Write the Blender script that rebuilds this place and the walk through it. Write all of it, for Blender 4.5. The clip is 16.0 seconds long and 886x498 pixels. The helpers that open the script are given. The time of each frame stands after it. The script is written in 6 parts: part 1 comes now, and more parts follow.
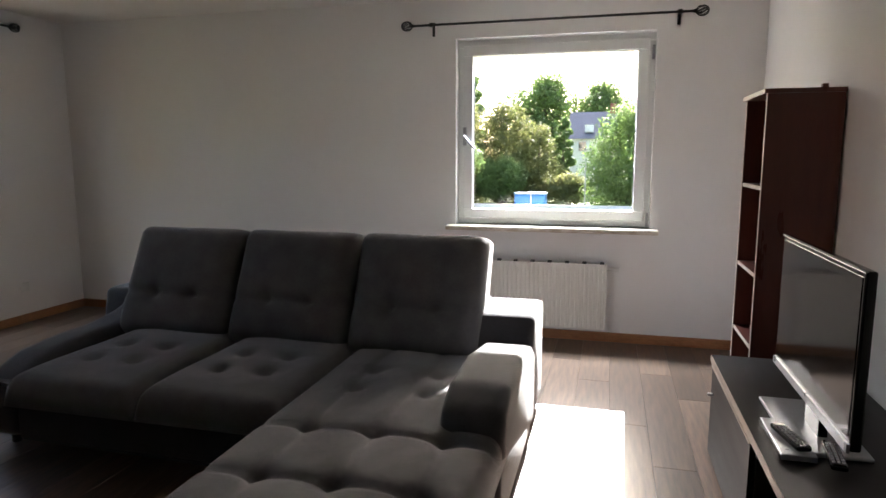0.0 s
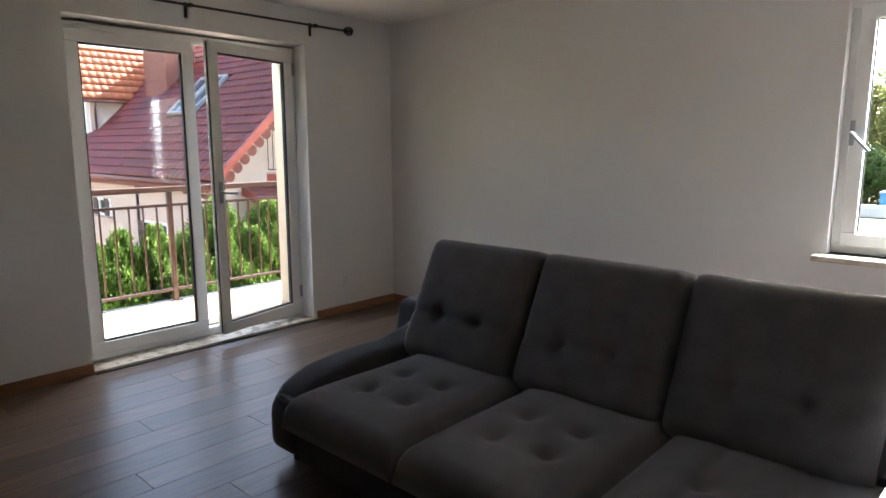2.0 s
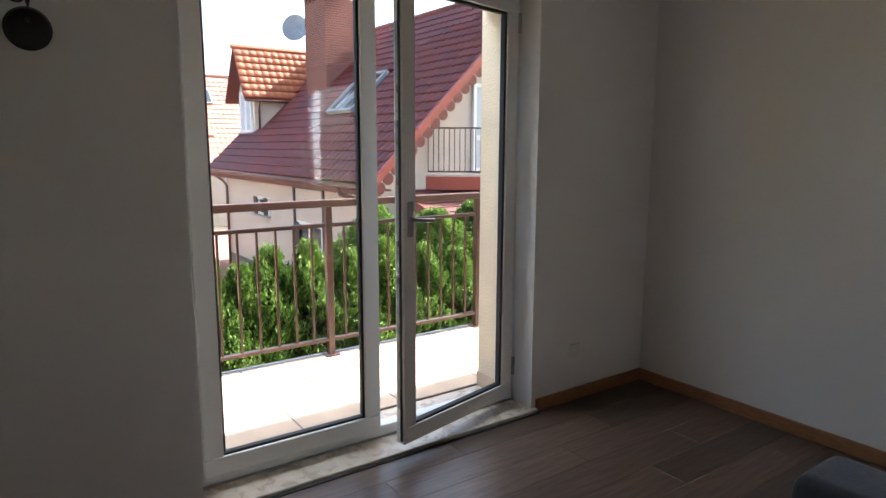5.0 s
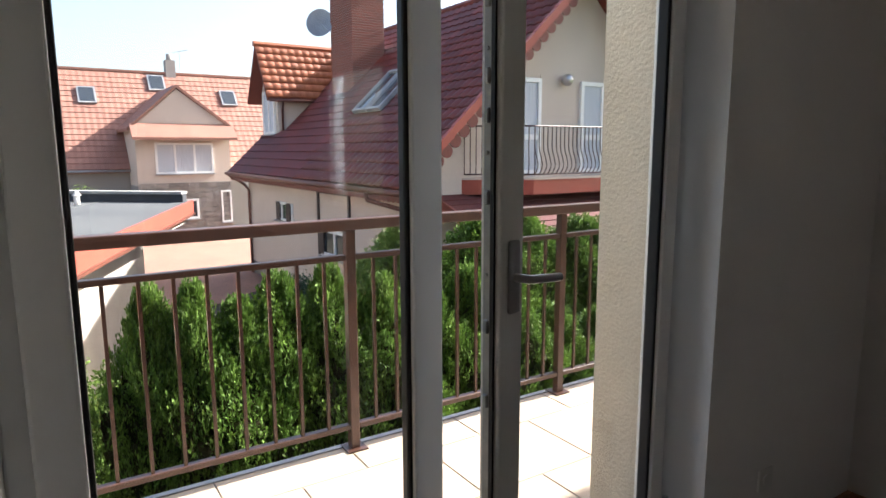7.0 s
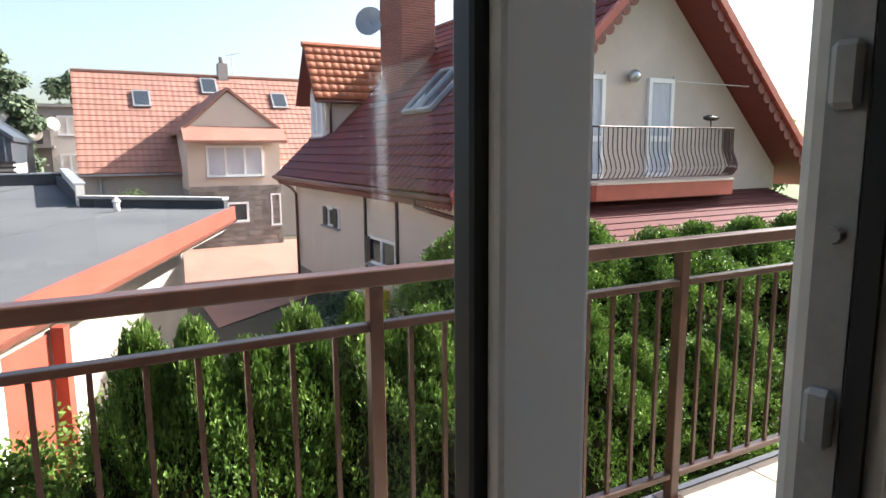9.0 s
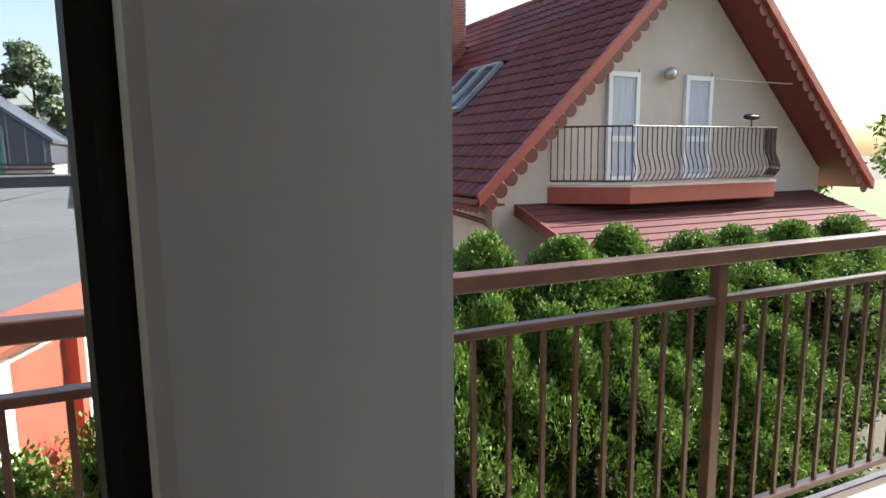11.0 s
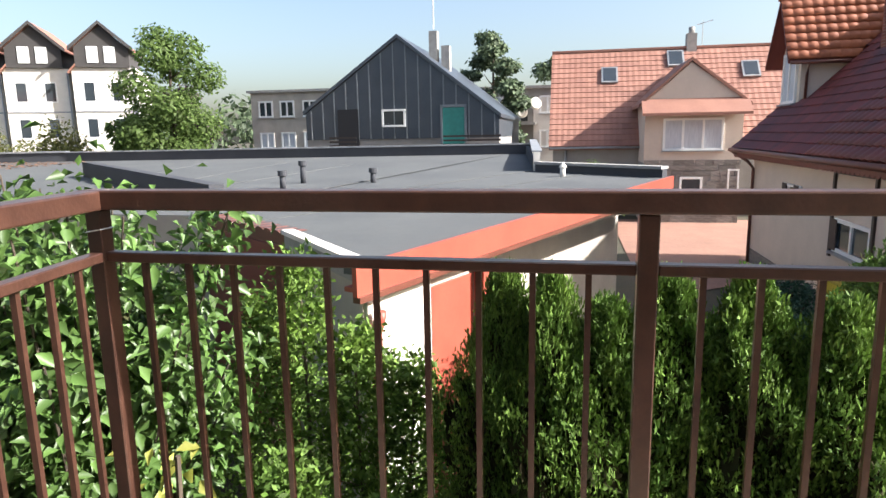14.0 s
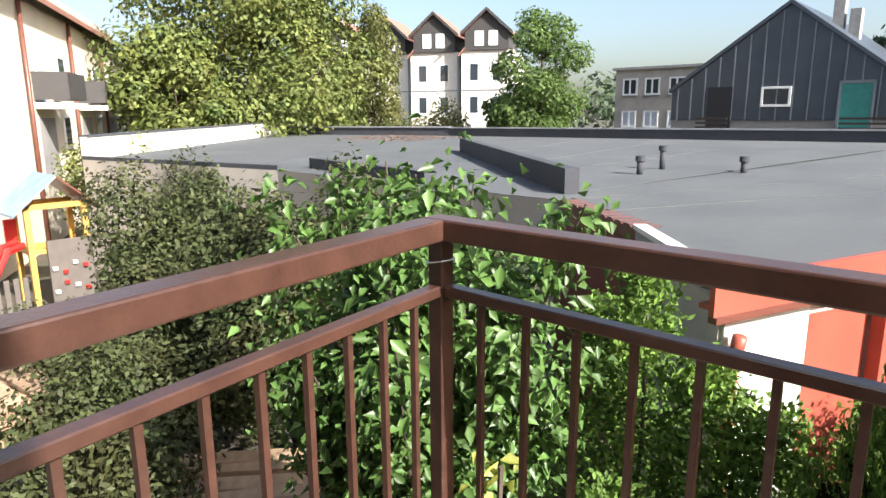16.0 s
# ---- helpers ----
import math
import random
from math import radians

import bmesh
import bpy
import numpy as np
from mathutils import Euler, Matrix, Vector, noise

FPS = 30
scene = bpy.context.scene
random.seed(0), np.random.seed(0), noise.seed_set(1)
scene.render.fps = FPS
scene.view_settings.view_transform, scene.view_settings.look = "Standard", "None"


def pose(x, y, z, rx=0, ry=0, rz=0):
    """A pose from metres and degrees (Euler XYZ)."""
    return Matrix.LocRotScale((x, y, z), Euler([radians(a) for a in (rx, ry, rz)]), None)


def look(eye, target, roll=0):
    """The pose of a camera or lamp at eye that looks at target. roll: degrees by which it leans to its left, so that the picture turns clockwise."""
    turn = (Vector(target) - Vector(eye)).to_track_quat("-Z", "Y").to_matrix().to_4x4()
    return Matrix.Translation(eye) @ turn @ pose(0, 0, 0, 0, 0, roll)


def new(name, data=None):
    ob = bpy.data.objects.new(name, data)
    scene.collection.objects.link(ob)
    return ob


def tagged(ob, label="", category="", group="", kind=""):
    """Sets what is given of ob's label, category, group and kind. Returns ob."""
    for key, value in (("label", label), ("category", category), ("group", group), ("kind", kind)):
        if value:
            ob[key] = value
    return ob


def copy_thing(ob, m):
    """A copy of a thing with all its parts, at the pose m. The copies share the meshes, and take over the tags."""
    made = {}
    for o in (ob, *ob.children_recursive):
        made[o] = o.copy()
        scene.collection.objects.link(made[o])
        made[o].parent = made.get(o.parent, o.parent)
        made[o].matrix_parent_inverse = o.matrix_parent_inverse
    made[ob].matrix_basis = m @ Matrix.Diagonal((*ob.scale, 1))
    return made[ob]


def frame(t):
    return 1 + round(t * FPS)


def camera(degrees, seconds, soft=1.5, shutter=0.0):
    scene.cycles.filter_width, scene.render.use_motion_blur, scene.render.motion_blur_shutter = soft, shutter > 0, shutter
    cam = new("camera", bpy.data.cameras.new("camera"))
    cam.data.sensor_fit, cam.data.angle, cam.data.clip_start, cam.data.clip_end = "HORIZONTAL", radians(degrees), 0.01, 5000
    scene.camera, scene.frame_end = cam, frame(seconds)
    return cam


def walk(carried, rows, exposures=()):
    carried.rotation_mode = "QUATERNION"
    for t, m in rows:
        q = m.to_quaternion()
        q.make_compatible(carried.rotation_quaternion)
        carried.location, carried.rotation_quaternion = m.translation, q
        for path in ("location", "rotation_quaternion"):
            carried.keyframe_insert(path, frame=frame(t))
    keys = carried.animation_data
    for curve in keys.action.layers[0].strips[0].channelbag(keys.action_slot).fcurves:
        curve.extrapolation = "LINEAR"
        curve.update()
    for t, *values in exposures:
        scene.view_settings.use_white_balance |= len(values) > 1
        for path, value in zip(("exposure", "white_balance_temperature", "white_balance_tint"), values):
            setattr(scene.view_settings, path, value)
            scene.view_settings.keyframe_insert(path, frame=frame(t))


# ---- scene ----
cam = camera(69.5, 16.0)
PATH = [
    (0, (0.214, 1.917, 1.401), (-0.284, 3.832, 1.112), -0.1),
    (0.5, (0.169, 2.16, 1.417), (-0.375, 4.062, 1.122), -0.1),
    (1, (0.118, 2.383, 1.426), (-0.591, 4.229, 1.129), -0.2),
    (1.5, (0.035, 2.538, 1.455), (-1.038, 4.198, 1.151), -0.2),
    (2, (-0.147, 2.643, 1.486), (-1.476, 4.104, 1.165), -0.1),
    (2.5, (-0.394, 2.781, 1.498), (-1.815, 4.152, 1.177), 0.1),
    (3, (-0.685, 2.954, 1.498), (-2.165, 4.26, 1.175), 0.2),
    (3.5, (-0.988, 3.082, 1.487), (-2.526, 4.319, 1.164), 0.2),
    (4, (-1.325, 3.198, 1.489), (-2.899, 4.389, 1.167), 0.2),
    (4.5, (-1.699, 3.336, 1.484), (-3.296, 4.497, 1.163), 0.2),
    (7, (-3.447, 4.161, 1.418), (-5.11, 5.227, 1.108), -0.2),
    (7.5, (-3.729, 4.292, 1.446), (-5.396, 5.351, 1.133), -0.4),
    (8, (-4.03, 4.429, 1.442), (-5.704, 5.478, 1.131), -0.5),
    (8.5, (-4.2, 4.535, 1.451), (-5.888, 5.561, 1.143), -0.4),
    (9, (-4.347, 4.651, 1.452), (-6.09, 5.583, 1.147), -0.4),
    (10.3, (-4.455, 4.785, 1.45), (-6.23, 5.659, 1.146), -0.45),
    (11.5, (-4.598, 4.947, 1.42), (-6.405, 5.75, 1.122), -0.5),
    (12, (-4.604, 4.964, 1.395), (-6.43, 5.722, 1.094), -0.5),
    (12.5, (-4.60, 4.996, 1.371), (-6.449, 5.69, 1.052), -0.6),
    (13, (-4.612, 5.075, 1.345), (-6.49, 5.664, 0.991), -0.7),
    (13.5, (-4.622, 5.13, 1.303), (-6.573, 5.391, 0.952), -0.7),
    (14, (-4.635, 5.182, 1.237), (-6.562, 4.78, 0.882), -1.0),
    (14.5, (-4.659, 5.191, 1.237), (-6.443, 4.379, 0.84), -1.0),
    (15, (-4.715, 5.185, 1.312), (-6.386, 4.162, 0.91), -0.7),
    (15.5, (-4.84, 5.10, 1.32), (-6.41, 3.931, 0.91), -0.4),
    (16, (-4.985, 4.975, 1.345), (-6.424, 3.649, 0.933), -0.3),
]
EXPOSURE = [(0.0, 3.25), (1.0, 3.3), (2.0, 3.45), (4.0, 3.3), (4.7, 3.0), (7.0, 2.05), (9.0, 1.9), (11.5, 1.8), (13.0, 1.8), (14.0, 1.5), (16.0, 1.5)]
walk(cam, [(t, look(eye, target, roll)) for t, eye, target, roll in PATH], EXPOSURE)

# ---- world and sun ----
SUN_ELEV, SUN_TURN = 34.3, 1.8      # sun stands over +y, a little towards +x
world = bpy.data.worlds.new("sky")
scene.world = world
world.use_nodes = True
wn = world.node_tree.nodes
sky = wn.new("ShaderNodeTexSky")
sky.sky_type, sky.sun_disc = "NISHITA", False
sky.sun_elevation, sky.sun_rotation = radians(SUN_ELEV), radians(SUN_TURN)
sky.dust_density, sky.air_density = 3.5, 1.0
wn["Background"].inputs[1].default_value = 0.10
world.node_tree.links.new(sky.outputs[0], wn["Background"].inputs[0])
sun = new("sun", bpy.data.lights.new("sun", "SUN"))
sun.data.energy, sun.data.angle, sun.data.color = 5.0, radians(0.53), (1.0, 0.972, 0.94)
sun_dir = Vector((math.sin(radians(SUN_TURN)) * math.cos(radians(SUN_ELEV)), math.cos(radians(SUN_TURN)) * math.cos(radians(SUN_ELEV)), math.sin(radians(SUN_ELEV))))
sun.matrix_world = look(sun_dir * 60, (0, 0, 0))


def sky_lamp(name, eye, target, wide, high, watts):
    """Added lamp outside above an opening; stands in for the sky's light through it."""
    lamp = new(name, bpy.data.lights.new(name, "AREA"))
    lamp.data.shape, lamp.data.size, lamp.data.size_y = "RECTANGLE", wide, high
    lamp.data.energy, lamp.data.color = watts, (0.78, 0.89, 1.0)
    lamp.matrix_world = look(eye, target)
    return lamp


sky_lamp("door_sky_light", (-5.45, 4.98, 2.85), (-3.4, 4.9, 0.6), 1.7, 0.4, 6.0)
sky_lamp("window_sky_light", (-0.22, 7.45, 2.75), (-0.3, 5.4, 0.9), 1.35, 0.4, 60.0)


# ---- materials ----
def material(name, color, rough=0.6, metal=0.0, color2=None, scale=6.0, detail=4.0, bump=0.0, bump_scale=60.0, vary=0.0, island=0.0,
             stretch=(1, 1, 1), spec=0.5, transmission=0.0, fine=0.12, translucent=0.0):
    m = bpy.data.materials.new(name)
    m.use_nodes = True
    nt = m.node_tree
    n, ln = nt.nodes, nt.links
    b = n["Principled BSDF"]
    b.inputs["Roughness"].default_value, b.inputs["Metallic"].default_value = rough, metal
    b.inputs["Specular IOR Level"].default_value = spec
    tc, mp = n.new("ShaderNodeTexCoord"), n.new("ShaderNodeMapping")
    mp.inputs["Scale"].default_value = stretch
    ln.new(tc.outputs["Object"], mp.inputs[0])
    n1, n2 = n.new("ShaderNodeTexNoise"), n.new("ShaderNodeTexNoise")
    n1.inputs["Scale"].default_value, n1.inputs["Detail"].default_value = scale, detail
    n2.inputs["Scale"].default_value, n2.inputs["Detail"].default_value = scale * 9, 3
    ln.new(mp.outputs[0], n1.inputs[0]), ln.new(mp.outputs[0], n2.inputs[0])
    c2 = color2 or tuple(c * 0.82 for c in color)
    mix = n.new("ShaderNodeMixRGB")
    mix.inputs[1].default_value, mix.inputs[2].default_value = (*c2, 1), (*color, 1)
    ramp = n.new("ShaderNodeMapRange")
    ramp.inputs[1].default_value, ramp.inputs[2].default_value = 0.3, 0.7
    ln.new(n1.outputs[0], ramp.inputs[0]), ln.new(ramp.outputs[0], mix.inputs[0])
    last = mix.outputs[0]
    hs = n.new("ShaderNodeHueSaturation")
    ln.new(last, hs.inputs["Color"])
    mr = n.new("ShaderNodeMapRange")
    mr.inputs[3].default_value, mr.inputs[4].default_value = 1 - fine, 1 + fine
    ln.new(n2.outputs[0], mr.inputs[0])
    value = mr.outputs[0]
    for amount, node, out in ((vary, "ShaderNodeObjectInfo", "Random"), (island, "ShaderNodeNewGeometry", "Random Per Island")):
        if amount:
            oi, m2, mu = n.new(node), n.new("ShaderNodeMapRange"), n.new("ShaderNodeMath")
            m2.inputs[3].default_value, m2.inputs[4].default_value = 1 - amount, 1 + amount
            mu.operation = "MULTIPLY"
            ln.new(oi.outputs[out], m2.inputs[0]), ln.new(m2.outputs[0], mu.inputs[0]), ln.new(value, mu.inputs[1])
            value = mu.outputs[0]
    ln.new(value, hs.inputs["Value"])
    ln.new(hs.outputs[0], b.inputs["Base Color"])
    rr = n.new("ShaderNodeMapRange")
    rr.inputs[3].default_value, rr.inputs[4].default_value = max(0.02, rough - 0.08), min(1, rough + 0.08)
    ln.new(n1.outputs[0], rr.inputs[0]), ln.new(rr.outputs[0], b.inputs["Roughness"])
    if bump:
        nb, bp = n.new("ShaderNodeTexNoise"), n.new("ShaderNodeBump")
        nb.inputs["Scale"].default_value, nb.inputs["Detail"].default_value = bump_scale, 4
        bp.inputs["Strength"].default_value, bp.inputs["Distance"].default_value = bump, 0.01
        ln.new(mp.outputs[0], nb.inputs[0]), ln.new(nb.outputs[0], bp.inputs["Height"]), ln.new(bp.outputs[0], b.inputs["Normal"])
    if translucent:
        tr, mx = n.new("ShaderNodeBsdfTranslucent"), n.new("ShaderNodeMixShader")
        mx.inputs[0].default_value = translucent
        ln.new(hs.outputs[0], tr.inputs[0]), ln.new(b.outputs[0], mx.inputs[1]), ln.new(tr.outputs[0], mx.inputs[2])
        ln.new(mx.outputs[0], n["Material Output"].inputs[0])
    return m


def glass_material(name, tint=(1, 1, 1), gloss=0.02):
    m = bpy.data.materials.new(name)
    m.use_nodes = True
    n, ln = m.node_tree.nodes, m.node_tree.links
    n.remove(n["Principled BSDF"])
    tr, gl, lw, pw, mr, mx = (n.new("ShaderNode" + k) for k in ("BsdfTransparent", "BsdfGlossy", "LayerWeight", "Math", "MapRange", "MixShader"))
    tr.inputs[0].default_value, gl.inputs["Roughness"].default_value = (*tint, 1), gloss
    pw.operation, pw.inputs[1].default_value = "POWER", 5.0
    lw.inputs[0].default_value = 0.5
    mr.inputs[3].default_value, mr.inputs[4].default_value = 0.03, 0.75
    ln.new(lw.outputs["Facing"], pw.inputs[0]), ln.new(pw.outputs[0], mr.inputs[0])
    ln.new(mr.outputs[0], mx.inputs[0]), ln.new(tr.outputs[0], mx.inputs[1]), ln.new(gl.outputs[0], mx.inputs[2])
    ln.new(mx.outputs[0], n["Material Output"].inputs[0])
    return m


M = {
    "wall": material("white_wall_paint", (0.80, 0.785, 0.77), 0.75, color2=(0.77, 0.755, 0.74), scale=1.3, bump=0.06, bump_scale=140, fine=0.015),
    "ceiling": material("ceiling_paint", (0.80, 0.78, 0.75), 0.8, color2=(0.77, 0.75, 0.72), scale=1.0, fine=0.015),
    "laminate": material("oak_laminate", (0.165, 0.104, 0.070), 0.34, color2=(0.075, 0.049, 0.035), scale=5, detail=7, stretch=(9, 0.8, 1), vary=0.3, bump=0.04, bump_scale=50, fine=0.25),
    "baseboard": material("orange_brown_baseboard", (0.36, 0.17, 0.075), 0.42, color2=(0.27, 0.12, 0.05), scale=8, stretch=(3, 3, 12)),
    "pvc": material("white_pvc", (0.80, 0.80, 0.78), 0.32, color2=(0.76, 0.76, 0.74), scale=3, fine=0.02),
    "gasket": material("black_rubber", (0.015, 0.015, 0.018), 0.6),
    "steel": material("brushed_steel", (0.55, 0.56, 0.57), 0.35, 0.9, scale=20),
    "galvanised": material("galvanised_steel", (0.40, 0.41, 0.41), 0.45, 0.3, color2=(0.30, 0.31, 0.31), scale=18),
    "handle": material("grey_handle_metal", (0.42, 0.42, 0.43), 0.35, 0.7, scale=10),
    "sill": material("veined_stone", (0.62, 0.56, 0.47), 0.28, color2=(0.46, 0.37, 0.28), scale=14, detail=8, fine=0.12),
    "fabric": material("grey_velour", (0.155, 0.152, 0.158), 0.95, color2=(0.115, 0.113, 0.118), scale=9, bump=0.35, bump_scale=420, fine=0.14, spec=0.15),
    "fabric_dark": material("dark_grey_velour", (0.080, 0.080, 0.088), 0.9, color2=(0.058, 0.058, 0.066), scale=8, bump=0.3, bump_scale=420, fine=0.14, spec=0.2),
    "leg": material("dark_plastic_leg", (0.03, 0.03, 0.03), 0.4),
    "radiator": material("radiator_enamel", (0.78, 0.77, 0.72), 0.35, color2=(0.75, 0.74, 0.69), scale=4, fine=0.02),
    "iron": material("black_wrought_iron", (0.018, 0.017, 0.017), 0.45, 0.3, scale=30),
    "mahogany": material("mahogany_veneer", (0.115, 0.032, 0.022), 0.3, color2=(0.075, 0.02, 0.014), scale=4, detail=6, stretch=(4, 4, 0.6), fine=0.16),
    "edge": material("pale_edging", (0.62, 0.54, 0.46), 0.45, scale=12),
    "wenge": material("wenge_veneer", (0.016, 0.013, 0.013), 0.45, color2=(0.010, 0.008, 0.008), spec=0.3, scale=5, detail=6, stretch=(3, 0.5, 3), fine=0.2),
    "tvblack": material("piano_black_plastic", (0.006, 0.006, 0.007), 0.12, scale=3),
    "screen": material("tv_screen", (0.008, 0.009, 0.010), 0.08, scale=2),
    "silver": material("silver_plastic", (0.46, 0.48, 0.52), 0.3, 0.4, scale=8),
    "button": material("remote_button_grey", (0.35, 0.36, 0.37), 0.5),
    "white": material("white_plastic", (0.80, 0.80, 0.77), 0.4, fine=0.02),
    "shade": material("cream_glass_shade", (0.66, 0.60, 0.36), 0.35, scale=5, translucent=0.3),
    "tile": material("beige_balcony_tile", (0.50, 0.40, 0.30), 0.55, color2=(0.40, 0.32, 0.24), scale=5, detail=6, vary=0.06, bump=0.05, bump_scale=60, fine=0.1),
    "grout": material("grey_grout", (0.17, 0.15, 0.13), 0.9, scale=20),
    "concrete": material("grey_concrete", (0.34, 0.33, 0.31), 0.85, color2=(0.25, 0.24, 0.23), scale=4, bump=0.2, bump_scale=60),
    "rail": material("brown_painted_steel", (0.075, 0.034, 0.023), 0.32, color2=(0.046, 0.021, 0.015), scale=14, detail=6, bump=0.08, bump_scale=90, fine=0.18),
    "plaster": material("cream_roughcast", (0.60, 0.52, 0.40), 0.9, color2=(0.53, 0.46, 0.35), scale=6, bump=0.7, bump_scale=75, fine=0.08),
    "plaster_house": material("pinkish_beige_render", (0.60, 0.51, 0.43), 0.9, color2=(0.53, 0.45, 0.38), scale=1.2, bump=0.3, bump_scale=25, fine=0.05),
    "roof": material("glazed_maroon_tile", (0.165, 0.032, 0.024), 0.45, color2=(0.09, 0.019, 0.016), spec=0.35, scale=0.8, vary=0.2, island=0.22, fine=0.15),
    # orange puts the sunlit look of the dormer's slope into the tile colour
    "roof_sunlit": material("sunlit_orange_tile", (0.46, 0.15, 0.065), 0.5, color2=(0.33, 0.10, 0.045), scale=1.5, vary=0.12, island=0.14, fine=0.12),
    "roof_far": material("terracotta_tile", (0.32, 0.155, 0.112), 0.7, color2=(0.26, 0.122, 0.088), scale=1.2, vary=0.12, island=0.10, fine=0.1),
    "roof_under": material("maroon_boards", (0.17, 0.035, 0.024), 0.55, color2=(0.125, 0.026, 0.018), scale=3, stretch=(1, 8, 1)),
    "redpaint": material("red_painted_board", (0.38, 0.080, 0.05), 0.5, color2=(0.31, 0.064, 0.042), scale=3, fine=0.1),
    "shingle": material("red_bitumen_shingle", (0.115, 0.03, 0.028), 0.9, color2=(0.08, 0.022, 0.021), scale=8, bump=0.3, bump_scale=60, fine=0.2),
    "brick": material("red_brick", (0.25, 0.088, 0.062), 0.85, color2=(0.17, 0.06, 0.045), scale=9, vary=0.25, fine=0.15),
    "mortar": material("mortar", (0.33, 0.29, 0.25), 0.9, scale=14),
    "gutter": material("brown_gutter", (0.15, 0.052, 0.035), 0.4, color2=(0.11, 0.04, 0.027), scale=8),
    "winglass": glass_material("window_glass"),
    "darkpane": material("dark_reflecting_pane", (0.04, 0.05, 0.06), 0.05, scale=0.6, spec=0.9),
    # pale curtained pane; on the red house's balcony doors also a painted sky reflection
    "curtain": material("pale_curtain_pane", (0.55, 0.58, 0.62), 0.7, color2=(0.42, 0.45, 0.5), scale=6, stretch=(6, 6, 0.4)),
    "darkwood": material("dark_shutter", (0.045, 0.03, 0.025), 0.6),
    "felt": material("grey_roofing_felt", (0.090, 0.095, 0.096), 0.9, color2=(0.066, 0.071, 0.074), scale=0.7, detail=8, bump=0.2, bump_scale=40, fine=0.12),
    "felt_dark": material("dark_roofing_felt", (0.055, 0.058, 0.066), 0.85, color2=(0.04, 0.042, 0.05), scale=1.2, bump=0.2, bump_scale=40),
    "flashing": material("weathered_zinc", (0.36, 0.37, 0.38), 0.5, 0.4, color2=(0.24, 0.25, 0.26), scale=3, detail=7),
    "whitewash": material("whitewashed_wall", (0.72, 0.68, 0.62), 0.9, color2=(0.64, 0.60, 0.54), scale=1.5, bump=0.25, bump_scale=20, fine=0.05),
    "beige": material("dirty_beige_render", (0.47, 0.42, 0.36), 0.9, color2=(0.36, 0.32, 0.28), scale=1.3, detail=7, bump=0.2, bump_scale=20, fine=0.06),
    "zinc": material("blue_grey_standing_seam", (0.075, 0.088, 0.105), 0.42, 0.35, color2=(0.06, 0.072, 0.088), scale=1.4, fine=0.08),
    "zinc_seam": material("pale_seam_edge", (0.20, 0.22, 0.24), 0.4, 0.4, scale=3),
    "teal": material("teal_painted_door", (0.03, 0.22, 0.19), 0.5, fine=0.08),
    "stone": material("grey_stone_cladding", (0.27, 0.245, 0.22), 0.9, color2=(0.18, 0.165, 0.15), scale=4, stretch=(1, 1, 3), vary=0.25, fine=0.2),
    "greyrender": material("grey_cement_render", (0.30, 0.285, 0.27), 0.9, color2=(0.24, 0.225, 0.21), scale=1.5, fine=0.08),
    "creamfar": material("cream_facade", (0.70, 0.61, 0.47), 0.9, color2=(0.62, 0.54, 0.42), scale=0.8, fine=0.04),
    "charcoal": material("charcoal_weatherboard", (0.055, 0.05, 0.048), 0.7, scale=2, stretch=(1, 1, 6)),
    "paver": material("hexagonal_concrete_paver", (0.30, 0.285, 0.26), 0.9, color2=(0.23, 0.22, 0.20), scale=3, vary=0.12, fine=0.12),
    "redpaver": material("red_block_paving", (0.30, 0.165, 0.12), 0.85, color2=(0.24, 0.13, 0.095), scale=1.2, fine=0.2, island=0.12),
    "soil": material("dry_garden_soil", (0.075, 0.058, 0.04), 0.95, color2=(0.05, 0.05, 0.028), scale=1.5, detail=8, bump=0.5, bump_scale=12, fine=0.3),
    "grass": material("meadow_grass", (0.11, 0.13, 0.05), 0.95, color2=(0.07, 0.10, 0.03), scale=0.5, detail=9, bump=0.4, bump_scale=8, fine=0.3),
    "bark": material("brown_bark", (0.10, 0.075, 0.055), 0.95, color2=(0.06, 0.045, 0.035), scale=9, stretch=(2, 2, 0.4), bump=0.5, bump_scale=30),
    # brown inner twigs, darkened further to hold the shade in the crown's gaps
    "thuja_core": material("shaded_brown_foliage", (0.028, 0.036, 0.014), 0.8, color2=(0.035, 0.026, 0.014), scale=3, island=0.4, spec=0.1),
    "thuja": material("thuja_green", (0.145, 0.235, 0.042), 0.65, color2=(0.065, 0.125, 0.024), scale=3, island=0.5, translucent=0.18, spec=0.25),
    "thuja_blue": material("juniper_blue_green", (0.055, 0.11, 0.065), 0.7, color2=(0.035, 0.08, 0.045), scale=3, island=0.4, translucent=0.2, spec=0.25),
    "yew": material("dull_hedge_green", (0.05, 0.072, 0.025), 0.6, color2=(0.07, 0.068, 0.026), scale=1.2, island=0.45, translucent=0.2, spec=0.25),
    "leaf": material("fresh_broad_leaf", (0.105, 0.19, 0.045), 0.42, color2=(0.075, 0.14, 0.035), scale=4, island=0.4, translucent=0.3, spec=0.45),
    "leaf_tree": material("walnut_foliage", (0.175, 0.185, 0.05), 0.6, color2=(0.085, 0.125, 0.033), scale=0.8, island=0.5, translucent=0.3, spec=0.3),
    "leaf_yellow": material("yellowing_birch_foliage", (0.20, 0.195, 0.065), 0.6, color2=(0.12, 0.145, 0.05), scale=0.8, island=0.5, translucent=0.55, spec=0.3),
    "leaf_mid": material("acacia_foliage", (0.16, 0.235, 0.07), 0.6, color2=(0.10, 0.155, 0.045), scale=0.8, island=0.45, translucent=0.55, spec=0.3),
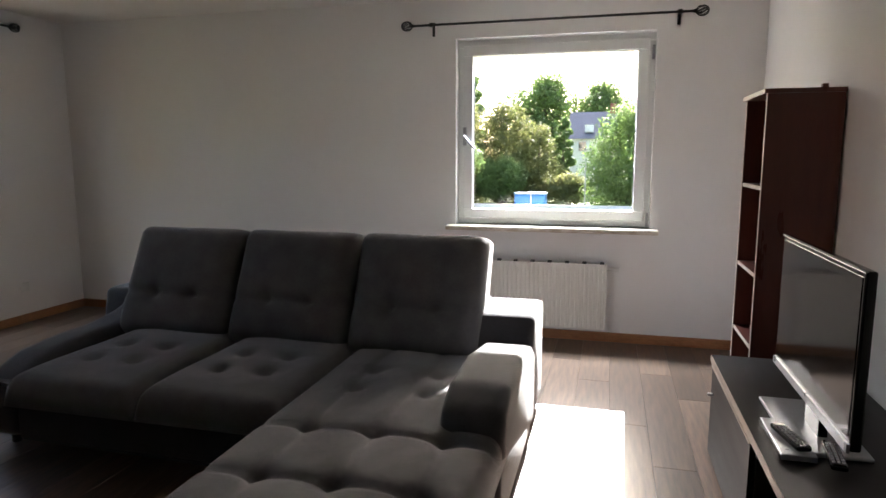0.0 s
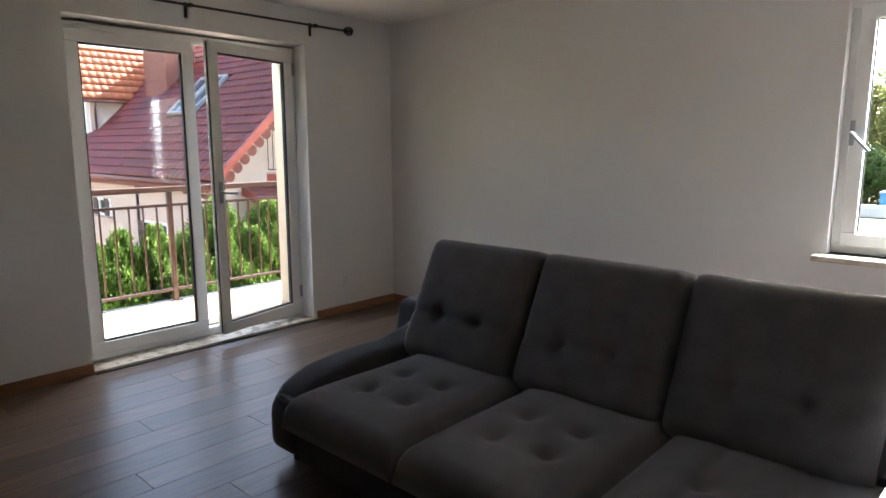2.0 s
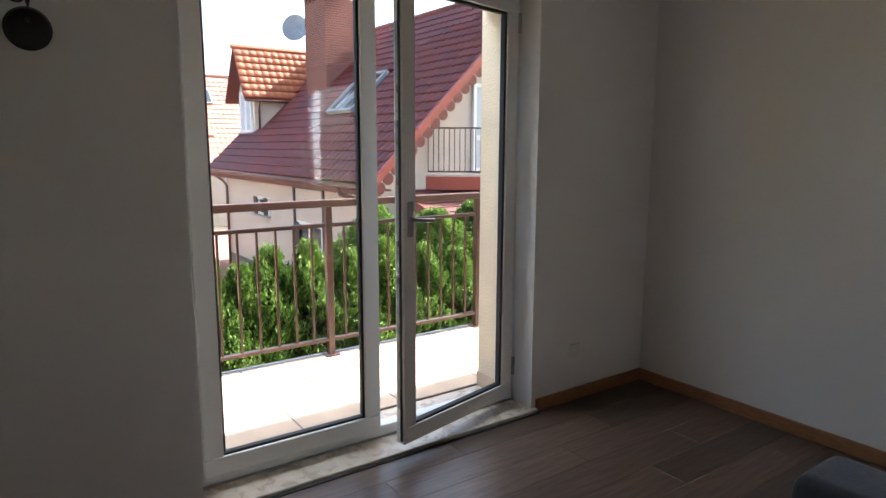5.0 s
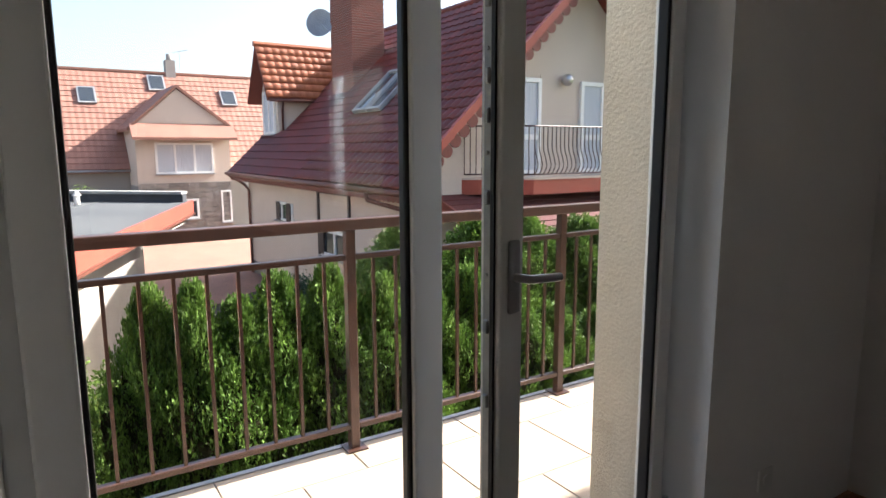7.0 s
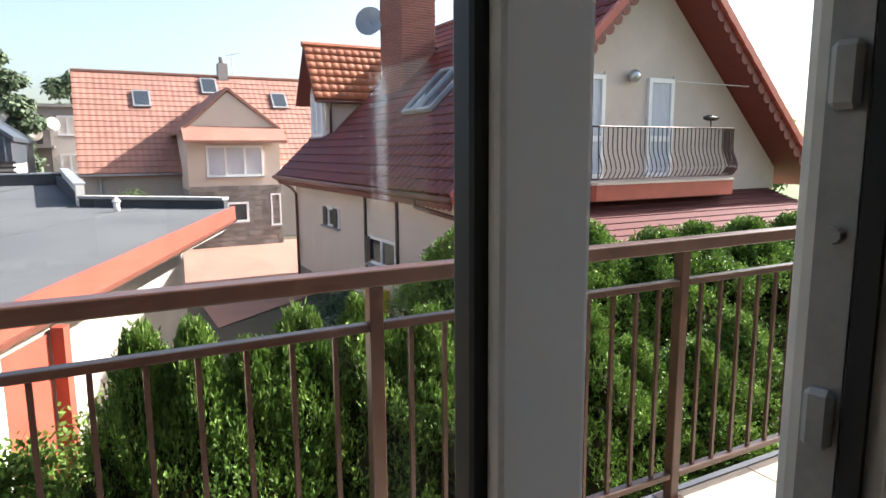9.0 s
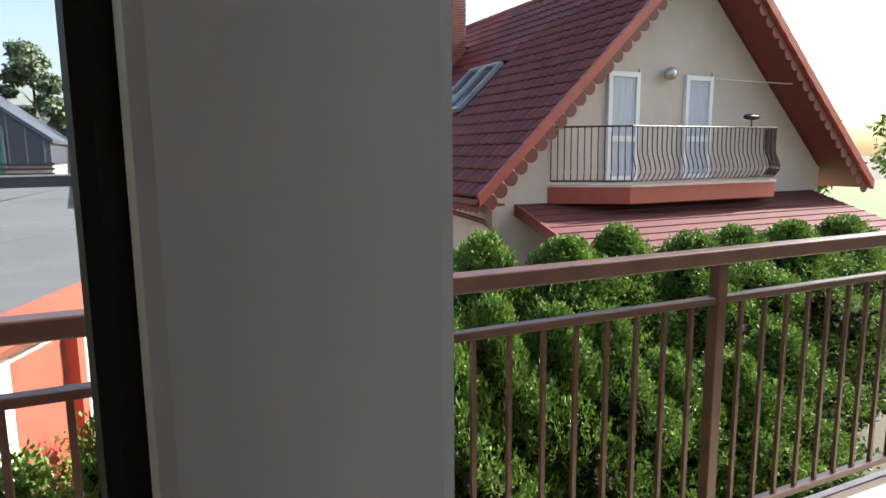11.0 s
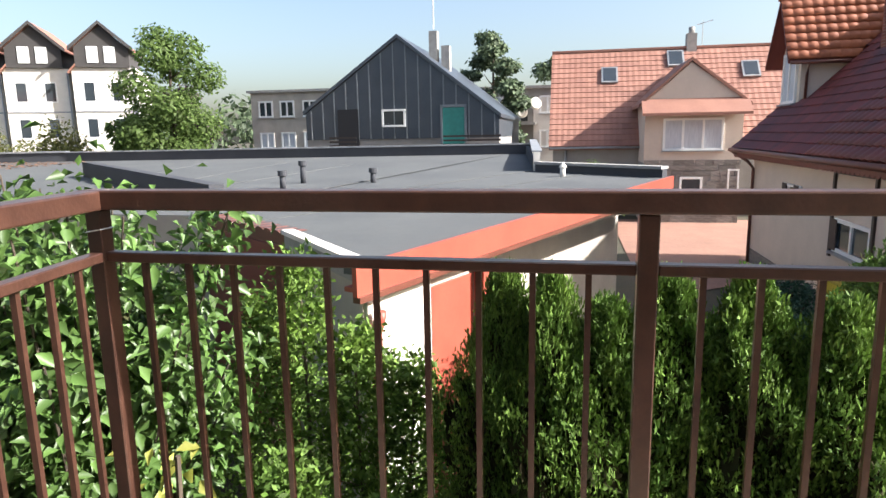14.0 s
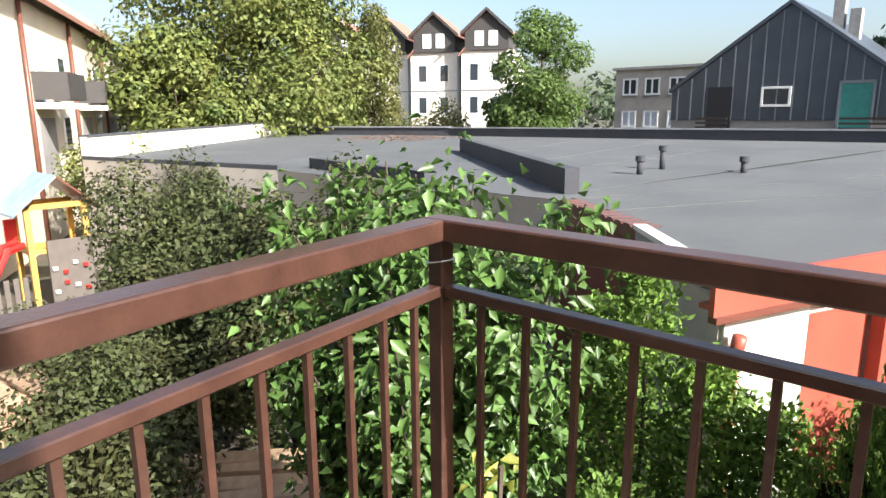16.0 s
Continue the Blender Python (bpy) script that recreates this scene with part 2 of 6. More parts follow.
    "leaf_purple": material("purple_plum_foliage", (0.055, 0.032, 0.035), 0.6, color2=(0.035, 0.025, 0.025), scale=0.8, island=0.4, translucent=0.2),
    "leaf_dark": material("distant_wood_foliage", (0.105, 0.145, 0.075), 0.7, color2=(0.07, 0.105, 0.052), scale=0.3, island=0.4, translucent=0.2),
    "leaf_yell": material("pale_yellow_leaf", (0.42, 0.43, 0.09), 0.5, island=0.3, translucent=0.4),
    "dead": material("fallen_brown_leaves", (0.20, 0.10, 0.055), 0.9, island=0.4),
    "wood": material("weathered_timber", (0.42, 0.29, 0.18), 0.75, color2=(0.29, 0.19, 0.115), scale=5, stretch=(1, 1, 6), vary=0.2, island=0.2, fine=0.2),
    "yellowwood": material("yellow_stained_timber", (0.58, 0.33, 0.07), 0.6, scale=4),
    "blueplastic": material("faded_blue_board", (0.16, 0.27, 0.44), 0.5, color2=(0.24, 0.33, 0.46), scale=3),
    "redplastic": material("red_slide_plastic", (0.62, 0.03, 0.025), 0.35),
    "climb": material("grey_brown_panel", (0.12, 0.10, 0.085), 0.7),
    "cyan": material("bright_blue_paint", (0.03, 0.23, 0.62), 0.4),
    "yellowbox": material("yellow_gas_box", (0.60, 0.46, 0.03), 0.5),
    "hazeroof": material("far_slate_roof", (0.16, 0.15, 0.17), 0.8, scale=1),
    "red_corr": material("dark_red_corrugated_sheet", (0.21, 0.05, 0.04), 0.5, scale=2),
}


# ---- building helpers ----
def mesh_object(name, verts, faces, mat, parent=None, smooth=False, label=""):
    me = bpy.data.meshes.new(name)
    me.from_pydata([tuple(v) for v in verts], [], [tuple(f) for f in faces])
    me.materials.append(M[mat])
    if smooth:
        me.polygons.foreach_set("use_smooth", [True] * len(me.polygons))
    me.update()
    ob = new(name, me)
    ob.parent = parent
    if label:
        tagged(ob, label)
    return ob


def part(name, bm, mat, parent=None, label="", smooth=False):
    me = bpy.data.meshes.new(name)
    bmesh.ops.recalc_face_normals(bm, faces=bm.faces)
    bm.to_mesh(me)
    bm.free()
    me.materials.append(M[mat])
    if smooth:
        me.polygons.foreach_set("use_smooth", [True] * len(me.polygons))
    ob = new(name, me)
    ob.parent = parent
    if label:
        tagged(ob, label)
    return ob


def add_box(bm, lo, hi, bevel=0.0, seg=1):
    c = [(a + b) / 2 for a, b in zip(lo, hi)]
    s = [abs(b - a) for a, b in zip(lo, hi)]
    made = bmesh.ops.create_cube(bm, size=1, matrix=Matrix.Translation(c) @ Matrix.Diagonal((*s, 1)))
    if bevel:
        edges = {e for v in made["verts"] for e in v.link_edges}
        bmesh.ops.bevel(bm, geom=list(edges), offset=bevel, segments=seg, affect="EDGES", profile=0.5)


def box(name, lo, hi, mat, parent=None, label="", bevel=0.0, seg=1):
    bm = bmesh.new()
    add_box(bm, lo, hi, bevel, seg)
    return part(name, bm, mat, parent, label)


def boxes(name, items, mat, parent=None, label="", bevel=0.0):
    bm = bmesh.new()
    for lo, hi in items:
        add_box(bm, lo, hi, bevel)
    return part(name, bm, mat, parent, label)


def add_tube(bm, pts, r, sides=8, r2=None, cap=True):
    pts = [Vector(p) for p in pts]
    rings, up = [], Vector((0.03, 0.05, 1)).normalized()
    for i, p in enumerate(pts):
        d = (pts[min(i + 1, len(pts) - 1)] - pts[max(i - 1, 0)]).normalized()
        a = d.cross(up if abs(d.dot(up)) < 0.95 else Vector((1, 0.02, 0))).normalized()
        b = d.cross(a)
        rad = r if r2 is None else r + (r2 - r) * i / max(1, len(pts) - 1)
        rings.append([bm.verts.new(p + rad * (math.cos(2 * math.pi * k / sides) * a + math.sin(2 * math.pi * k / sides) * b)) for k in range(sides)])
    for ra, rb in zip(rings, rings[1:]):
        for k in range(sides):
            bm.faces.new((ra[k], ra[(k + 1) % sides], rb[(k + 1) % sides], rb[k]))
    if cap:
        bm.faces.new(rings[0][::-1]), bm.faces.new(rings[-1])


def tube(name, pts, r, mat, parent=None, label="", sides=8, r2=None):
    bm = bmesh.new()
    add_tube(bm, pts, r, sides, r2)
    return part(name, bm, mat, parent, label, smooth=sides > 6)


def add_prism(bm, poly, axis, a, b):
    """A polygon in the plane across axis ('x': (y, z), 'y': (x, z), 'z': (x, y)) drawn out from a to b."""
    at = {"x": lambda p, t: (t, p[0], p[1]), "y": lambda p, t: (p[0], t, p[1]), "z": lambda p, t: (p[0], p[1], t)}[axis]
    lo, hi = [bm.verts.new(at(p, a)) for p in poly], [bm.verts.new(at(p, b)) for p in poly]
    bm.faces.new(lo[::-1]), bm.faces.new(hi)
    for i in range(len(poly)):
        j = (i + 1) % len(poly)
        bm.faces.new((lo[i], lo[j], hi[j], hi[i]))


def prism(name, poly, axis, a, b, mat, parent=None, label=""):
    bm = bmesh.new()
    add_prism(bm, poly, axis, a, b)
    return part(name, bm, mat, parent, label)


def empty(name, at, label, category, group="", kind="", rz=0.0):
    ob = new(name)
    ob.matrix_basis = pose(*at, 0, 0, rz)
    return tagged(ob, label, category, group, kind)


def keeper(thing):
    """Puts meshes, written in world places, under a thing."""
    def put(ob):
        ob.parent = thing
        ob.matrix_parent_inverse = thing.matrix_basis.inverted()
        return ob
    return put


def wall_with_holes(name, axis, at, thick, span, height, holes, mat, low=0.0, label=""):
    """A wall along y (axis 'x') or x (axis 'y') from span[0] to span[1], with rectangular holes (a, b, z0, z1)."""
    bm = bmesh.new()
    cuts = sorted({span[0], span[1], *[h[0] for h in holes], *[h[1] for h in holes]})
    for a, b in zip(cuts, cuts[1:]):
        solid = [(low, height)]
        for h in holes:
            if h[0] <= a and b <= h[1]:
                solid = [p for lo, hi in solid for p in ((lo, min(hi, h[2])), (max(lo, h[3]), hi)) if p[1] - p[0] > 1e-4]
        for lo, hi in solid:
            if axis == "x":
                add_box(bm, (at, a, lo), (at + thick, b, hi))
            else:
                add_box(bm, (a, at, lo), (b, at + thick, hi))
    bmesh.ops.remove_doubles(bm, verts=bm.verts, dist=1e-4)
    return tagged(part(name, bm, mat), label, "wall", kind="structure")


# ---- plan ----
X0, X1, Y0, Y1, H = -4.57, 1.21, -1.2, 6.79, 2.57
OUT = -5.02                       # outer face of the balcony wall
D0, D1, DH = 4.075, 5.88, 2.29    # balcony door opening
W0, W1, WB, WT = -0.95, 0.505, 0.868, 2.275
GROUND = -3.0

tagged(box("ceiling", (X0 - 0.45, Y0 - 0.2, H), (X1 + 0.2, Y1 + 0.4, H + 0.25), "ceiling"), "matt white painted ceiling of the living room", "ceiling", kind="structure")
wall_with_holes("wall_west", "x", OUT, X0 - OUT, (Y0 - 0.2, Y1), H, [(D0, D1, 0.0, DH)], "wall", label="white painted wall with the balcony door opening")
wall_with_holes("wall_north", "y", Y1, 0.28, (OUT, X1 + 0.2), H, [(W0, W1, WB, WT)], "wall", label="white painted wall with a square window opening")
wall_with_holes("wall_east", "x", X1, 0.2, (Y0 - 0.2, Y1), H, [], "wall", label="white painted wall behind the television bench")
wall_with_holes("wall_south", "y", Y0 - 0.2, 0.2, (X0, X1), H, [], "wall", label="plain white painted wall closing the room")
tagged(box("reveal_lining", (-4.728, 5.848, 0.0), (X0 + 0.001, D1, DH), "wall"), "white painted lining of the door reveal", "wall", kind="structure")
# outer skin of the house, rough cream render
sk = [((OUT - 0.03, -3.2, GROUND), (OUT, D0, 3.6)), ((OUT - 0.03, D1, GROUND), (OUT, 12.5, 3.6)), ((OUT - 0.03, D0, DH), (OUT, D1, 3.6)), ((OUT - 0.03, D0, GROUND), (OUT, D1, -0.05)),
      ((OUT - 0.03, D1 - 0.03, -0.04), (-4.80, D1, DH)), ((OUT - 0.03, D0, -0.04), (-4.80, D0 + 0.03, DH)), ((OUT - 0.03, D0 + 0.03, DH - 0.03), (-4.80, D1 - 0.03, DH))]
skin = tagged(boxes("wall_outside", sk, "plaster"), "rough cream roughcast render on the outside wall", "wall", kind="structure")
box("plinth", (OUT - 0.036, D1 - 0.036, -0.05), (-4.80, D1 - 0.031, 0.10), "tile", skin, "beige tile plinth at the foot of the reveal")
tagged(boxes("wall_core", [((X0, -3.2, GROUND), (X1 + 0.3, Y1 + 0.4, -0.3)), ((OUT, 7.2, -3), (X1 + 0.4, 7.25, -0.3))], "greyrender"), "plain lower storey under the room", "wall", kind="structure")
floor = tagged(box("floor", (X0 - 0.02, Y0, -0.28), (X1, Y1, -0.010), "grout"), "grey-brown oak laminate floor in staggered boards", "floor", kind="structure")
bb = tagged(boxes("baseboard", [((X0, Y0, 0), (X0 + 0.016, D0, 0.072)), ((X0, D1, 0), (X0 + 0.016, Y1, 0.072)), ((X0 + 0.016, Y1 - 0.016, 0), (X1, Y1, 0.072)), ((X1 - 0.016, Y0, 0), (X1, Y1 - 0.016, 0.072))], "baseboard", bevel=0.003), "orange-brown wooden baseboard along the walls", "baseboard", kind="structure")


# ---- north window ----
def window_frame(name, parent, lo, hi, depth, width, mat="pvc", axis="y", label=""):
    """Four bars round a rectangle. axis: the way through the pane. lo, hi: (across, z); depth: (near, far)."""
    (a0, z0), (a1, z1), (d0, d1) = lo, hi, depth
    bm = bmesh.new()
    for p, q in (((a0, z0), (a1, z0 + width)), ((a0, z1 - width), (a1, z1)), ((a0, z0 + width), (a0 + width, z1 - width)), ((a1 - width, z0 + width), (a1, z1 - width))):
        if axis == "y":
            add_box(bm, (p[0], d0, p[1]), (q[0], d1, q[1]), 0.006, 2)
        else:
            add_box(bm, (d0, p[0], p[1]), (d1, q[0], q[1]), 0.006, 2)
    return part(name, bm, mat, parent, label)


win = empty("window_1", (0, Y1 + 0.1, WB), "white plastic square window with one pane and a metal handle", "window", kind="structure")
wp = keeper(win)
wp(window_frame("window_frame", win, (W0, WB), (W1, WT), (Y1 + 0.09, Y1 + 0.16), 0.055))
ws = wp(window_frame("window_sash", win, (W0 + 0.045, WB + 0.045), (W1 - 0.045, WT - 0.045), (Y1 + 0.065, Y1 + 0.14), 0.075))
wp(window_frame("gasket", win, (-0.832, 0.986), (0.387, 2.158), (Y1 + 0.10, Y1 + 0.12), 0.008, "gasket"))
gl = wp(box("pane", (-0.83, Y1 + 0.11, 0.983), (0.385, Y1 + 0.118, 2.16), "winglass", win))
gl.visible_shadow = False
hb = bmesh.new()
add_box(hb, (-0.905, Y1 + 0.05, 1.48), (-0.875, Y1 + 0.066, 1.62), 0.004)
add_tube(hb, [(-0.89, Y1 + 0.06, 1.55), (-0.89, Y1 + 0.02, 1.55), (-0.885, Y1 + 0.012, 1.545), (-0.80, Y1 + 0.012, 1.45)], 0.010)
wp(part("window_handle", hb, "steel", win, "small steel tilt handle"))
for z in (0.93, 2.13):
    wp(box("hinge", (0.478, Y1 + 0.05, z - 0.05), (0.496, Y1 + 0.085, z + 0.05), "handle", win))
tagged(box("window_sill", (W0 - 0.06, Y1 - 0.10, WB - 0.035), (W1 + 0.06, Y1 + 0.09, WB), "sill", bevel=0.006), "veined beige stone window sill board", "window sill", kind="structure")
tagged(box("window_ledge", (W0, Y1 + 0.16, WB - 0.10), (W1, Y1 + 0.33, WB - 0.05), "flashing"), "grey metal ledge outside the window", "window sill", kind="structure")


# ---- balcony door ----
FX0, FX1 = -4.80, -4.73           # outer frame depth
MUL = 4.965
dm = empty("door_1", (FX1, MUL, 0), "white plastic balcony door with a fixed pane and an inward ajar leaf", "door", kind="structure")
dp = keeper(dm)
dp(window_frame("door_frame", dm, (D0, 0.03), (D1 - 0.03, DH - 0.02), (FX0, FX1), 0.055, axis="x"))
dp(box("mullion", (FX0 + 0.004, MUL - 0.055, 0.085), (FX1 - 0.002, MUL + 0.006, DH - 0.075), "pvc", dm, bevel=0.006, seg=2))
for bead in (-0.046, -0.014):
    dp(box("mullion_bead", (FX1 - 0.0019, MUL + bead, 0.09), (FX1 + 0.0025, MUL + bead + 0.008, DH - 0.08), "pvc", dm))
dp(window_frame("fixed_sash", dm, (D0 + 0.045, 0.075), (MUL + 0.002, DH - 0.065), (FX0 + 0.03, FX1 + 0.025), 0.082, axis="x"))
dp(window_frame("gasket", dm, (D0 + 0.117, 0.147), (MUL - 0.070, DH - 0.137), (FX0 + 0.05, FX1 + 0.012), 0.022, "gasket", axis="x"))
g1 = dp(box("fixed_pane", (FX0 + 0.058, D0 + 0.12, 0.15), (FX0 + 0.066, MUL - 0.078, DH - 0.14), "winglass", dm))
g1.visible_shadow = False
dp(box("mullion_seal", (FX0 - 0.002, MUL + 0.0062, 0.09), (FX0 + 0.016, MUL + 0.016, DH - 0.08), "gasket", dm, "black rubber seal"))
dp(box("mullion_lip", (FX0 + 0.040, MUL + 0.0062, 0.09), (FX0 + 0.046, MUL + 0.009, DH - 0.08), "pvc", dm))
dp(box("striker", (FX0 + 0.018, MUL + 0.0062, 1.50), (FX0 + 0.036, MUL + 0.0125, 1.68), "gasket", dm, "dark metal striker plate"))
for z in (0.9, 1.35):
    dp(box("keeper", (FX0 + 0.02, MUL + 0.006, z), (FX0 + 0.05, MUL + 0.010, z + 0.10), "steel", dm))
# the leaf swings on its far edge
HINGE, LEAF, SWING = (FX1 + 0.045, D1 - 0.085), 0.84, 13.0
leaf = new("door_leaf")
leaf.parent = dm
leaf.matrix_parent_inverse = dm.matrix_basis.inverted()
leaf.matrix_basis = pose(HINGE[0], HINGE[1], 0, 0, 0, SWING)
window_frame("leaf_frame", leaf, (-LEAF, 0.075), (0.0, DH - 0.065), (-0.056, 0.0), 0.080, axis="x")
window_frame("leaf_gasket", leaf, (-LEAF + 0.076, 0.152), (-0.076, DH - 0.142), (-0.046, -0.010), 0.014, "gasket", axis="x")
g2 = box("leaf_pane", (-0.040, -LEAF + 0.08, 0.155), (-0.032, -0.08, DH - 0.145), "winglass", leaf)
g2.visible_shadow = False
hb = bmesh.new()
add_box(hb, (0.0, -LEAF + 0.022, 1.065), (0.012, -LEAF + 0.056, 1.225), 0.004)
add_tube(hb, [(0.0, -LEAF + 0.039, 1.145), (0.034, -LEAF + 0.039, 1.145), (0.043, -LEAF + 0.05, 1.143), (0.046, -LEAF + 0.155, 1.134)], 0.010)
part("leaf_handle", hb, "handle", leaf, "grey lever handle", smooth=True)
hb = bmesh.new()
add_box(hb, (-0.044, -LEAF - 0.003, 0.25), (-0.026, -LEAF + 0.001, 2.0))
for z in (0.5, 0.85, 1.02, 1.3, 1.47, 1.55, 1.7):
    add_box(hb, (-0.042, -LEAF - 0.009, z), (-0.028, -LEAF, z + 0.032), 0.003)
for z in (0.62, 1.15, 1.41, 1.62):
    bmesh.ops.create_cone(hb, cap_ends=True, segments=10, radius1=0.005, radius2=0.004, depth=0.006, matrix=pose(-0.035, -LEAF - 0.005, z, 90, 0, 0))
part("lock_strip", hb, "galvanised", leaf, "steel espagnolette strip with bolts")
hb = bmesh.new()
add_box(hb, (-0.024, -LEAF - 0.006, 0.09), (-0.014, -LEAF, DH - 0.08))
part("leaf_seal", hb, "gasket", leaf)
for z in (0.20, 2.05):
    tube("leaf_hinge", [(0.008, 0.008, z), (0.008, 0.008, z + 0.10)], 0.010, "handle", leaf)
sillbm = bmesh.new()
add_box(sillbm, (FX1 - 0.02, D0, -0.012), (X0 + 0.03, D1, 0.022), 0.004)
tagged(part("threshold", sillbm, "sill"), "polished beige stone threshold under the balcony door", "threshold", kind="structure")
tagged(box("threshold_strip", (X0 + 0.031, D0, -0.010), (X0 + 0.045, D1, 0.006), "gasket"), "dark expansion strip between threshold and floor", "trim", kind="structure")
tagged(box("outer_sill", (OUT - 0.03, D0 + 0.03, -0.05), (FX0 - 0.02, D1 - 0.03, 0.006), "sill"), "stone sill outside the balcony door", "threshold", kind="structure")
tagged(box("threshold_rail", (FX0 - 0.02, D0, -0.03), (FX1 + 0.0, D1, 0.028), "steel"), "metal base rail of the balcony door", "threshold", kind="structure")


# ---- balcony ----
BX, BY0, BY1, BZ = -6.10, 3.90, 9.4, 0.02
tagged(box("balcony_slab", (BX, BY0 - 0.06, BZ - 0.20), (OUT - 0.03, BY1, BZ - 0.012), "concrete"), "concrete balcony slab with a grey drip edge", "balcony", kind="structure")
tagged(box("balcony_edge", (BX - 0.03, BY0 - 0.09, BZ - 0.16), (BX, BY1, BZ + 0.004), "flashing"), "grey metal edge profile along the balcony", "trim", kind="structure")
pav = tagged(box("balcony_floor", (BX, BY0 - 0.06, BZ - 0.012), (OUT - 0.03, BY1, BZ - 0.004), "grout"), "beige square balcony tiles with dark joints", "floor", kind="structure")
tile_mesh = {}


def slab_piece(name, lo, hi, mat, parent, bevel=0.004, keys=tile_mesh):
    size = tuple(round(b - a, 3) for a, b in zip(lo, hi))
    if (name, size, mat) not in keys:
        sx, sy, sz = (s / 2 for s in size)
        b = min(bevel, sx * 0.4, sy * 0.4)
        v = [(-sx, -sy, -sz), (sx, -sy, -sz), (sx, sy, -sz), (-sx, sy, -sz), (-sx, -sy, sz - b), (sx, -sy, sz - b), (sx, sy, sz - b), (-sx, sy, sz - b),
             (-sx + b, -sy + b, sz), (sx - b, -sy + b, sz), (sx - b, sy - b, sz), (-sx + b, sy - b, sz)]
        f = [(0, 1, 5, 4), (1, 2, 6, 5), (2, 3, 7, 6), (3, 0, 4, 7), (4, 5, 9, 8), (5, 6, 10, 9), (6, 7, 11, 10), (7, 4, 8, 11), (8, 9, 10, 11)]
        me = bpy.data.meshes.new(name)
        me.from_pydata(v, [], f)
        me.materials.append(M[mat])
        keys[name, size, mat] = me
    ob = new(name, keys[name, size, mat])
    ob.location = [(a + b) / 2 for a, b in zip(lo, hi)]
    ob.parent = parent
    return ob


rail = empty("balcony_railing", (BX, BY0, BZ), "brown painted steel balcony railing with square posts and bars", "railing")
rp = keeper(rail)
RX, POSTS = -6.07, (3.968, 5.34, 6.63, 7.92, 9.22)
RT, RM, RB = 1.061, 0.937, 0.12
rp(box("top_rail", (RX - 0.033, POSTS[0] - 0.033, RT), (RX + 0.033, POSTS[-1], RT + 0.05), "rail", rail, bevel=0.005, seg=2))
SKEW = Matrix.Translation((RX, POSTS[0], 0)) @ pose(0, 0, 0, 0, 0, 9.0) @ Matrix.Translation((-RX, -POSTS[0], 0))


def askew(ob):
    """The short return of the railing runs in to the house at a slight angle."""
    rp(ob)
    ob.matrix_basis = SKEW @ ob.matrix_basis


askew(box("top_rail", (RX + 0.034, POSTS[0] - 0.033, RT), (OUT - 0.035, POSTS[0] + 0.033, RT + 0.05), "rail", rail, bevel=0.005, seg=2))
for y in POSTS:
    p = rp(box("post", (RX - 0.022, y - 0.022, BZ), (RX + 0.022, y + 0.022, RT - 0.002), "rail", rail, bevel=0.003))
    rp(box("post_plate", (RX - 0.05, y - 0.05, BZ), (RX + 0.05, y + 0.05, BZ + 0.008), "rail", rail))
for a, b in zip(POSTS, POSTS[1:]):
    for z in (RM - 0.013, RB):
        rp(box("cross_rail", (RX - 0.018, a + 0.023, z), (RX + 0.018, b - 0.023, z + 0.026), "rail", rail, bevel=0.003))
    n = 11
    for k in range(1, n):
        y = a + (b - a) * k / n
        rp(slab_piece("baluster", (RX - 0.007, y - 0.007, RB + 0.02), (RX + 0.007, y + 0.007, RM - 0.012), "rail", rail, 0.001))
xs = (RX, OUT - 0.05)
for z in (RM - 0.013, RB):
    askew(box("cross_rail", (xs[0] + 0.023, POSTS[0] - 0.018, z), (xs[1], POSTS[0] + 0.018, z + 0.026), "rail", rail, bevel=0.003))
for k in range(1, 9):
    x = xs[0] + (xs[1] - xs[0]) * k / 9.0
    askew(slab_piece("baluster", (x - 0.007, POSTS[0] - 0.007, RB + 0.02), (x + 0.007, POSTS[0] + 0.007, RM - 0.012), "rail", rail, 0.001))
ring = [(RX + 0.026 * math.cos(a) * 1.25, POSTS[0] + 0.026 * math.sin(a) * 1.25, RT - 0.055 + 0.006 * math.sin(a)) for a in [k * math.pi / 8 for k in range(17)]]
tagged(tube("wire_loop", ring, 0.002, "steel", sides=5), "thin steel wire tied round the corner post", "wire")


# ---- living room things ----
def cushion(name, size, tufts, mat, parent, at, tilt=0.0, puff=0.03, seams=(), nx=30, ny=30, round_=0.05, label=""):
    """A padded block, its top pulled in at buttons (u, v, depth) and along seams ('u' or 'v', place, depth)."""
    w, d, h = size
    verts, faces = [], []

    def height(u, v):
        z = puff * (1 - (2 * u - 1) ** 4) * (1 - (2 * v - 1) ** 4)
        for tu, tv, depth in tufts:
            r = math.hypot((u - tu) * w, (v - tv) * d)
            z -= depth * math.exp(-(r / 0.035) ** 2) + 0.45 * depth * math.exp(-(r / 0.09) ** 2)
        for way, s, depth in seams:
            r = abs((u - s) * w if way == "u" else (v - s) * d)
            z -= depth * math.exp(-(r / 0.018) ** 2)
        ex, ey = min(u, 1 - u) * w, min(v, 1 - v) * d
        for e in (ex, ey):
            if e < round_:
                z -= round_ - math.sqrt(max(0, round_ ** 2 - (round_ - e) ** 2))
        return z + 0.0025 * math.sin(u * 9 + v * 7)

    for j in range(ny + 1):
        for i in range(nx + 1):
            u, v = 0.5 - 0.5 * math.cos(math.pi * i / nx), 0.5 - 0.5 * math.cos(math.pi * j / ny)
            u, v = 0.35 * u + 0.65 * i / nx, 0.35 * v + 0.65 * j / ny
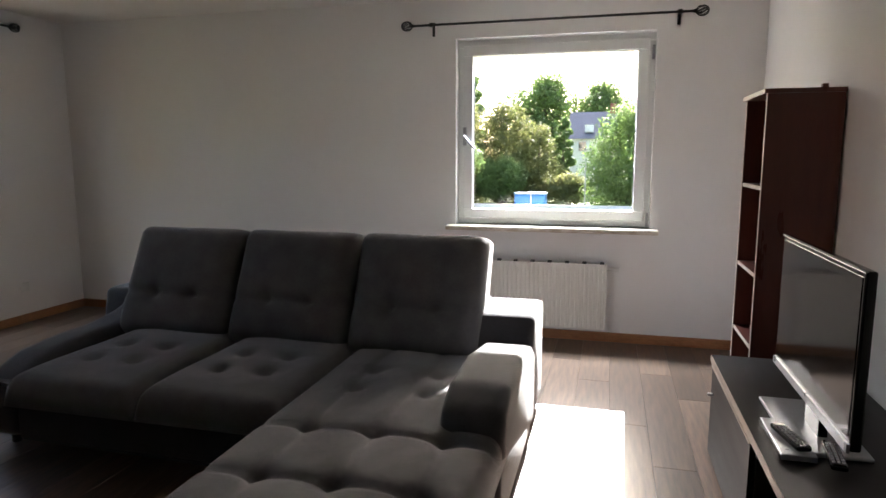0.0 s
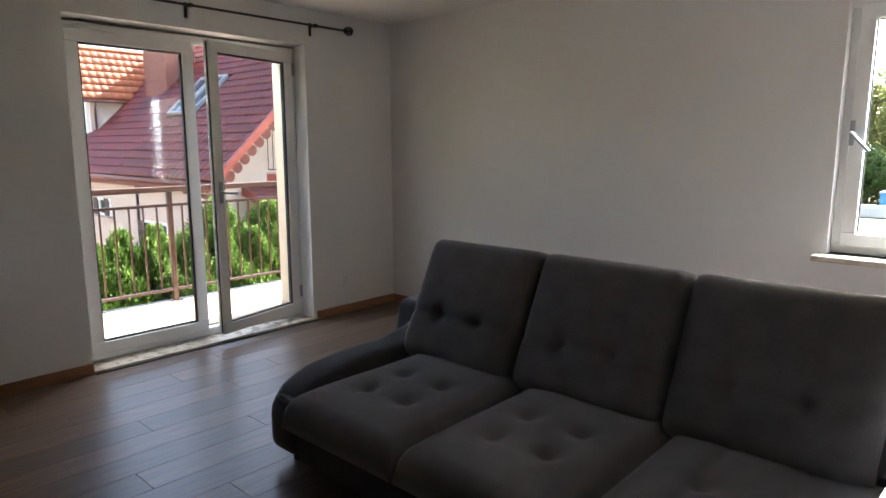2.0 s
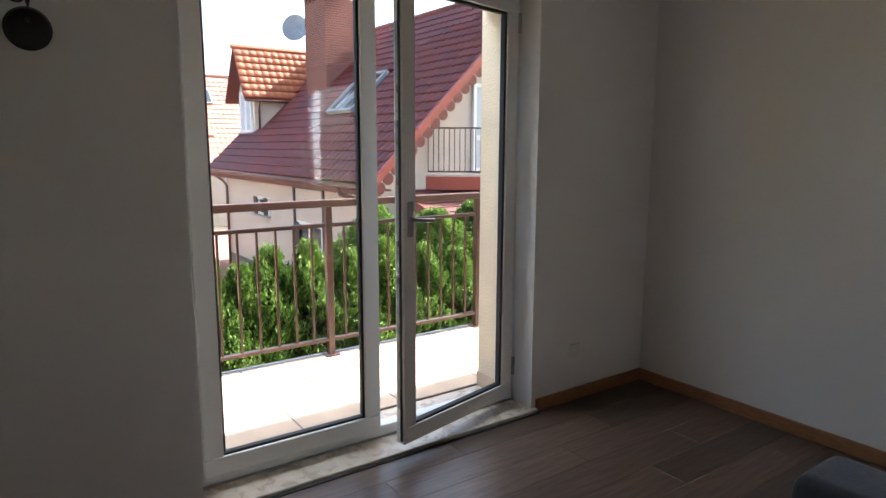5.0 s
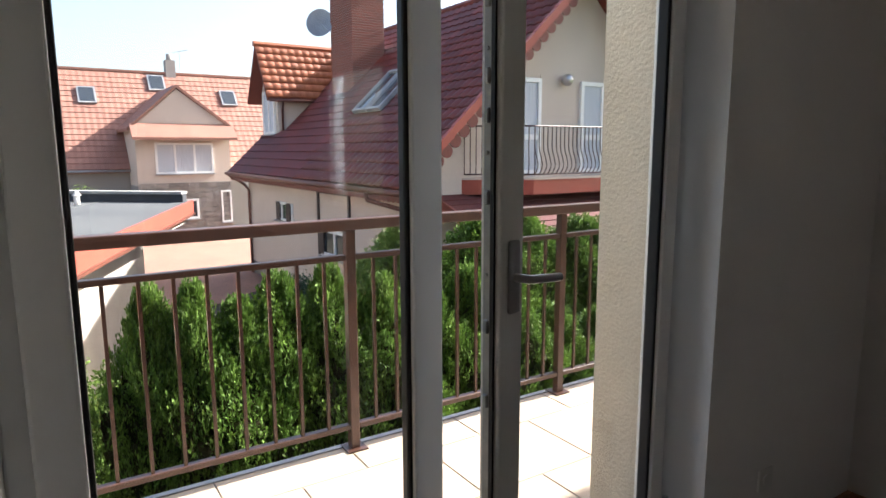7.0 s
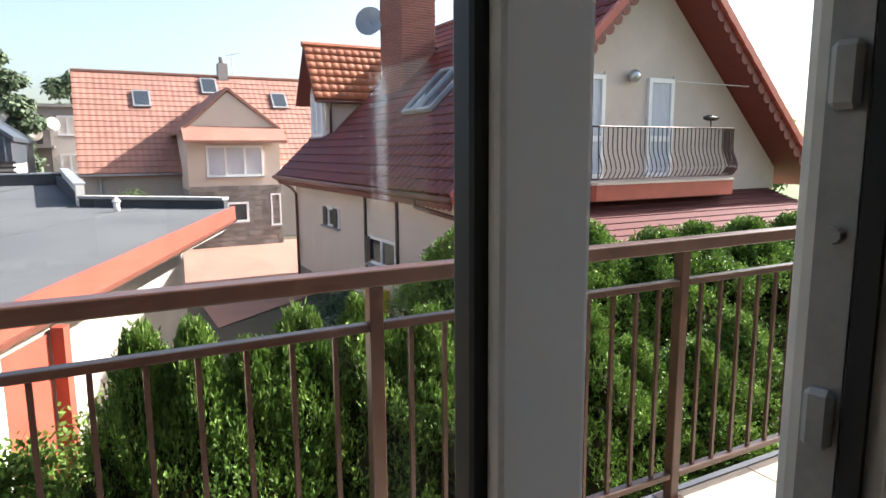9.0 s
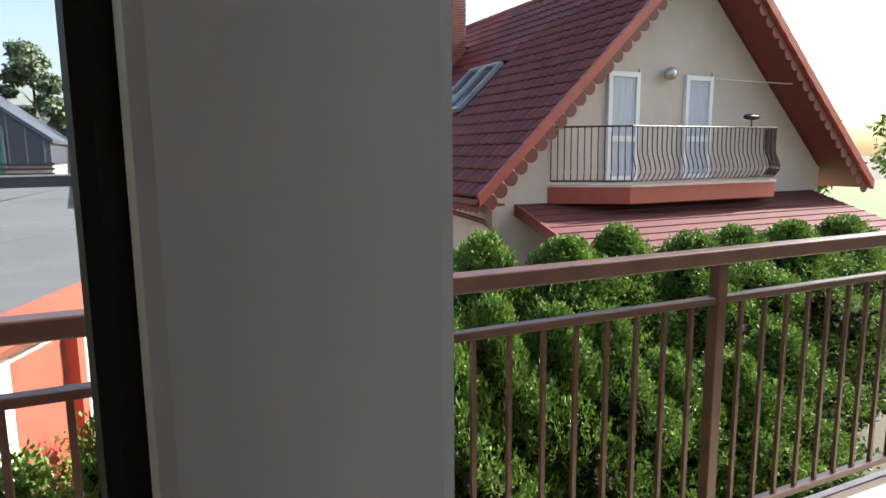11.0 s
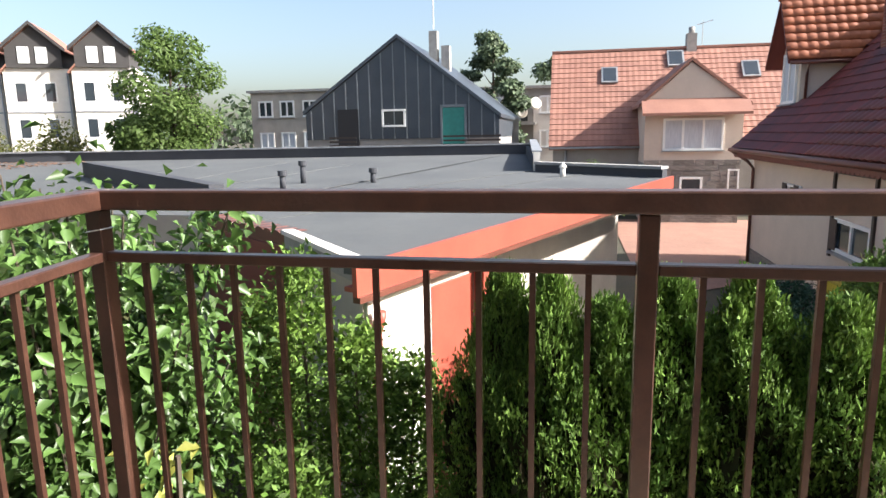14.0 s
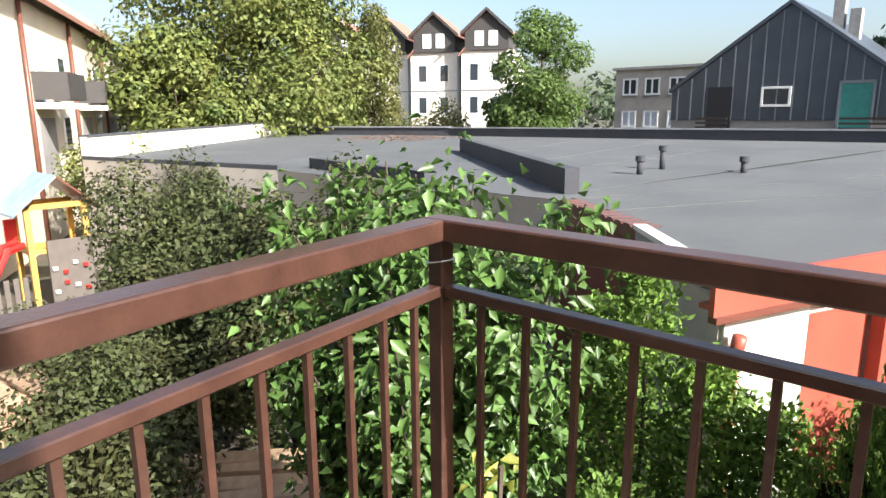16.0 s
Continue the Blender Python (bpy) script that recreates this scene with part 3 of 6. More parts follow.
            verts.append(((u - 0.5) * w, (v - 0.5) * d, h + height(u, v)))
    n = nx + 1
    for j in range(ny):
        for i in range(nx):
            faces.append((j * n + i, j * n + i + 1, (j + 1) * n + i + 1, (j + 1) * n + i))
    rim = [i for i in range(n)] + [j * n + nx for j in range(1, n)] + [ny * n + i for i in range(nx - 1, -1, -1)] + [j * n for j in range(ny - 1, 0, -1)]
    base = len(verts)
    for k in rim:
        x, y, z = verts[k]
        verts.append((x * 1.0, y * 1.0, 0.0))
    for k in range(len(rim)):
        m2 = (k + 1) % len(rim)
        faces.append((rim[m2], rim[k], base + k, base + m2))
    faces.append(tuple(base + k for k in range(len(rim)))[::-1])
    ob = mesh_object(name, verts, faces, mat, parent, smooth=True, label=label)
    ob.matrix_basis = pose(*at, tilt, 0, 0)
    return ob


def profile_block(name, outline, axis, a, b, mat, parent, bevel=0.03, label="", seg=3):
    bm = bmesh.new()
    add_prism(bm, outline, axis, a, b)
    bmesh.ops.recalc_face_normals(bm, faces=bm.faces)
    bmesh.ops.bevel(bm, geom=list(bm.edges), offset=bevel, segments=seg, affect="EDGES", profile=0.6)
    return part(name, bm, mat, parent, label, smooth=True)


def build_sofa():
    s = empty("corner_sofa", (-1.4, 4.8, 0), "dark grey tufted velour corner sofa with a chaise on laminate", "sofa")
    k = keeper(s)
    plinth = [(-2.50, 4.22), (-1.06, 4.22), (-1.06, 2.86), (-0.15, 2.86), (-0.15, 5.45), (-2.50, 5.45)]
    bm = bmesh.new()
    add_prism(bm, plinth, "z", 0.05, 0.30)
    bmesh.ops.bevel(bm, geom=list(bm.edges), offset=0.015, segments=2, affect="EDGES")
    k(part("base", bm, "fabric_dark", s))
    for x, w in ((-2.09, 0.70), (-1.39, 0.69)):
        t = [(0.33, 0.30, 0.030), (0.67, 0.30, 0.030), (0.33, 0.52, 0.030), (0.67, 0.52, 0.030)]
        k(cushion("seat", (w - 0.008, 1.02, 0.135), t, "fabric", s, (x, 4.62, 0.27), 0, 0.035, nx=36, ny=44, round_=0.065))
    ch = [(u, v, 0.034) for v in (0.17, 0.33, 0.49) for u in (0.24, 0.52, 0.80)] + [(0.27, 0.66, 0.024), (0.60, 0.66, 0.024), (0.27, 0.76, 0.024), (0.60, 0.76, 0.024)]
    seams = [("v", 0.17, 0.018), ("v", 0.33, 0.018), ("v", 0.49, 0.018), ("u", 0.24, 0.008), ("u", 0.52, 0.008), ("u", 0.80, 0.008)]
    k(cushion("chaise_seat", (0.92, 2.30, 0.135), ch, "fabric", s, (-0.585, 3.98, 0.27), 0, 0.03, seams, 56, 110, 0.05))
    for x, seam in ((-2.165, 0), (-1.455, 0), (-0.745, 1)):
        t = [(0.33, 0.36, 0.032), (0.67, 0.36, 0.032)]
        seams = [("v", 0.36, 0.013)] + ([("u", 0.33, 0.004)] if seam else [])
        k(cushion("back_cushion", (0.708, 0.665, 0.20), t, "fabric", s, (x, 5.205, 0.618), 64, 0.048, seams, 36, 36, 0.075))
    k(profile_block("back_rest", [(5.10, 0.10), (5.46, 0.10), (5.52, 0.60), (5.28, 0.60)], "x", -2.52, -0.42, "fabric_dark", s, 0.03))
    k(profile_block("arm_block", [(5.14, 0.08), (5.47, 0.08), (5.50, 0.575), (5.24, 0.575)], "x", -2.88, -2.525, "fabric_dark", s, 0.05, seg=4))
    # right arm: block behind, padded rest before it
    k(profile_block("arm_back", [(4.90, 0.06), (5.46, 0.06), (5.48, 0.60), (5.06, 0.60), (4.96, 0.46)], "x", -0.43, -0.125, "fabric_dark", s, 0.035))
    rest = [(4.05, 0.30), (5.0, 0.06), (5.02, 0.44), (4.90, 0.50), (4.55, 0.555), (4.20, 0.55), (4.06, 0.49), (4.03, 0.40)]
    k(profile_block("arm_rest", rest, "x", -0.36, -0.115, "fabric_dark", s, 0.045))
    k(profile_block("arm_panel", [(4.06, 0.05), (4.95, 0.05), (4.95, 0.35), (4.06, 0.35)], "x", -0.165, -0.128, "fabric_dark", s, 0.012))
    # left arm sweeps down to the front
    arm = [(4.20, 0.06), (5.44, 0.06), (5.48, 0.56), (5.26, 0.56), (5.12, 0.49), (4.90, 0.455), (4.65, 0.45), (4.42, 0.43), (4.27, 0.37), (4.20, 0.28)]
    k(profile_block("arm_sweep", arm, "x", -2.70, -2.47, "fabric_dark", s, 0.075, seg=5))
    for x, y in ((-2.60, 4.30), (-2.60, 5.38), (-0.20, 5.38), (-0.20, 2.96), (-1.00, 2.96), (-1.15, 4.28)):
        k(tube("foot", [(x, y, 0), (x, y, 0.07)], 0.022, "leg", s, sides=10))


for velour in ("fabric", "fabric_dark"):
    shader = M[velour].node_tree.nodes["Principled BSDF"]
    shader.inputs["Sheen Weight"].default_value, shader.inputs["Sheen Roughness"].default_value = 0.45, 0.35
build_sofa()


def build_radiator():
    r = empty("radiator", (-0.2, Y1 - 0.1, 0.10), "white ribbed steel panel radiator below the window", "radiator")
    k = keeper(r)
    x0, x1, z0, z1, y = -0.79, 0.212, 0.118, 0.610, Y1 - 0.12
    bm = bmesh.new()
    n = 30
    verts = []
    for i in range(n):
        a = x0 + (x1 - x0) * i / n
        w = (x1 - x0) / n
        for x, dy in ((a, 0.0), (a + 0.25 * w, 0.0), (a + 0.4 * w, 0.010), (a + 0.85 * w, 0.010)):
            verts.append((x, y + dy))
    verts.append((x1, y))
    rows = [[bm.verts.new((x, yy if 0 < m < 3 else y, z)) for x, yy in verts] for m, z in enumerate((z0, z0 + 0.03, z1 - 0.03, z1))]
    for ra, rb in zip(rows, rows[1:]):
        for i in range(len(verts) - 1):
            bm.faces.new((ra[i], ra[i + 1], rb[i + 1], rb[i]))
    k(part("front_panel", bm, "radiator", r))
    k(box("body", (x0 + 0.002, y + 0.012, z0), (x1 - 0.002, y + 0.075, z1 - 0.004), "radiator", r))
    k(box("side_cover", (x1, y - 0.001, z0), (x1 + 0.006, y + 0.078, z1), "radiator", r))
    for i in range(8):
        x = x0 + 0.06 + i * 0.128
        k(box("bracket", (x, y + 0.02, z1 - 0.004), (x + 0.03, y + 0.07, z1 + 0.008), "leg", r))
    k(tube("valve", [(x1, y + 0.04, z1 - 0.04), (x1 + 0.05, y + 0.04, z1 - 0.04), (x1 + 0.09, y + 0.04, z1 - 0.04)], 0.014, "white", r))
    for z in (z0 + 0.06, z1 - 0.1):
        k(box("hanger", (-0.5, y + 0.075, z), (-0.46, Y1, z + 0.05), "radiator", r))


build_radiator()


def cage(bm, c, r, axis):
    for a in range(6):
        t = a * math.pi / 6
        pts = []
        for i in range(13):
            p = -math.pi / 2 + math.pi * i / 12
            e, q = Vector((math.cos(p) * math.cos(t + p * 0.6), math.cos(p) * math.sin(t + p * 0.6), math.sin(p) * 1.25)), None
            e = Vector((e.z, e.x, e.y)) if axis == "x" else Vector((e.x, e.z, e.y))
            pts.append(Vector(c) + e * r)
        add_tube(bm, pts, 0.0035, 5)
        pts = [2 * Vector(c) - p for p in pts]
        add_tube(bm, pts, 0.0035, 5)


def build_rod(axis, fixed, a, b, z, wall, brackets):
    at = (lambda s, z_=z: Vector((s, fixed, z_))) if axis == "x" else (lambda s, z_=z: Vector((fixed, s, z_)))
    r = empty("curtain_rod", at(a), "black wrought iron curtain rod with twisted cage finials", "curtain rod", "curtain rods in the living room")
    k = keeper(r)
    k(tube("pole", [at(a + 0.05), at(b - 0.05)], 0.009, "iron", r))
    for s, way in ((a, 1), (b, -1)):
        bm = bmesh.new()
        cage(bm, at(s + 0.02 * way), 0.034, axis)
        add_tube(bm, [at(s + 0.05 * way), at(s + 0.075 * way)], 0.013)
        k(part("finial", bm, "iron", r))
    for s in brackets:
        w = at(s)
        foot = Vector((w.x, wall, w.z)) if axis == "x" else Vector((wall, w.y, w.z))
        bm = bmesh.new()
        add_tube(bm, [w, foot], 0.007)
        add_tube(bm, [foot + Vector((0, 0, 0.03)), foot - Vector((0, 0, 0.07))], 0.011)
        add_tube(bm, [w - Vector((0, 0, 0.012)), w + Vector((0, 0, 0.014))], 0.016)
        k(part("bracket", bm, "iron", r))


build_rod("x", Y1 - 0.085, -1.33, 0.80, 2.368, Y1 - 0.008, (-1.12, 0.64))
build_rod("y", X0 + 0.085, 3.40, 6.26, 2.43, X0 + 0.008, (3.62, 4.86, 5.90))


def build_bookcase():
    b = empty("bookcase", (1.03, 5.26, 0), "tall mahogany veneer bookcase with pale edged empty shelves", "bookcase")
    k = keeper(b)
    x0, x1, y0, y1, t, top = 0.885, 1.20, 5.12, 5.58, 0.018, 1.695
    for y in (y0, y1 - t):
        k(box("side_panel", (x0 + 0.002, y, 0), (x1, y + t, top - 0.02), "mahogany", b))
        k(box("side_edging", (x0, y, 0), (x0 + 0.002, y + t, top - 0.02), "edge", b))
    k(box("top_panel", (x0 - 0.012, y0 - 0.012, top - 0.02), (x1, y1 + 0.012, top), "mahogany", b))
    k(box("top_edging", (x0 - 0.015, y0 - 0.012, top - 0.02), (x0 - 0.0125, y1 + 0.012, top), "edge", b))
    k(box("back_panel", (x1 - 0.006, y0 + t, 0.05), (x1 - 0.001, y1 - t, top - 0.021), "mahogany", b))
    for z in (0.06, 0.48, 0.83, 1.24):
        k(box("shelf", (x0 + 0.006, y0 + t, z), (x1 - 0.006, y1 - t, z + t), "mahogany", b))
        k(box("shelf_edging", (x0 + 0.003, y0 + t, z), (x0 + 0.0055, y1 - t, z + t), "edge", b))


build_bookcase()
tagged(box("small_block", (1.11, 5.14, 1.695), (1.135, 5.165, 1.715), "mahogany", bevel=0.003), "small dark wooden knob lying on the bookcase", "knob")


def build_bench():
    b = empty("tv_bench", (0.9, 3.8, 0), "dark wenge television bench with pale edged doors and an open niche", "tv bench")
    k = keeper(b)
    x0, x1, y0, y1, top = 0.69, 1.195, 2.75, 4.95, 0.50
    k(box("top_board", (x0 + 0.002, y0, top - 0.03), (x1, y1, top), "wenge", b))
    k(box("top_edging", (x0 - 0.001, y0, top - 0.03), (x0 + 0.0015, y1, top), "edge", b))
    for y in (y0, 3.42, 4.12, y1 - 0.02):
        k(box("upright", (x0 + 0.03, y, 0.04), (x1, y + 0.018, top - 0.031), "wenge", b))
    k(box("bottom_board", (x0 + 0.03, y0, 0.02), (x1, y1, 0.039), "wenge", b))
    k(box("back_board", (x1 - 0.008, y0, 0.04), (x1 - 0.002, y1, top - 0.031), "wenge", b))
    k(box("niche_shelf", (x0 + 0.035, 3.44, 0.24), (x1 - 0.01, 4.118, 0.258), "wenge", b))
    k(box("niche_edging", (x0 + 0.032, 3.44, 0.24), (x0 + 0.0345, 4.118, 0.258), "edge", b))
    for a, c in ((y0 + 0.01, 3.42), (4.13, y1 - 0.004)):
        d = k(box("door", (x0 + 0.008, a, 0.045), (x0 + 0.026, c, top - 0.055), "wenge", b))
        k(box("door_edging", (x0 + 0.004, a, top - 0.0545), (x0 + 0.026, c, top - 0.046), "edge", b))
        k(tube("door_knob", [(x0 + 0.008, c - 0.05, 0.33), (x0 - 0.014, c - 0.05, 0.33)], 0.008, "steel", b))


build_bench()


def build_tv():
    t = empty("television", (0.86, 4.15, 0.50), "flat black television with glossy screen on a silver stand", "television")
    k = keeper(t)
    x, y0, y1, z0, z1 = 0.870, 3.78, 4.60, 0.60, 1.10
    bm = bmesh.new()
    add_box(bm, (x, y0, z0), (x + 0.03, y1, z1), 0.006, 2)
    add_prism(bm, [(y0 + 0.1, z0 + 0.05), (y1 - 0.1, z0 + 0.05), (y1 - 0.14, z1 - 0.08), (y0 + 0.14, z1 - 0.08)], "x", x + 0.029, x + 0.065)
    k(part("housing", bm, "tvblack", t))
    k(box("screen", (x - 0.002, y0 + 0.018, z0 + 0.04), (x + 0.001, y1 - 0.018, z1 - 0.018), "screen", t))
    k(box("bezel_edge", (x - 0.003, y0, z1 - 0.003), (x + 0.005, y1, z1 + 0.001), "silver", t))
    k(box("lower_bezel", (x - 0.008, y0 + 0.002, z0 - 0.004), (x + 0.001, y1 - 0.002, z0 + 0.022), "silver", t, "silver strip below the screen"))
    k(box("neck", (x + 0.012, 4.08, 0.512), (x + 0.04, 4.22, z0 + 0.03), "tvblack", t))
    k(box("foot", (x - 0.09, 3.95, 0.50), (x + 0.13, 4.42, 0.513), "silver", t, "silver rectangular foot", bevel=0.005, seg=2))


build_tv()


def build_remote(y, rot, x, z=0.501):
    r = empty("remote_control", (x, y, z), "black remote control with grey buttons on the bench", "remote control", "remote controls on the bench", rz=rot)
    part_bm = bmesh.new()
    add_box(part_bm, (-0.022, -0.09, 0), (0.022, 0.09, 0.018), 0.006, 2)
    part("case", part_bm, "tvblack", r)
    bm = bmesh.new()
    for i in range(3):
        for j in range(8):
            add_box(bm, (-0.017 + i * 0.0125, -0.075 + j * 0.018, 0.017), (-0.009 + i * 0.0125, -0.064 + j * 0.018, 0.0205))
    part("buttons", bm, "button", r)


build_remote(4.01, 12, 0.785, 0.5255)
build_remote(3.93, -8, 0.885, 0.514)
tray = empty("set_top_box", (0.79, 4.05, 0.5), "slim silver set-top box on the television bench", "set-top box")
kt = keeper(tray)
kt(box("casing", (0.735, 3.90, 0.504), (0.835, 4.18, 0.524), "silver", tray, bevel=0.003))
kt(box("front", (0.732, 3.902, 0.507), (0.7345, 4.178, 0.521), "tvblack", tray))
for px, py in ((0.745, 3.92), (0.745, 4.145), (0.81, 3.92), (0.81, 4.145)):
    kt(box("pad", (px, py, 0.5), (px + 0.015, py + 0.015, 0.504), "leg", tray))

# wall sconce
sc = empty("wall_sconce", (X0, 3.63, 1.82), "black iron wall sconce with a cream glass shade", "wall lamp")
ks = keeper(sc)
bm = bmesh.new()
bmesh.ops.create_cone(bm, cap_ends=True, segments=32, radius1=0.068, radius2=0.058, depth=0.02, matrix=pose(X0 + 0.010, 3.63, 1.835, 0, 90, 0))
ks(part("back_plate", bm, "iron", sc))
bm = bmesh.new()
add_tube(bm, [(X0 + 0.02, 3.63, 1.855), (X0 + 0.07, 3.63, 1.865), (X0 + 0.10, 3.63, 1.90), (X0 + 0.10, 3.63, 1.97)], 0.006)
add_tube(bm, [(X0 + 0.10, 3.63 + 0.028 * math.cos(a) - 0.03, 1.925 + 0.028 * math.sin(a)) for a in [i * math.pi / 7 for i in range(13)]], 0.004, 6)
ks(part("arm", bm, "iron", sc, smooth=True))
bm = bmesh.new()
bmesh.ops.create_cone(bm, cap_ends=True, segments=24, radius1=0.03, radius2=0.045, depth=0.02, matrix=pose(X0 + 0.10, 3.63, 1.978))
ks(part("cup", bm, "iron", sc))
bm = bmesh.new()
bmesh.ops.create_cone(bm, cap_ends=False, segments=28, radius1=0.056, radius2=0.062, depth=0.15, matrix=pose(X0 + 0.10, 3.63, 2.06))
sh = ks(part("shade", bm, "shade", sc, "cream frosted glass cylinder", smooth=True))
md = sh.modifiers.new("thick", "SOLIDIFY")
md.thickness = 0.004

so = empty("wall_socket", (X0, 6.18, 0.30), "white plastic socket low on the painted wall", "socket")
kk = keeper(so)
kk(box("plate", (X0, 6.14, 0.26), (X0 + 0.009, 6.22, 0.34), "white", so, bevel=0.003))
bm = bmesh.new()
bmesh.ops.create_cone(bm, cap_ends=True, segments=20, radius1=0.022, radius2=0.020, depth=0.004, matrix=pose(X0 + 0.010, 6.18, 0.30, 0, 90, 0))
kk(part("outlet", bm, "white", so))


# ---- foliage helpers ----
def leaf_cloud(name, points, normals, size, mat, parent, seed, folded=False, droop=0.0, upright=0.0, aspect=1.9, label="", kind=""):
    """Many separate small leaves: each a pointed blade of two or four triangles, turned along its normal with scatter."""
    rng = np.random.default_rng(seed)
    n = len(points)
    pts = np.asarray(points, float)
    nor = np.asarray(normals, float) + rng.normal(0, 0.55, (n, 3))
    nor /= np.linalg.norm(nor, axis=1, keepdims=True) + 1e-9
    along = rng.normal(0, 1, (n, 3)) + np.array([0, 0, -droop + upright])
    along -= (along * nor).sum(1, keepdims=True) * nor
    along /= np.linalg.norm(along, axis=1, keepdims=True) + 1e-9
    side = np.cross(nor, along)
    s = (size * rng.uniform(0.6, 1.3, n))[:, None]
    L, Wd = s, s / aspect
    tip = pts + along * L
    if folded:
        lift = nor * Wd * 0.35
        a, b = pts + along * L * 0.42 + side * Wd * 0.5 + lift, pts + along * L * 0.42 - side * Wd * 0.5 + lift
        tip = tip - nor * L * 0.18
        v = np.stack([pts, a, tip, b], 1).reshape(-1, 3)
        idx = np.arange(n)[:, None] * 4
        tri = np.concatenate([idx + [0, 1, 2], idx + [0, 2, 3]])
    else:
        a, b = pts + along * L * 0.5 + side * Wd * 0.5, pts + along * L * 0.5 - side * Wd * 0.5
        v = np.stack([pts, a, tip, b], 1).reshape(-1, 3)
        idx = np.arange(n)[:, None] * 4
        tri = np.concatenate([idx + [0, 1, 2], idx + [0, 2, 3]])
    me = bpy.data.meshes.new(name)
    me.vertices.add(len(v))
    me.vertices.foreach_set("co", v.ravel())
    me.loops.add(tri.size)
    me.loops.foreach_set("vertex_index", tri.ravel().astype(np.int32))
    me.polygons.add(len(tri))
    me.polygons.foreach_set("loop_start", np.arange(0, tri.size, 3, dtype=np.int32))
    me.polygons.foreach_set("loop_total", np.full(len(tri), 3, dtype=np.int32))
    me.materials.append(M[mat])
    me.update()
    me.validate()
    ob = new(name, me)
    ob.parent = parent
    if label:
        tagged(ob, label)
    if kind:
        tagged(ob, kind=kind)
    return ob


def thuja_points(height, radius, n, seed, lobes=12, bulge=0.34, taper=0.24):
    """Points and outward normals on the lumpy, ribbed cone of a conifer."""
    rng = np.random.default_rng(seed)
    ph, amp = rng.uniform(0, 6.28, lobes), rng.uniform(0.12, 0.32, lobes)
    u = rng.uniform(0, 1, n) ** 0.7
    z = height * u
    a = rng.uniform(0, 2 * np.pi, n)
    prof = np.minimum(1, (u / 0.12)) * (1 - 0.18 * np.clip((u - bulge) / (1 - bulge), 0, 1)) * np.minimum(1, (1 - u) / taper) ** 0.8
    lump = 1 + sum(amp[k] * np.sin((k % 4 + 2) * a + ph[k] + z * (1.5 + 0.9 * k)) for k in range(lobes)) * 0.55
    r = radius * prof * lump * (1 - 0.55 * rng.uniform(0, 1, n) ** 2.2)
    p = np.stack([r * np.cos(a), r * np.sin(a), z], 1)
    nr = np.stack([np.cos(a), np.sin(a), 0.35 + 0 * a], 1)
    return p, nr


def sprays(points, normals, seed, count, reach, flat=0.3):
    """Grows every point into a little fan of leaf starts along an outward, upward twig."""
    rng = np.random.default_rng(seed)
    d = normals + np.array([0, 0, 0.9]) + rng.normal(0, 0.35, normals.shape)
    d /= np.linalg.norm(d, axis=1, keepdims=True)
    side = np.cross(d, rng.normal(0, 1, d.shape))
    side /= np.linalg.norm(side, axis=1, keepdims=True)
    out_p, out_n = [], []
    for k in range(count):
        f = (k + 0.5) / count
        out_p.append(points + d * reach * f + side * (reach * flat * rng.uniform(-1, 1, (len(points), 1)) * (1 - 0.5 * f)))
        out_n.append(np.cross(d, side))
    return np.concatenate(out_p), np.concatenate(out_n)


def trunk_mesh(name, height, r, parent, seed, limbs=5, lean=0.0, low=0.25, spread=0.5, mat="bark"):
    rng = random.Random(seed)
    bm = bmesh.new()
    pts = [(lean * (t ** 2) * height + 0.04 * height * rng.uniform(-1, 1) * t * 0.5, 0.03 * height * rng.uniform(-1, 1) * t, t * height) for t in (0, 0.2, 0.45, 0.7, 1.0)]
    add_tube(bm, pts, r, 8, r * 0.25)
    for i in range(limbs):
        t = low + (0.9 - low) * (i + 0.5) / limbs
        a = i * 2.4 + rng.uniform(-0.4, 0.4)
        ln = height * spread * (1.1 - 0.6 * t)
        s = Vector((lean * t * t * height, 0, t * height))
        e = s + Vector((math.cos(a) * ln, math.sin(a) * ln, ln * 0.7))
        mid = (s + e) / 2 + Vector((0, 0, -0.08 * ln))
        add_tube(bm, [s, mid, e], r * 0.42 * (1 - 0.4 * t), 6, r * 0.08)
    return part(name, bm, mat, parent, smooth=True)


THUJA = {}


def thuja(kind, at, height, radius, label, group, seed, mat="thuja", n=3400, cat="conifer", name="thuja"):
    if kind not in THUJA:
        t = empty(name, at, label, cat, group)
        trunk_mesh("trunk", 2.6, 0.06, t, seed, 6, low=0.15, spread=0.18)
        p, nr = thuja_points(3.0, 0.62, n, seed)
        q, qn = sprays(p, nr, seed + 1, 15, 0.17, 0.42)
        leaf_cloud("crown", q, qn, 0.046, mat, t, seed + 2, upright=1.4, aspect=2.3)
        # inner layer stops see-through; the gap shade is in its dark colour
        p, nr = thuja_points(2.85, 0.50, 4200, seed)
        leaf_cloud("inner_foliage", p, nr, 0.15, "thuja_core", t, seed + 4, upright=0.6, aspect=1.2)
        THUJA[kind] = t
        made = t
    else:
        made = copy_thing(THUJA[kind], Matrix.Identity(4))
    made.matrix_basis = pose(*at, 0, 0, (seed * 67) % 360)
    made.scale = (radius / 0.62, radius / 0.62, height / 3.0)
    return made


INSIDE = set(scene.objects)
# ---- ground ----
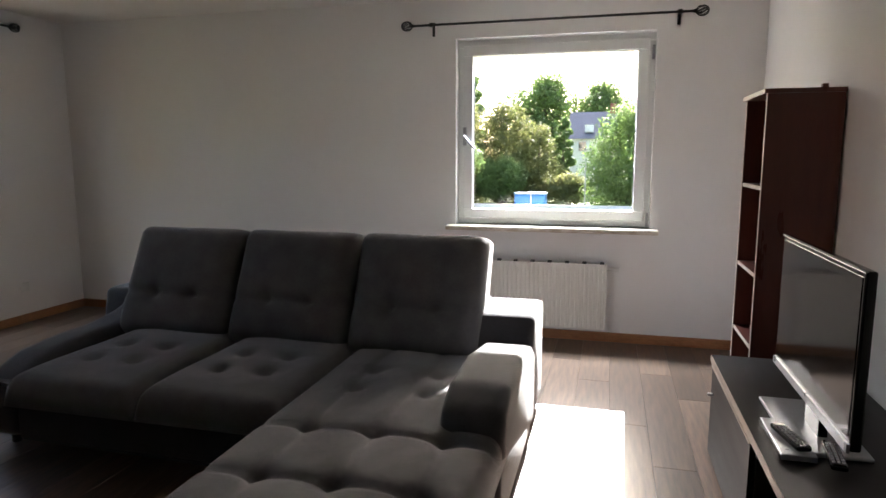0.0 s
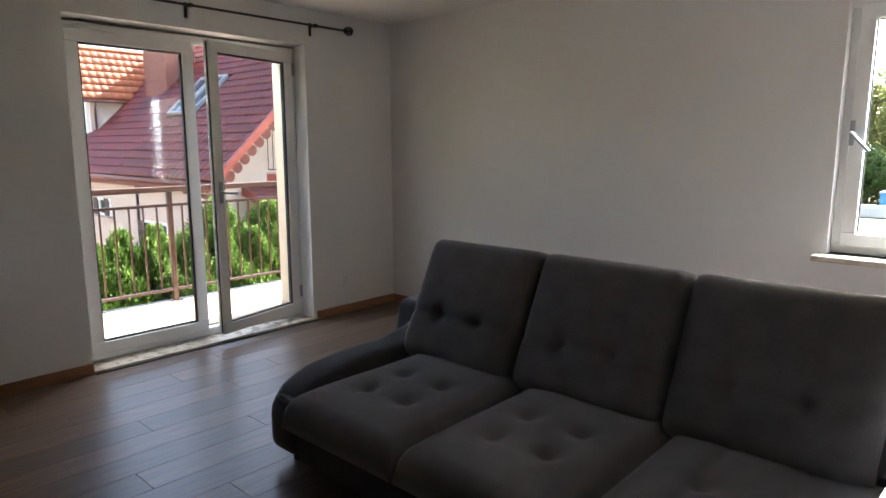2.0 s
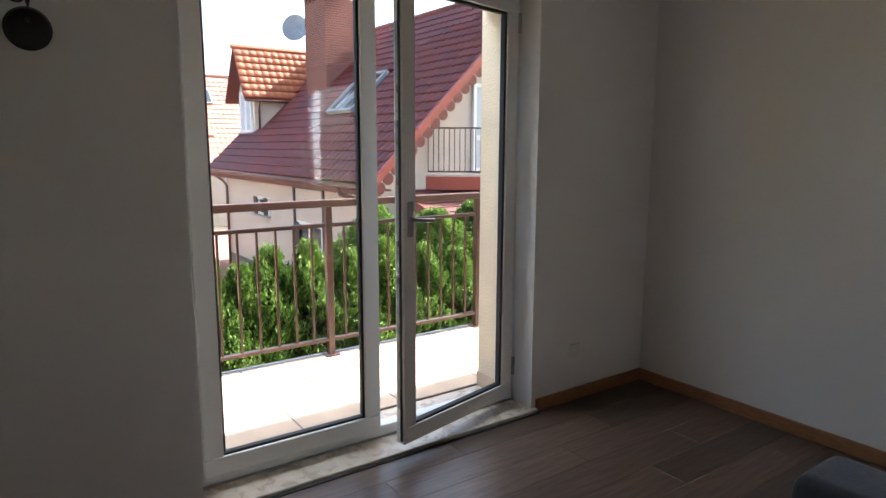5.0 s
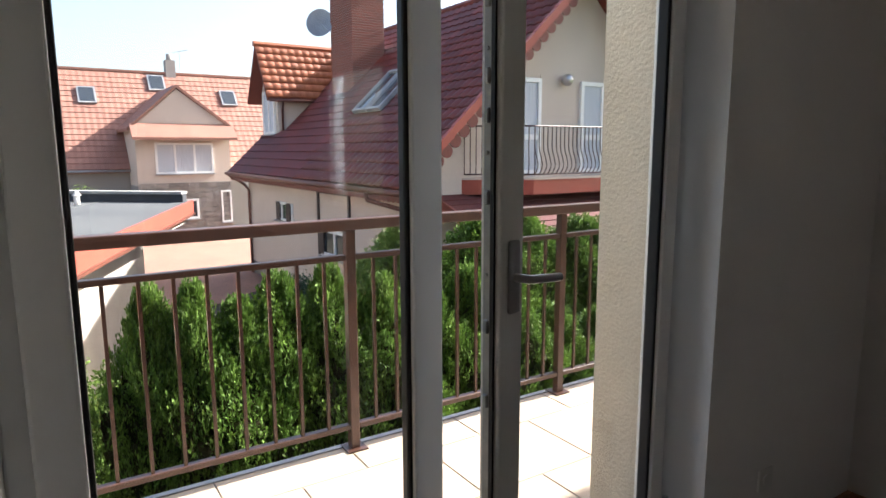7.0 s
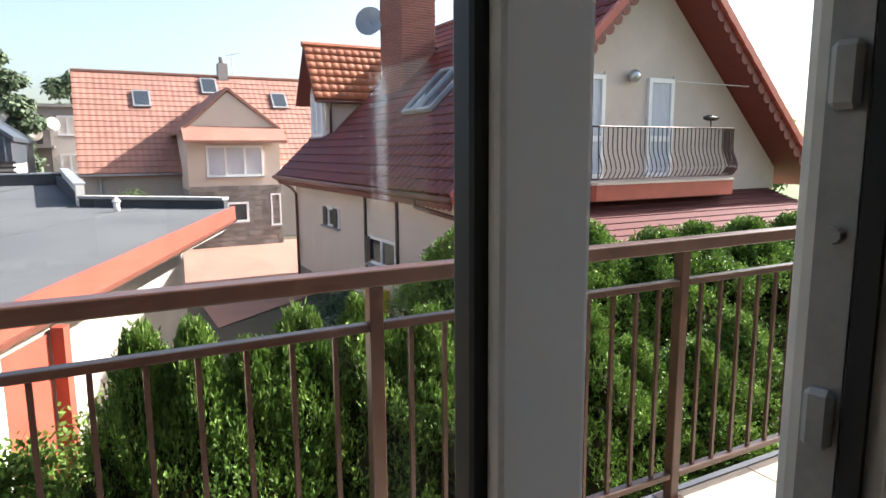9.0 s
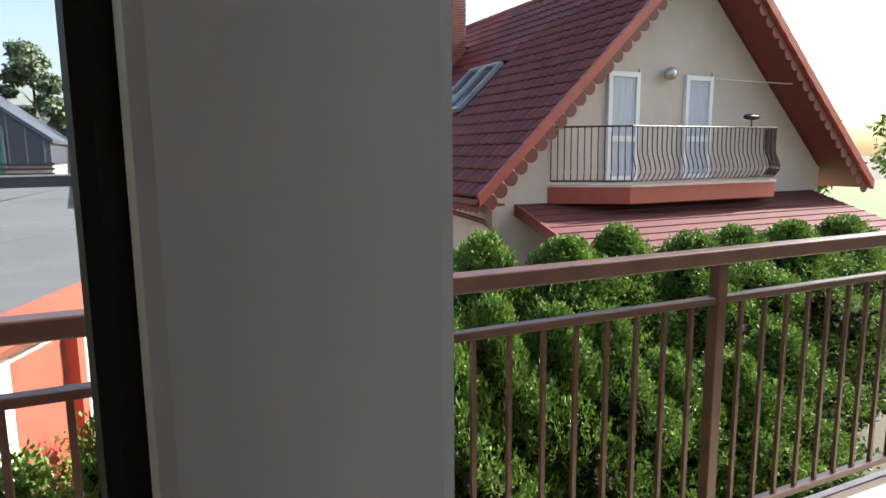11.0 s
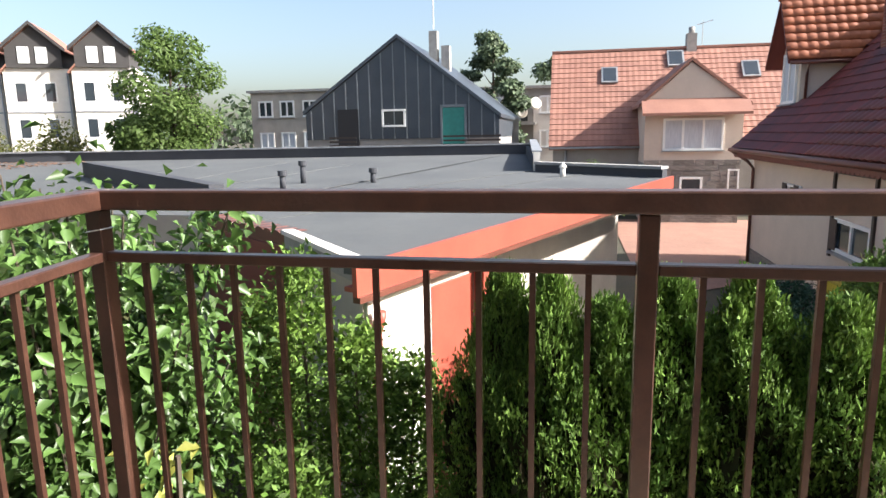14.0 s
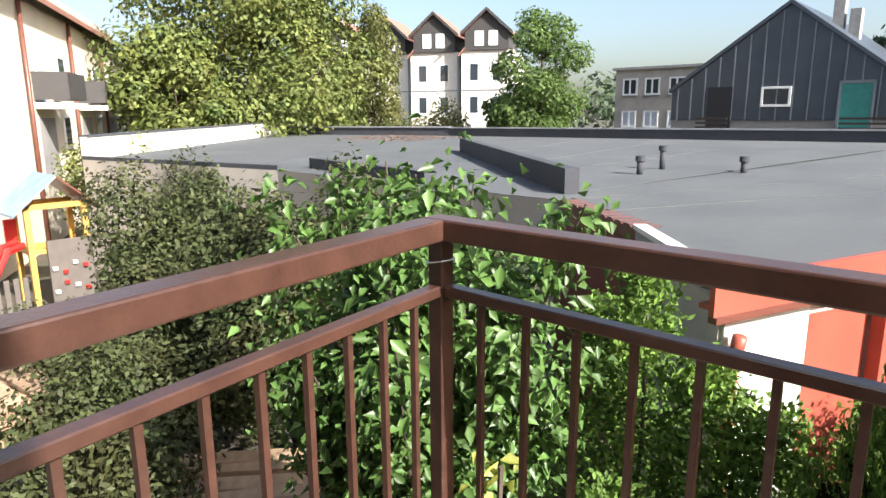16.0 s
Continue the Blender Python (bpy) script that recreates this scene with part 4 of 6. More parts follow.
tagged(mesh_object("ground", [(-400, -400, GROUND - 0.02), (400, -400, GROUND - 0.02), (400, 400, GROUND - 0.02), (-400, 400, GROUND - 0.02)], [(0, 1, 2, 3)], "soil"), "dark garden soil and grass round the houses", "ground", kind="structure")
tagged(mesh_object("lawn", [(-60, 20, GROUND), (90, 20, GROUND), (90, 160, GROUND), (-60, 160, GROUND)], [(0, 1, 2, 3)], "grass"), "meadow grass beyond the south garden", "lawn", kind="structure")
tagged(mesh_object("paved_yard", [(-36.5, 7.2, GROUND + 0.01), (-21, 7.2, GROUND + 0.01), (-27.0, 15, GROUND + 0.01), (-36.5, 15, GROUND + 0.01)], [(0, 1, 2, 3)], "redpaver"), "red block paving of a neighbouring yard", "pavement", kind="structure")


# ---- tiled roofs ----
def tile_shape(w, l, waves=2, amp=0.028, lip=0.03):
    """One pantile course piece: x across, y up the slope, z off the roof. Shares its mesh."""
    n = waves * 4
    prof = [(-w / 2 + w * i / n, amp * (0.5 - 0.5 * math.cos(2 * math.pi * waves * i / n))) for i in range(n + 1)]
    v = [(x, 0, z + lip) for x, z in prof] + [(x, l, z) for x, z in prof] + [(x, 0, z - 0.012) for x, z in prof]
    m = n + 1
    f = [(i, i + 1, m + i + 1, m + i) for i in range(n)] + [(2 * m + i, 2 * m + i + 1, i + 1, i) for i in range(n)]
    return v, f


def tiled_slope(parent, origin, across, up, width, length, w, l, mat, keep=None, near=0, skip=None, waves=2, amp=0.028):
    """Tiles a slope. The `near` pieces that keep() ranks first are parts of their own; the rest is one joined part."""
    ax, uy = Vector(across).normalized(), Vector(up).normalized()
    nz = ax.cross(uy)
    rot = Matrix((ax, uy, nz)).transposed().to_4x4()
    v, f = tile_shape(w, l * 1.04, waves, amp)
    spots = []
    for j in range(int(length / l)):
        for i in range(int(width / w)):
            p = Vector(origin) + ax * (w * (i + 0.5)) + uy * (l * j)
            if not (skip and skip(p + uy * l / 2)):
                spots.append(p)
    spots.sort(key=keep or (lambda p: 0))
    if near:
        me = bpy.data.meshes.new("roof_tile")
        me.from_pydata(v, [], f)
        me.materials.append(M[mat])
        me.polygons.foreach_set("use_smooth", [i < len(f) // 2 for i in range(len(f))])
        for p in spots[:near]:
            ob = new("roof_tile", me)
            ob.parent = parent
            ob.matrix_basis = Matrix.Translation(p) @ rot
    rest = spots[near:]
    if rest:
        base = np.array([rot @ Vector(q) for q in v])
        vv = np.concatenate([base + np.array(p) for p in rest])
        ff = [tuple(k * len(v) + i for i in q) for k in range(len(rest)) for q in f]
        ob = mesh_object("roof_tiles", vv, ff, mat, parent, label="rows of alike roof tiles")
        tagged(ob, kind="stuff")


def simple_window(parent, put, name, axis, at, a0, a1, z0, z1, frame_w=0.07, pane="darkpane", out=1, bars=1, sill=True, label="", split=None):
    """A framed window on a facade. axis 'x' or 'y': the way it faces; out: +1 or -1 along it."""
    w = empty(name, (at, a0, z0) if axis == "x" else (a0, at, z0), "", "")
    for key in list(w.keys()):
        del w[key]
    w.parent = parent
    w.matrix_parent_inverse = parent.matrix_basis.inverted()
    inv = w.matrix_basis.inverted()

    def hang(o):
        o.parent = w
        o.matrix_parent_inverse = inv
        return o

    lo, hi = sorted((at - 0.05 * out, at + 0.05 * out))
    hang(window_frame("frame", w, (a0, z0), (a1, z1), (lo, hi), frame_w, axis=axis))
    for i in range(1, bars + 1) if bars else ():
        m = a0 + (a1 - a0) * (split if split and bars == 1 else i / (bars + 1))
        b0, b1 = (m - frame_w * 0.5, z0 + frame_w), (m + frame_w * 0.5, z1 - frame_w)
        hang(box("bar", (lo, b0[0], b0[1]) if axis == "x" else (b0[0], lo, b0[1]), (hi, b1[0], b1[1]) if axis == "x" else (b1[0], hi, b1[1]), "pvc"))
    p0, p1 = sorted((at - 0.01 * out, at + 0.01 * out))
    hang(box("pane", (p0, a0 + frame_w * 0.7, z0 + frame_w * 0.7) if axis == "x" else (a0 + frame_w * 0.7, p0, z0 + frame_w * 0.7),
             (p1, a1 - frame_w * 0.7, z1 - frame_w * 0.7) if axis == "x" else (a1 - frame_w * 0.7, p1, z1 - frame_w * 0.7), pane))
    if sill:
        s0, s1 = sorted((at, at + 0.14 * out))
        hang(box("sill", (s0, a0 - 0.05, z0 - 0.05) if axis == "x" else (a0 - 0.05, s0, z0 - 0.05), (s1, a1 + 0.05, z0 - 0.003) if axis == "x" else (a1 + 0.05, s1, z0 - 0.003), "flashing"))
    if label:
        tagged(w, label)
    return w


# ---- neighbour's house with the maroon roof ----
def scallop(put, m):
    """One rounded end of the maroon barge board."""
    if "scallop" not in SHARED:
        bm = bmesh.new()
        add_prism(bm, [(0.145 * math.cos(t), 0.145 * math.sin(t)) for t in [j * math.pi / 6 for j in range(12)]], "x", 0, 0.015)
        SHARED["scallop"] = bpy.data.meshes.new("scallop")
        bm.to_mesh(SHARED["scallop"]), bm.free()
        SHARED["scallop"].materials.append(M["roof_under"])
    ob = new("scallop", SHARED["scallop"])
    ob.matrix_basis = m
    put(ob)


SHARED = {}


def build_red_house():
    h = empty("red_roof_house", (-20, 15.7, GROUND), "beige rendered house with steep glazed maroon tile roof and balcony", "house", rz=0)
    k = keeper(h)
    xg, xb, yw, ye, ze, ym, sl = -15.0, -26.6, 10.95, 10.42, 0.60, 15.68, 0.955
    ya = 2 * ym - yw
    zr = ze + sl * (ym - ye)
    gz = lambda y: ze + sl * (min(y, 2 * ym - y) - ye) - 0.14
    k(prism("house_wall", [(yw, GROUND), (yw, gz(yw)), (ym, gz(ym)), (ya, gz(ya)), (ya, GROUND)], "x", xb, xg, "plaster_house", h))
    # roof boards with overhang, both slopes
    nrm = Vector((0, -sl, 1)).normalized()
    for s in (1, -1):
        y0, y1 = ye, ym
        prof = [(y0, ze - 0.10), (y1, zr - 0.10), (y1, zr), (y0, ze)]
        if s < 0:
            prof = [(2 * ym - a, z) for a, z in prof]
        k(prism("roof_deck", prof, "x", xb - 0.5, xg + (0.5 if s > 0 else 0.95), "roof_under", h, "maroon painted boarded roof underside"))
    ln = math.hypot(ym - ye, zr - ze)
    hole = lambda p: (-24.2 < p.x < -22.5 and 13.1 < p.y < 14.5) or (-27.6 < p.x < -25.0 and p.y > 11.9 and p.z < 4.9 and abs(p.x + 26.3) < 1.35 * (1 - max(0, p.y - 13) / 2.2)) or (-20.45 < p.x < -18.75 and 12.2 < p.y < 13.55)
    roof = new("tile_roof")
    k(roof)
    tiled_slope(roof, (xb - 0.5, ye - 0.04, ze + 0.02), (1, 0, 0), (0, 1, sl), xg - xb + 1.0, ln, 0.30, 0.34, "roof",
                keep=lambda p: (p - Vector((-15, 11, 1))).length, near=300, skip=hole, waves=1, amp=0.045)
    mesh = [(xb - 0.5, 2 * ym - ye, ze + 0.03), (xg + 0.95, 2 * ym - ye, ze + 0.03), (xg + 0.95, ym, zr + 0.03), (xb - 0.5, ym, zr + 0.03)]
    k(mesh_object("far_slope", mesh, [(0, 1, 2, 3)], "roof", h))
    for i in range(30):
        x = xb - 0.45 + i * 0.43
        bm = bmesh.new()
        add_tube(bm, [(x, ym, zr + 0.04), (x + 0.45, ym, zr + 0.055)], 0.11, 8)
        k(part("ridge_tile", bm, "roof", h))
    # verge tiles and scalloped barge boards on the gable
    for s in (1, -1):
        m = 17
        for i in range(m):
            f0, f1 = i / m, (i + 1.06) / m
            p0, p1 = [(ye - 0.05 + (ym - ye) * f, ze + (zr - ze) * f) for f in (f0, f1)]
            q = [(p0[0], p0[1] - 0.13), (p1[0], p1[1] - 0.15), (p1[0], p1[1] + 0.075), (p0[0], p0[1] + 0.095)]
            q = q if s > 0 else [(2 * ym - a, z) for a, z in q]
            out = 0.0 if s > 0 else 0.45
            k(prism("verge_tile", q, "x", xg + out + 0.47, xg + out + 0.58, "redpaint", h))
        for i in range(24):
            f = (i + 0.5) / 24
            y, z = ye + 0.1 + (ym - ye - 0.1) * f, ze + (zr - ze) * f
            scallop(k, pose(xg + 0.485 + (0.0 if s > 0 else 0.45) + 0.001 * (i % 2), y if s > 0 else 2 * ym - y, z - 0.17))
    for i in range(60):
        scallop(k, pose(xb - 0.4 + i * 0.208, ye + 0.03 + 0.001 * (i % 2), ze - 0.17, 0, 0, 90) @ Matrix.Diagonal((1, 0.8, 0.7, 1)))
    # eaves soffit, gutter, pipes
    k(box("soffit", (xb - 0.48, ye + 0.05, ze - 0.14), (xg + 0.46, yw, ze - 0.10), "roof_under", h))
    k(tube("gutter", [(xb - 0.55, ye - 0.10, ze - 0.03), (xg + 0.55, ye - 0.10, ze - 0.06)], 0.065, "gutter", h))
    k(tube("downpipe", [(xb - 0.35, ye - 0.08, ze - 0.08), (xb + 0.2, yw - 0.25, ze - 0.38), (xb + 0.25, yw - 0.08, ze - 0.6), (xb + 0.25, yw - 0.08, GROUND)], 0.05, "gutter", h))
    k(tube("downpipe", [(xg - 1.0, ye - 0.10, ze - 0.1), (xg - 0.95, ye - 0.05, ze - 0.28), (xg + 0.0, yw - 0.18, ze - 0.46), (xg + 0.06, yw - 0.06, ze - 0.6), (xg + 0.06, yw - 0.06, GROUND)], 0.05, "gutter", h))
    # side wall windows
    simple_window(h, k, "window", "y", yw, -23.55, -22.15, -0.80, -0.22, 0.07, out=-1, bars=2)
    for x in (-23.52, -22.60):
        k(box("shutter", (x, yw - 0.07, -0.80), (x + 0.35, yw - 0.052, -0.22), "darkwood", h))
    simple_window(h, k, "window", "y", yw, -19.9, -18.15, -1.45, -0.72, 0.08, pane="darkpane", out=-1, bars=1)
    k(boxes("window_surround", [((-20.15, yw - 0.05, -1.6), (-20.05, yw, 0.32)), ((-18.15, yw - 0.05, -1.6), (-18.05, yw, 0.32)), ((-20.05, yw - 0.05, 0.24), (-18.15, yw, 0.32))], "darkwood", h))
    k(box("shutter", (-20.04, yw - 0.06, -1.42), (-19.72, yw - 0.052, -0.74), "darkwood", h))
    k(box("plinth", (xb - 0.02, yw - 0.04, GROUND), (xg, yw, GROUND + 0.45), "stone", h))
    # gable balcony doors
    for a, b in ((13.60, 14.42), (15.70, 16.50)):
        # pale pane colour stands in for the sky's reflection over the curtains
        simple_window(h, k, "balcony_door", "x", xg + 0.03, a, b, 0.82, 3.02, 0.10, pane="curtain", out=1, bars=0, sill=False)
        k(box("mid_rail", (xg + 0.0, a + 0.1, 1.62), (xg + 0.075, b - 0.1, 1.74), "pvc", h))
        k(box("reveal", (xg + 0.0, b, 0.82), (xg + 0.03, b + 0.26, 3.10), "plaster_house", h))
    # lamp between the doors
    bm = bmesh.new()
    bmesh.ops.create_uvsphere(bm, u_segments=14, v_segments=8, radius=0.14, matrix=pose(xg + 0.16, 15.15, 3.02))
    lamp_globe = k(part("porch_lamp", bm, "steel", h, "round metal bulkhead lamp", smooth=True))
    # balcony slab with angled end
    poly = [(xg, 12.2), (xg + 0.95, 13.45), (xg + 0.95, 17.55), (xg, 18.4)]
    k(prism("balcony_floor", poly, "z", 0.42, 0.74, "redpaint", h, "red painted balcony edge"))
    k(prism("balcony_coping", [(x + 0.03 * (x > xg), y) for x, y in poly], "z", 0.742, 0.79, "plaster_house", h))
    pts = [Vector((xg + 0.05, 12.24, 0)), Vector((xg + 0.93, 13.48, 0)), Vector((xg + 0.93, 17.5, 0)), Vector((xg + 0.05, 18.3, 0))]
    rl = new("balcony_rail")
    k(rl)
    for name, z in (("handrail", 1.90), ("bottom_rail", 0.86)):
        tube(name, [p + Vector((0, 0, z)) for p in pts], 0.02, "rail", rl, sides=6)
    me = None
    for a, b in zip(pts, pts[1:]):
        d = (b - a).normalized()
        out = Vector((d.y, -d.x, 0))
        n = int((b - a).length / 0.125)
        for i in range(n + 1):
            if me is None:
                bm = bmesh.new()
                sh = [(0, 0.86), (0.05, 0.90), (0.11, 1.0), (0.12, 1.08), (0.08, 1.22), (0.02, 1.36), (0, 1.5), (0, 1.90)]
                add_tube(bm, [(x, 0, z) for x, z in sh], 0.012, 5)
                me = bpy.data.meshes.new("baluster")
                bm.to_mesh(me), bm.free()
                me.materials.append(M["rail"])
            ob = new("baluster", me)
            ob.parent = rl
            ob.matrix_basis = Matrix.Translation(a + d * ((b - a).length * i / n)) @ pose(0, 0, 0, 0, 0, math.degrees(math.atan2(out.y, out.x)))
    bm = bmesh.new()
    bmesh.ops.create_uvsphere(bm, u_segments=12, v_segments=8, radius=0.17, matrix=pose(xg + 0.9, 16.75, 2.12) @ Matrix.Diagonal((0.5, 1.5, 0.4, 1)))
    add_tube(bm, [(xg + 0.9, 16.75, 1.90), (xg + 0.9, 16.75, 2.1)], 0.015, 6)
    k(part("rail_ornament", bm, "iron", h, "dark flattened ornament on the handrail", smooth=True))
    k(tube("cable", [(xg + 0.05, 16.6, 2.98), (xg + 0.5, 18.3, 2.9), (xg + 0.95, 19.6, 2.86)], 0.012, "pvc", h, sides=5))
    # porch roof under the balcony
    pz = [(xg, 0.42), (xg + 2.35, -0.32), (xg + 2.35, -0.44), (xg, 0.28)]
    k(prism("porch_roof", pz, "y", 11.5, 20.2, "shingle", h, "red shingled porch roof"))
    k(prism("porch_fascia", [(xg, 0.44), (xg + 2.38, -0.31), (xg + 2.38, -0.50), (xg, 0.22)], "y", 11.44, 11.50, "roof_under", h))
    k(box("porch_gutter", (xg + 2.35, 11.45, -0.46), (xg + 2.45, 20.2, -0.36), "gutter", h))
    bm = bmesh.new()
    for j in range(9):
        f0 = (j + 0.0) / 9
        x, z = xg + 2.35 * f0 + 0.02, 0.42 - 0.74 * f0
        add_box(bm, (x, 11.5, z - 0.01), (x + 0.02, 20.2, z + 0.012))
    k(part("shingle_course", bm, "shingle", h))
    for y in (11.75, 15.5, 19.8):
        k(box("porch_post", (xg + 2.1, y, GROUND), (xg + 2.24, y + 0.14, -0.40), "roof_under", h))
    # dormer
    dx0, dx1, dxm, dy, dz0, dzr = -27.45, -25.2, -26.32, 11.75, 3.05, 5.0
    ddy = ye + (dzr - ze) / sl
    wall = [(dx0 + 0.28, 1.75), (dx1 - 0.28, 1.75), (dx1 - 0.28, dz0 + 0.35), (dxm, dzr - 0.25), (dx0 + 0.28, dz0 + 0.35)]
    k(prism("dormer_wall", wall, "y", dy, 13.6, "plaster_house", h))
    for s in (1, -1):
        prof = [(dxm, dzr - 0.1), (dxm, dzr), (dxm + s * (dx1 - dxm), dz0 + 0.1), (dxm + s * (dx1 - dxm), dz0)]
        k(prism("dormer_deck", prof, "y", dy - 0.45, ddy, "roof_under", h))
    dr = new("dormer_roof")
    k(dr)
    ln2 = math.hypot(dx1 - dxm, dzr - dz0 - 0.1)
    cut = lambda p: p.z < ze + sl * (p.y - ye) - 0.05
    # the slope's sunlit look is painted in through the lighter tile colour
    tiled_slope(dr, (dx1 + 0.02, dy - 0.45, dz0 + 0.12), (0, 1, 0), (-(dx1 - dxm), 0, dzr - dz0 - 0.1), ddy - dy + 0.45, ln2, 0.28, 0.30, "roof_sunlit", near=90, skip=cut, waves=1, amp=0.02,
                keep=lambda p: p.y)
    bm = bmesh.new()
    add_tube(bm, [(dxm, dy - 0.5, dzr + 0.05), (dxm, ddy, dzr + 0.05)], 0.10, 8)
    k(part("dormer_ridge", bm, "roof_sunlit", h))
    k(tube("dormer_gutter", [(dx1 + 0.08, dy - 0.4, dz0 + 0.02), (dx1 + 0.08, ye + (dz0 - ze) / sl, dz0 + 0.02)], 0.05, "gutter", h))
    k(tube("dormer_pipe", [(dx1 + 0.05, dy + 0.1, dz0), (dx1 - 0.22, dy + 0.15, dz0 - 0.3), (dx1 - 0.22, dy + 0.15, 2.0)], 0.04, "gutter", h))
    simple_window(h, k, "dormer_window", "y", dy - 0.02, dxm - 0.62, dxm + 0.62, 1.95, 3.45, 0.09, pane="curtain", out=-1, bars=1)
    # roof window
    rw = new("roof_window")
    k(rw)
    ang = math.degrees(math.atan(sl))
    L = 1.25 * math.hypot(1, sl)
    m = Matrix.Translation((-19.6, 12.25, ze + sl * (12.25 - ye) + 0.05)) @ pose(0, 0, 0, ang, 0, 0)
    for a, b in ((-0.82, -0.03), (0.03, 0.82)):
        f = window_frame("roof_window_frame", rw, (a, 0), (b, L), (-0.14, -0.02), 0.09, "flashing")
        f.matrix_basis = m @ Matrix(((1, 0, 0, 0), (0, 0, 1, 0), (0, -1, 0, 0), (0, 0, 0, 1)))
        p = box("roof_window_pane", (a + 0.06, 0.06, 0.06), (b - 0.06, L - 0.06, 0.08), "darkpane", rw)
        p.matrix_basis = m
    # chimney with bricks
    cx0, cx1, cy0, cy1, ct = -24.1, -22.45, 13.2, 14.35, 6.35
    ch = new("chimney")
    k(ch)
    box("chimney_core", (cx0 + 0.012, cy0 + 0.012, 2.6), (cx1 - 0.012, cy1 - 0.012, ct), "mortar", ch)
    bw, bh = 0.245, 0.078
    rows = int((ct - 2.9) / bh)
    for j in range(rows):
        z = ct - (j + 1) * bh
        for face, (a0, a1) in (("s", (cx0, cx1)), ("e", (cy0, cy1))):
            off = 0.5 * bw * (j % 2)
            a = a0 - off
            while a < a1 - 0.03:
                lo, hi = max(a, a0) + 0.005, min(a + bw, a1) - 0.005
                if hi - lo > 0.06 and z > ze + sl * ((cy0 if face == "s" else lo) - ye) - 0.1:
                    if face == "s":
                        slab_piece("brick", (lo, cy0, z + 0.006), (hi, cy0 + 0.10, z + bh - 0.006), "brick", ch, 0.003)
                    else:
                        slab_piece("brick", (cx1 - 0.10, lo, z + 0.006), (cx1, hi, z + bh - 0.006), "brick", ch, 0.003)
                a += bw
    boxes("chimney_cap", [((cx0 - 0.06, cy0 - 0.06, ct + 0.16), (cx1 + 0.06, cy1 + 0.06, ct + 0.26))] + [((cx0 + i * 0.28, cy0, ct), (cx0 + i * 0.28 + 0.13, cy1, ct + 0.16)) for i in range(5)], "brick", ch)
    # satellite dish
    d = new("satellite_dish")
    k(d)
    bm = bmesh.new()
    bmesh.ops.create_uvsphere(bm, u_segments=22, v_segments=14, radius=1.0)
    bmesh.ops.delete(bm, geom=[v for v in bm.verts if v.co.z > -0.78], context="VERTS")
    for v in bm.verts:
        v.co = Vector((v.co.x * 0.72, v.co.y * 0.80, (v.co.z + 1) * 0.55))
    o = part("dish", bm, "flashing", d, smooth=True)
    o.matrix_basis = Matrix.Translation((-24.35, 12.95, 5.55)) @ pose(0, 0, 0, 72, 0, 55)
    tube("dish_arm", [(-24.35, 12.95, 5.6), (-24.1, 13.1, 5.35), (-24.0, 13.25, 5.3)], 0.025, "steel", d)
    k(box("gas_meter_box", (-19.3, yw - 0.3, GROUND + 0.35), (-18.6, yw - 0.02, GROUND + 1.0), "yellowbox", h, "yellow gas meter box"))


build_red_house()


# ---- far house with the terracotta roof ----
def build_far_house():
    h = empty("terracotta_roof_house", (-40, 10, GROUND), "beige house with terracotta tile roof and a stone-clad gabled extension", "house")
    k = keeper(h)
    xw, xr, ze, zr, y0, y1 = -38.0, -42.0, 0.72, 5.50, 4.15, 18.0
    k(prism("house_wall", [(xw, GROUND), (xw, ze), (xr, zr - 0.2), (2 * xr - xw, ze), (2 * xr - xw, GROUND)], "y", y0 + 0.2, y1, "greyrender", h))
    k(prism("roof_deck", [(xw + 0.3, ze - 0.4), (xr, zr - 0.12), (xr, zr), (xw + 0.3, ze - 0.25)], "y", y0, y1, "roof_far", h))
    k(prism("roof_deck", [(2 * xr - xw - 0.3, ze - 0.4), (xr, zr - 0.12), (xr, zr), (2 * xr - xw - 0.3, ze - 0.25)], "y", y0, y1, "roof_far", h))
    r = new("tile_roof")
    k(r)
    up = (-(xw + 0.3 - xr), 0, zr - ze + 0.25)
    tiled_slope(r, (xw + 0.34, y0, ze - 0.22), (0, 1, 0), up, y1 - y0, math.hypot(up[0], up[2]), 0.90, 0.36, "roof_far", near=0, waves=3, amp=0.014)
    k(box("ridge", (xr - 0.12, y0, zr), (xr + 0.12, y1, zr + 0.12), "roof_far", h))
    k(tube("gutter", [(xw + 0.36, y0, ze - 0.3), (xw + 0.36, 8.6, ze - 0.3)], 0.06, "flashing", h))
    k(tube("downpipe", [(xw + 0.1, 5.0, ze - 0.35), (xw + 0.06, 5.0, GROUND)], 0.06, "flashing", h))
    k(box("chimney", (xr - 0.3, 11.2, zr - 0.3), (xr + 0.25, 11.7, zr + 0.75), "concrete", h))
    k(tube("flue", [(xr, 11.45, zr + 0.7), (xr, 11.45, zr + 1.1)], 0.16, "concrete", h))
    bm = bmesh.new()
    add_tube(bm, [(xr, 12.0, zr), (xr, 12.0, zr + 1.4)], 0.02, 5)
    add_tube(bm, [(xr, 11.7, zr + 1.2), (xr, 12.5, zr + 1.4)], 0.015, 5)
    k(part("aerial", bm, "steel", h))
    for y, f in ((7.2, 0.70), (10.6, 0.86), (14.2, 0.72)):
        x, z = xw + 0.3 + up[0] * f, ze - 0.22 + up[2] * f
        sl = math.degrees(math.atan2(up[2], -up[0]))
        m = Matrix.Translation((x, y, z + 0.1)) @ pose(0, 0, 0, 0, sl, 0)
        o = box("roof_window", (-0.55, -0.42, 0), (0.55, 0.42, 0.10), "flashing", h)
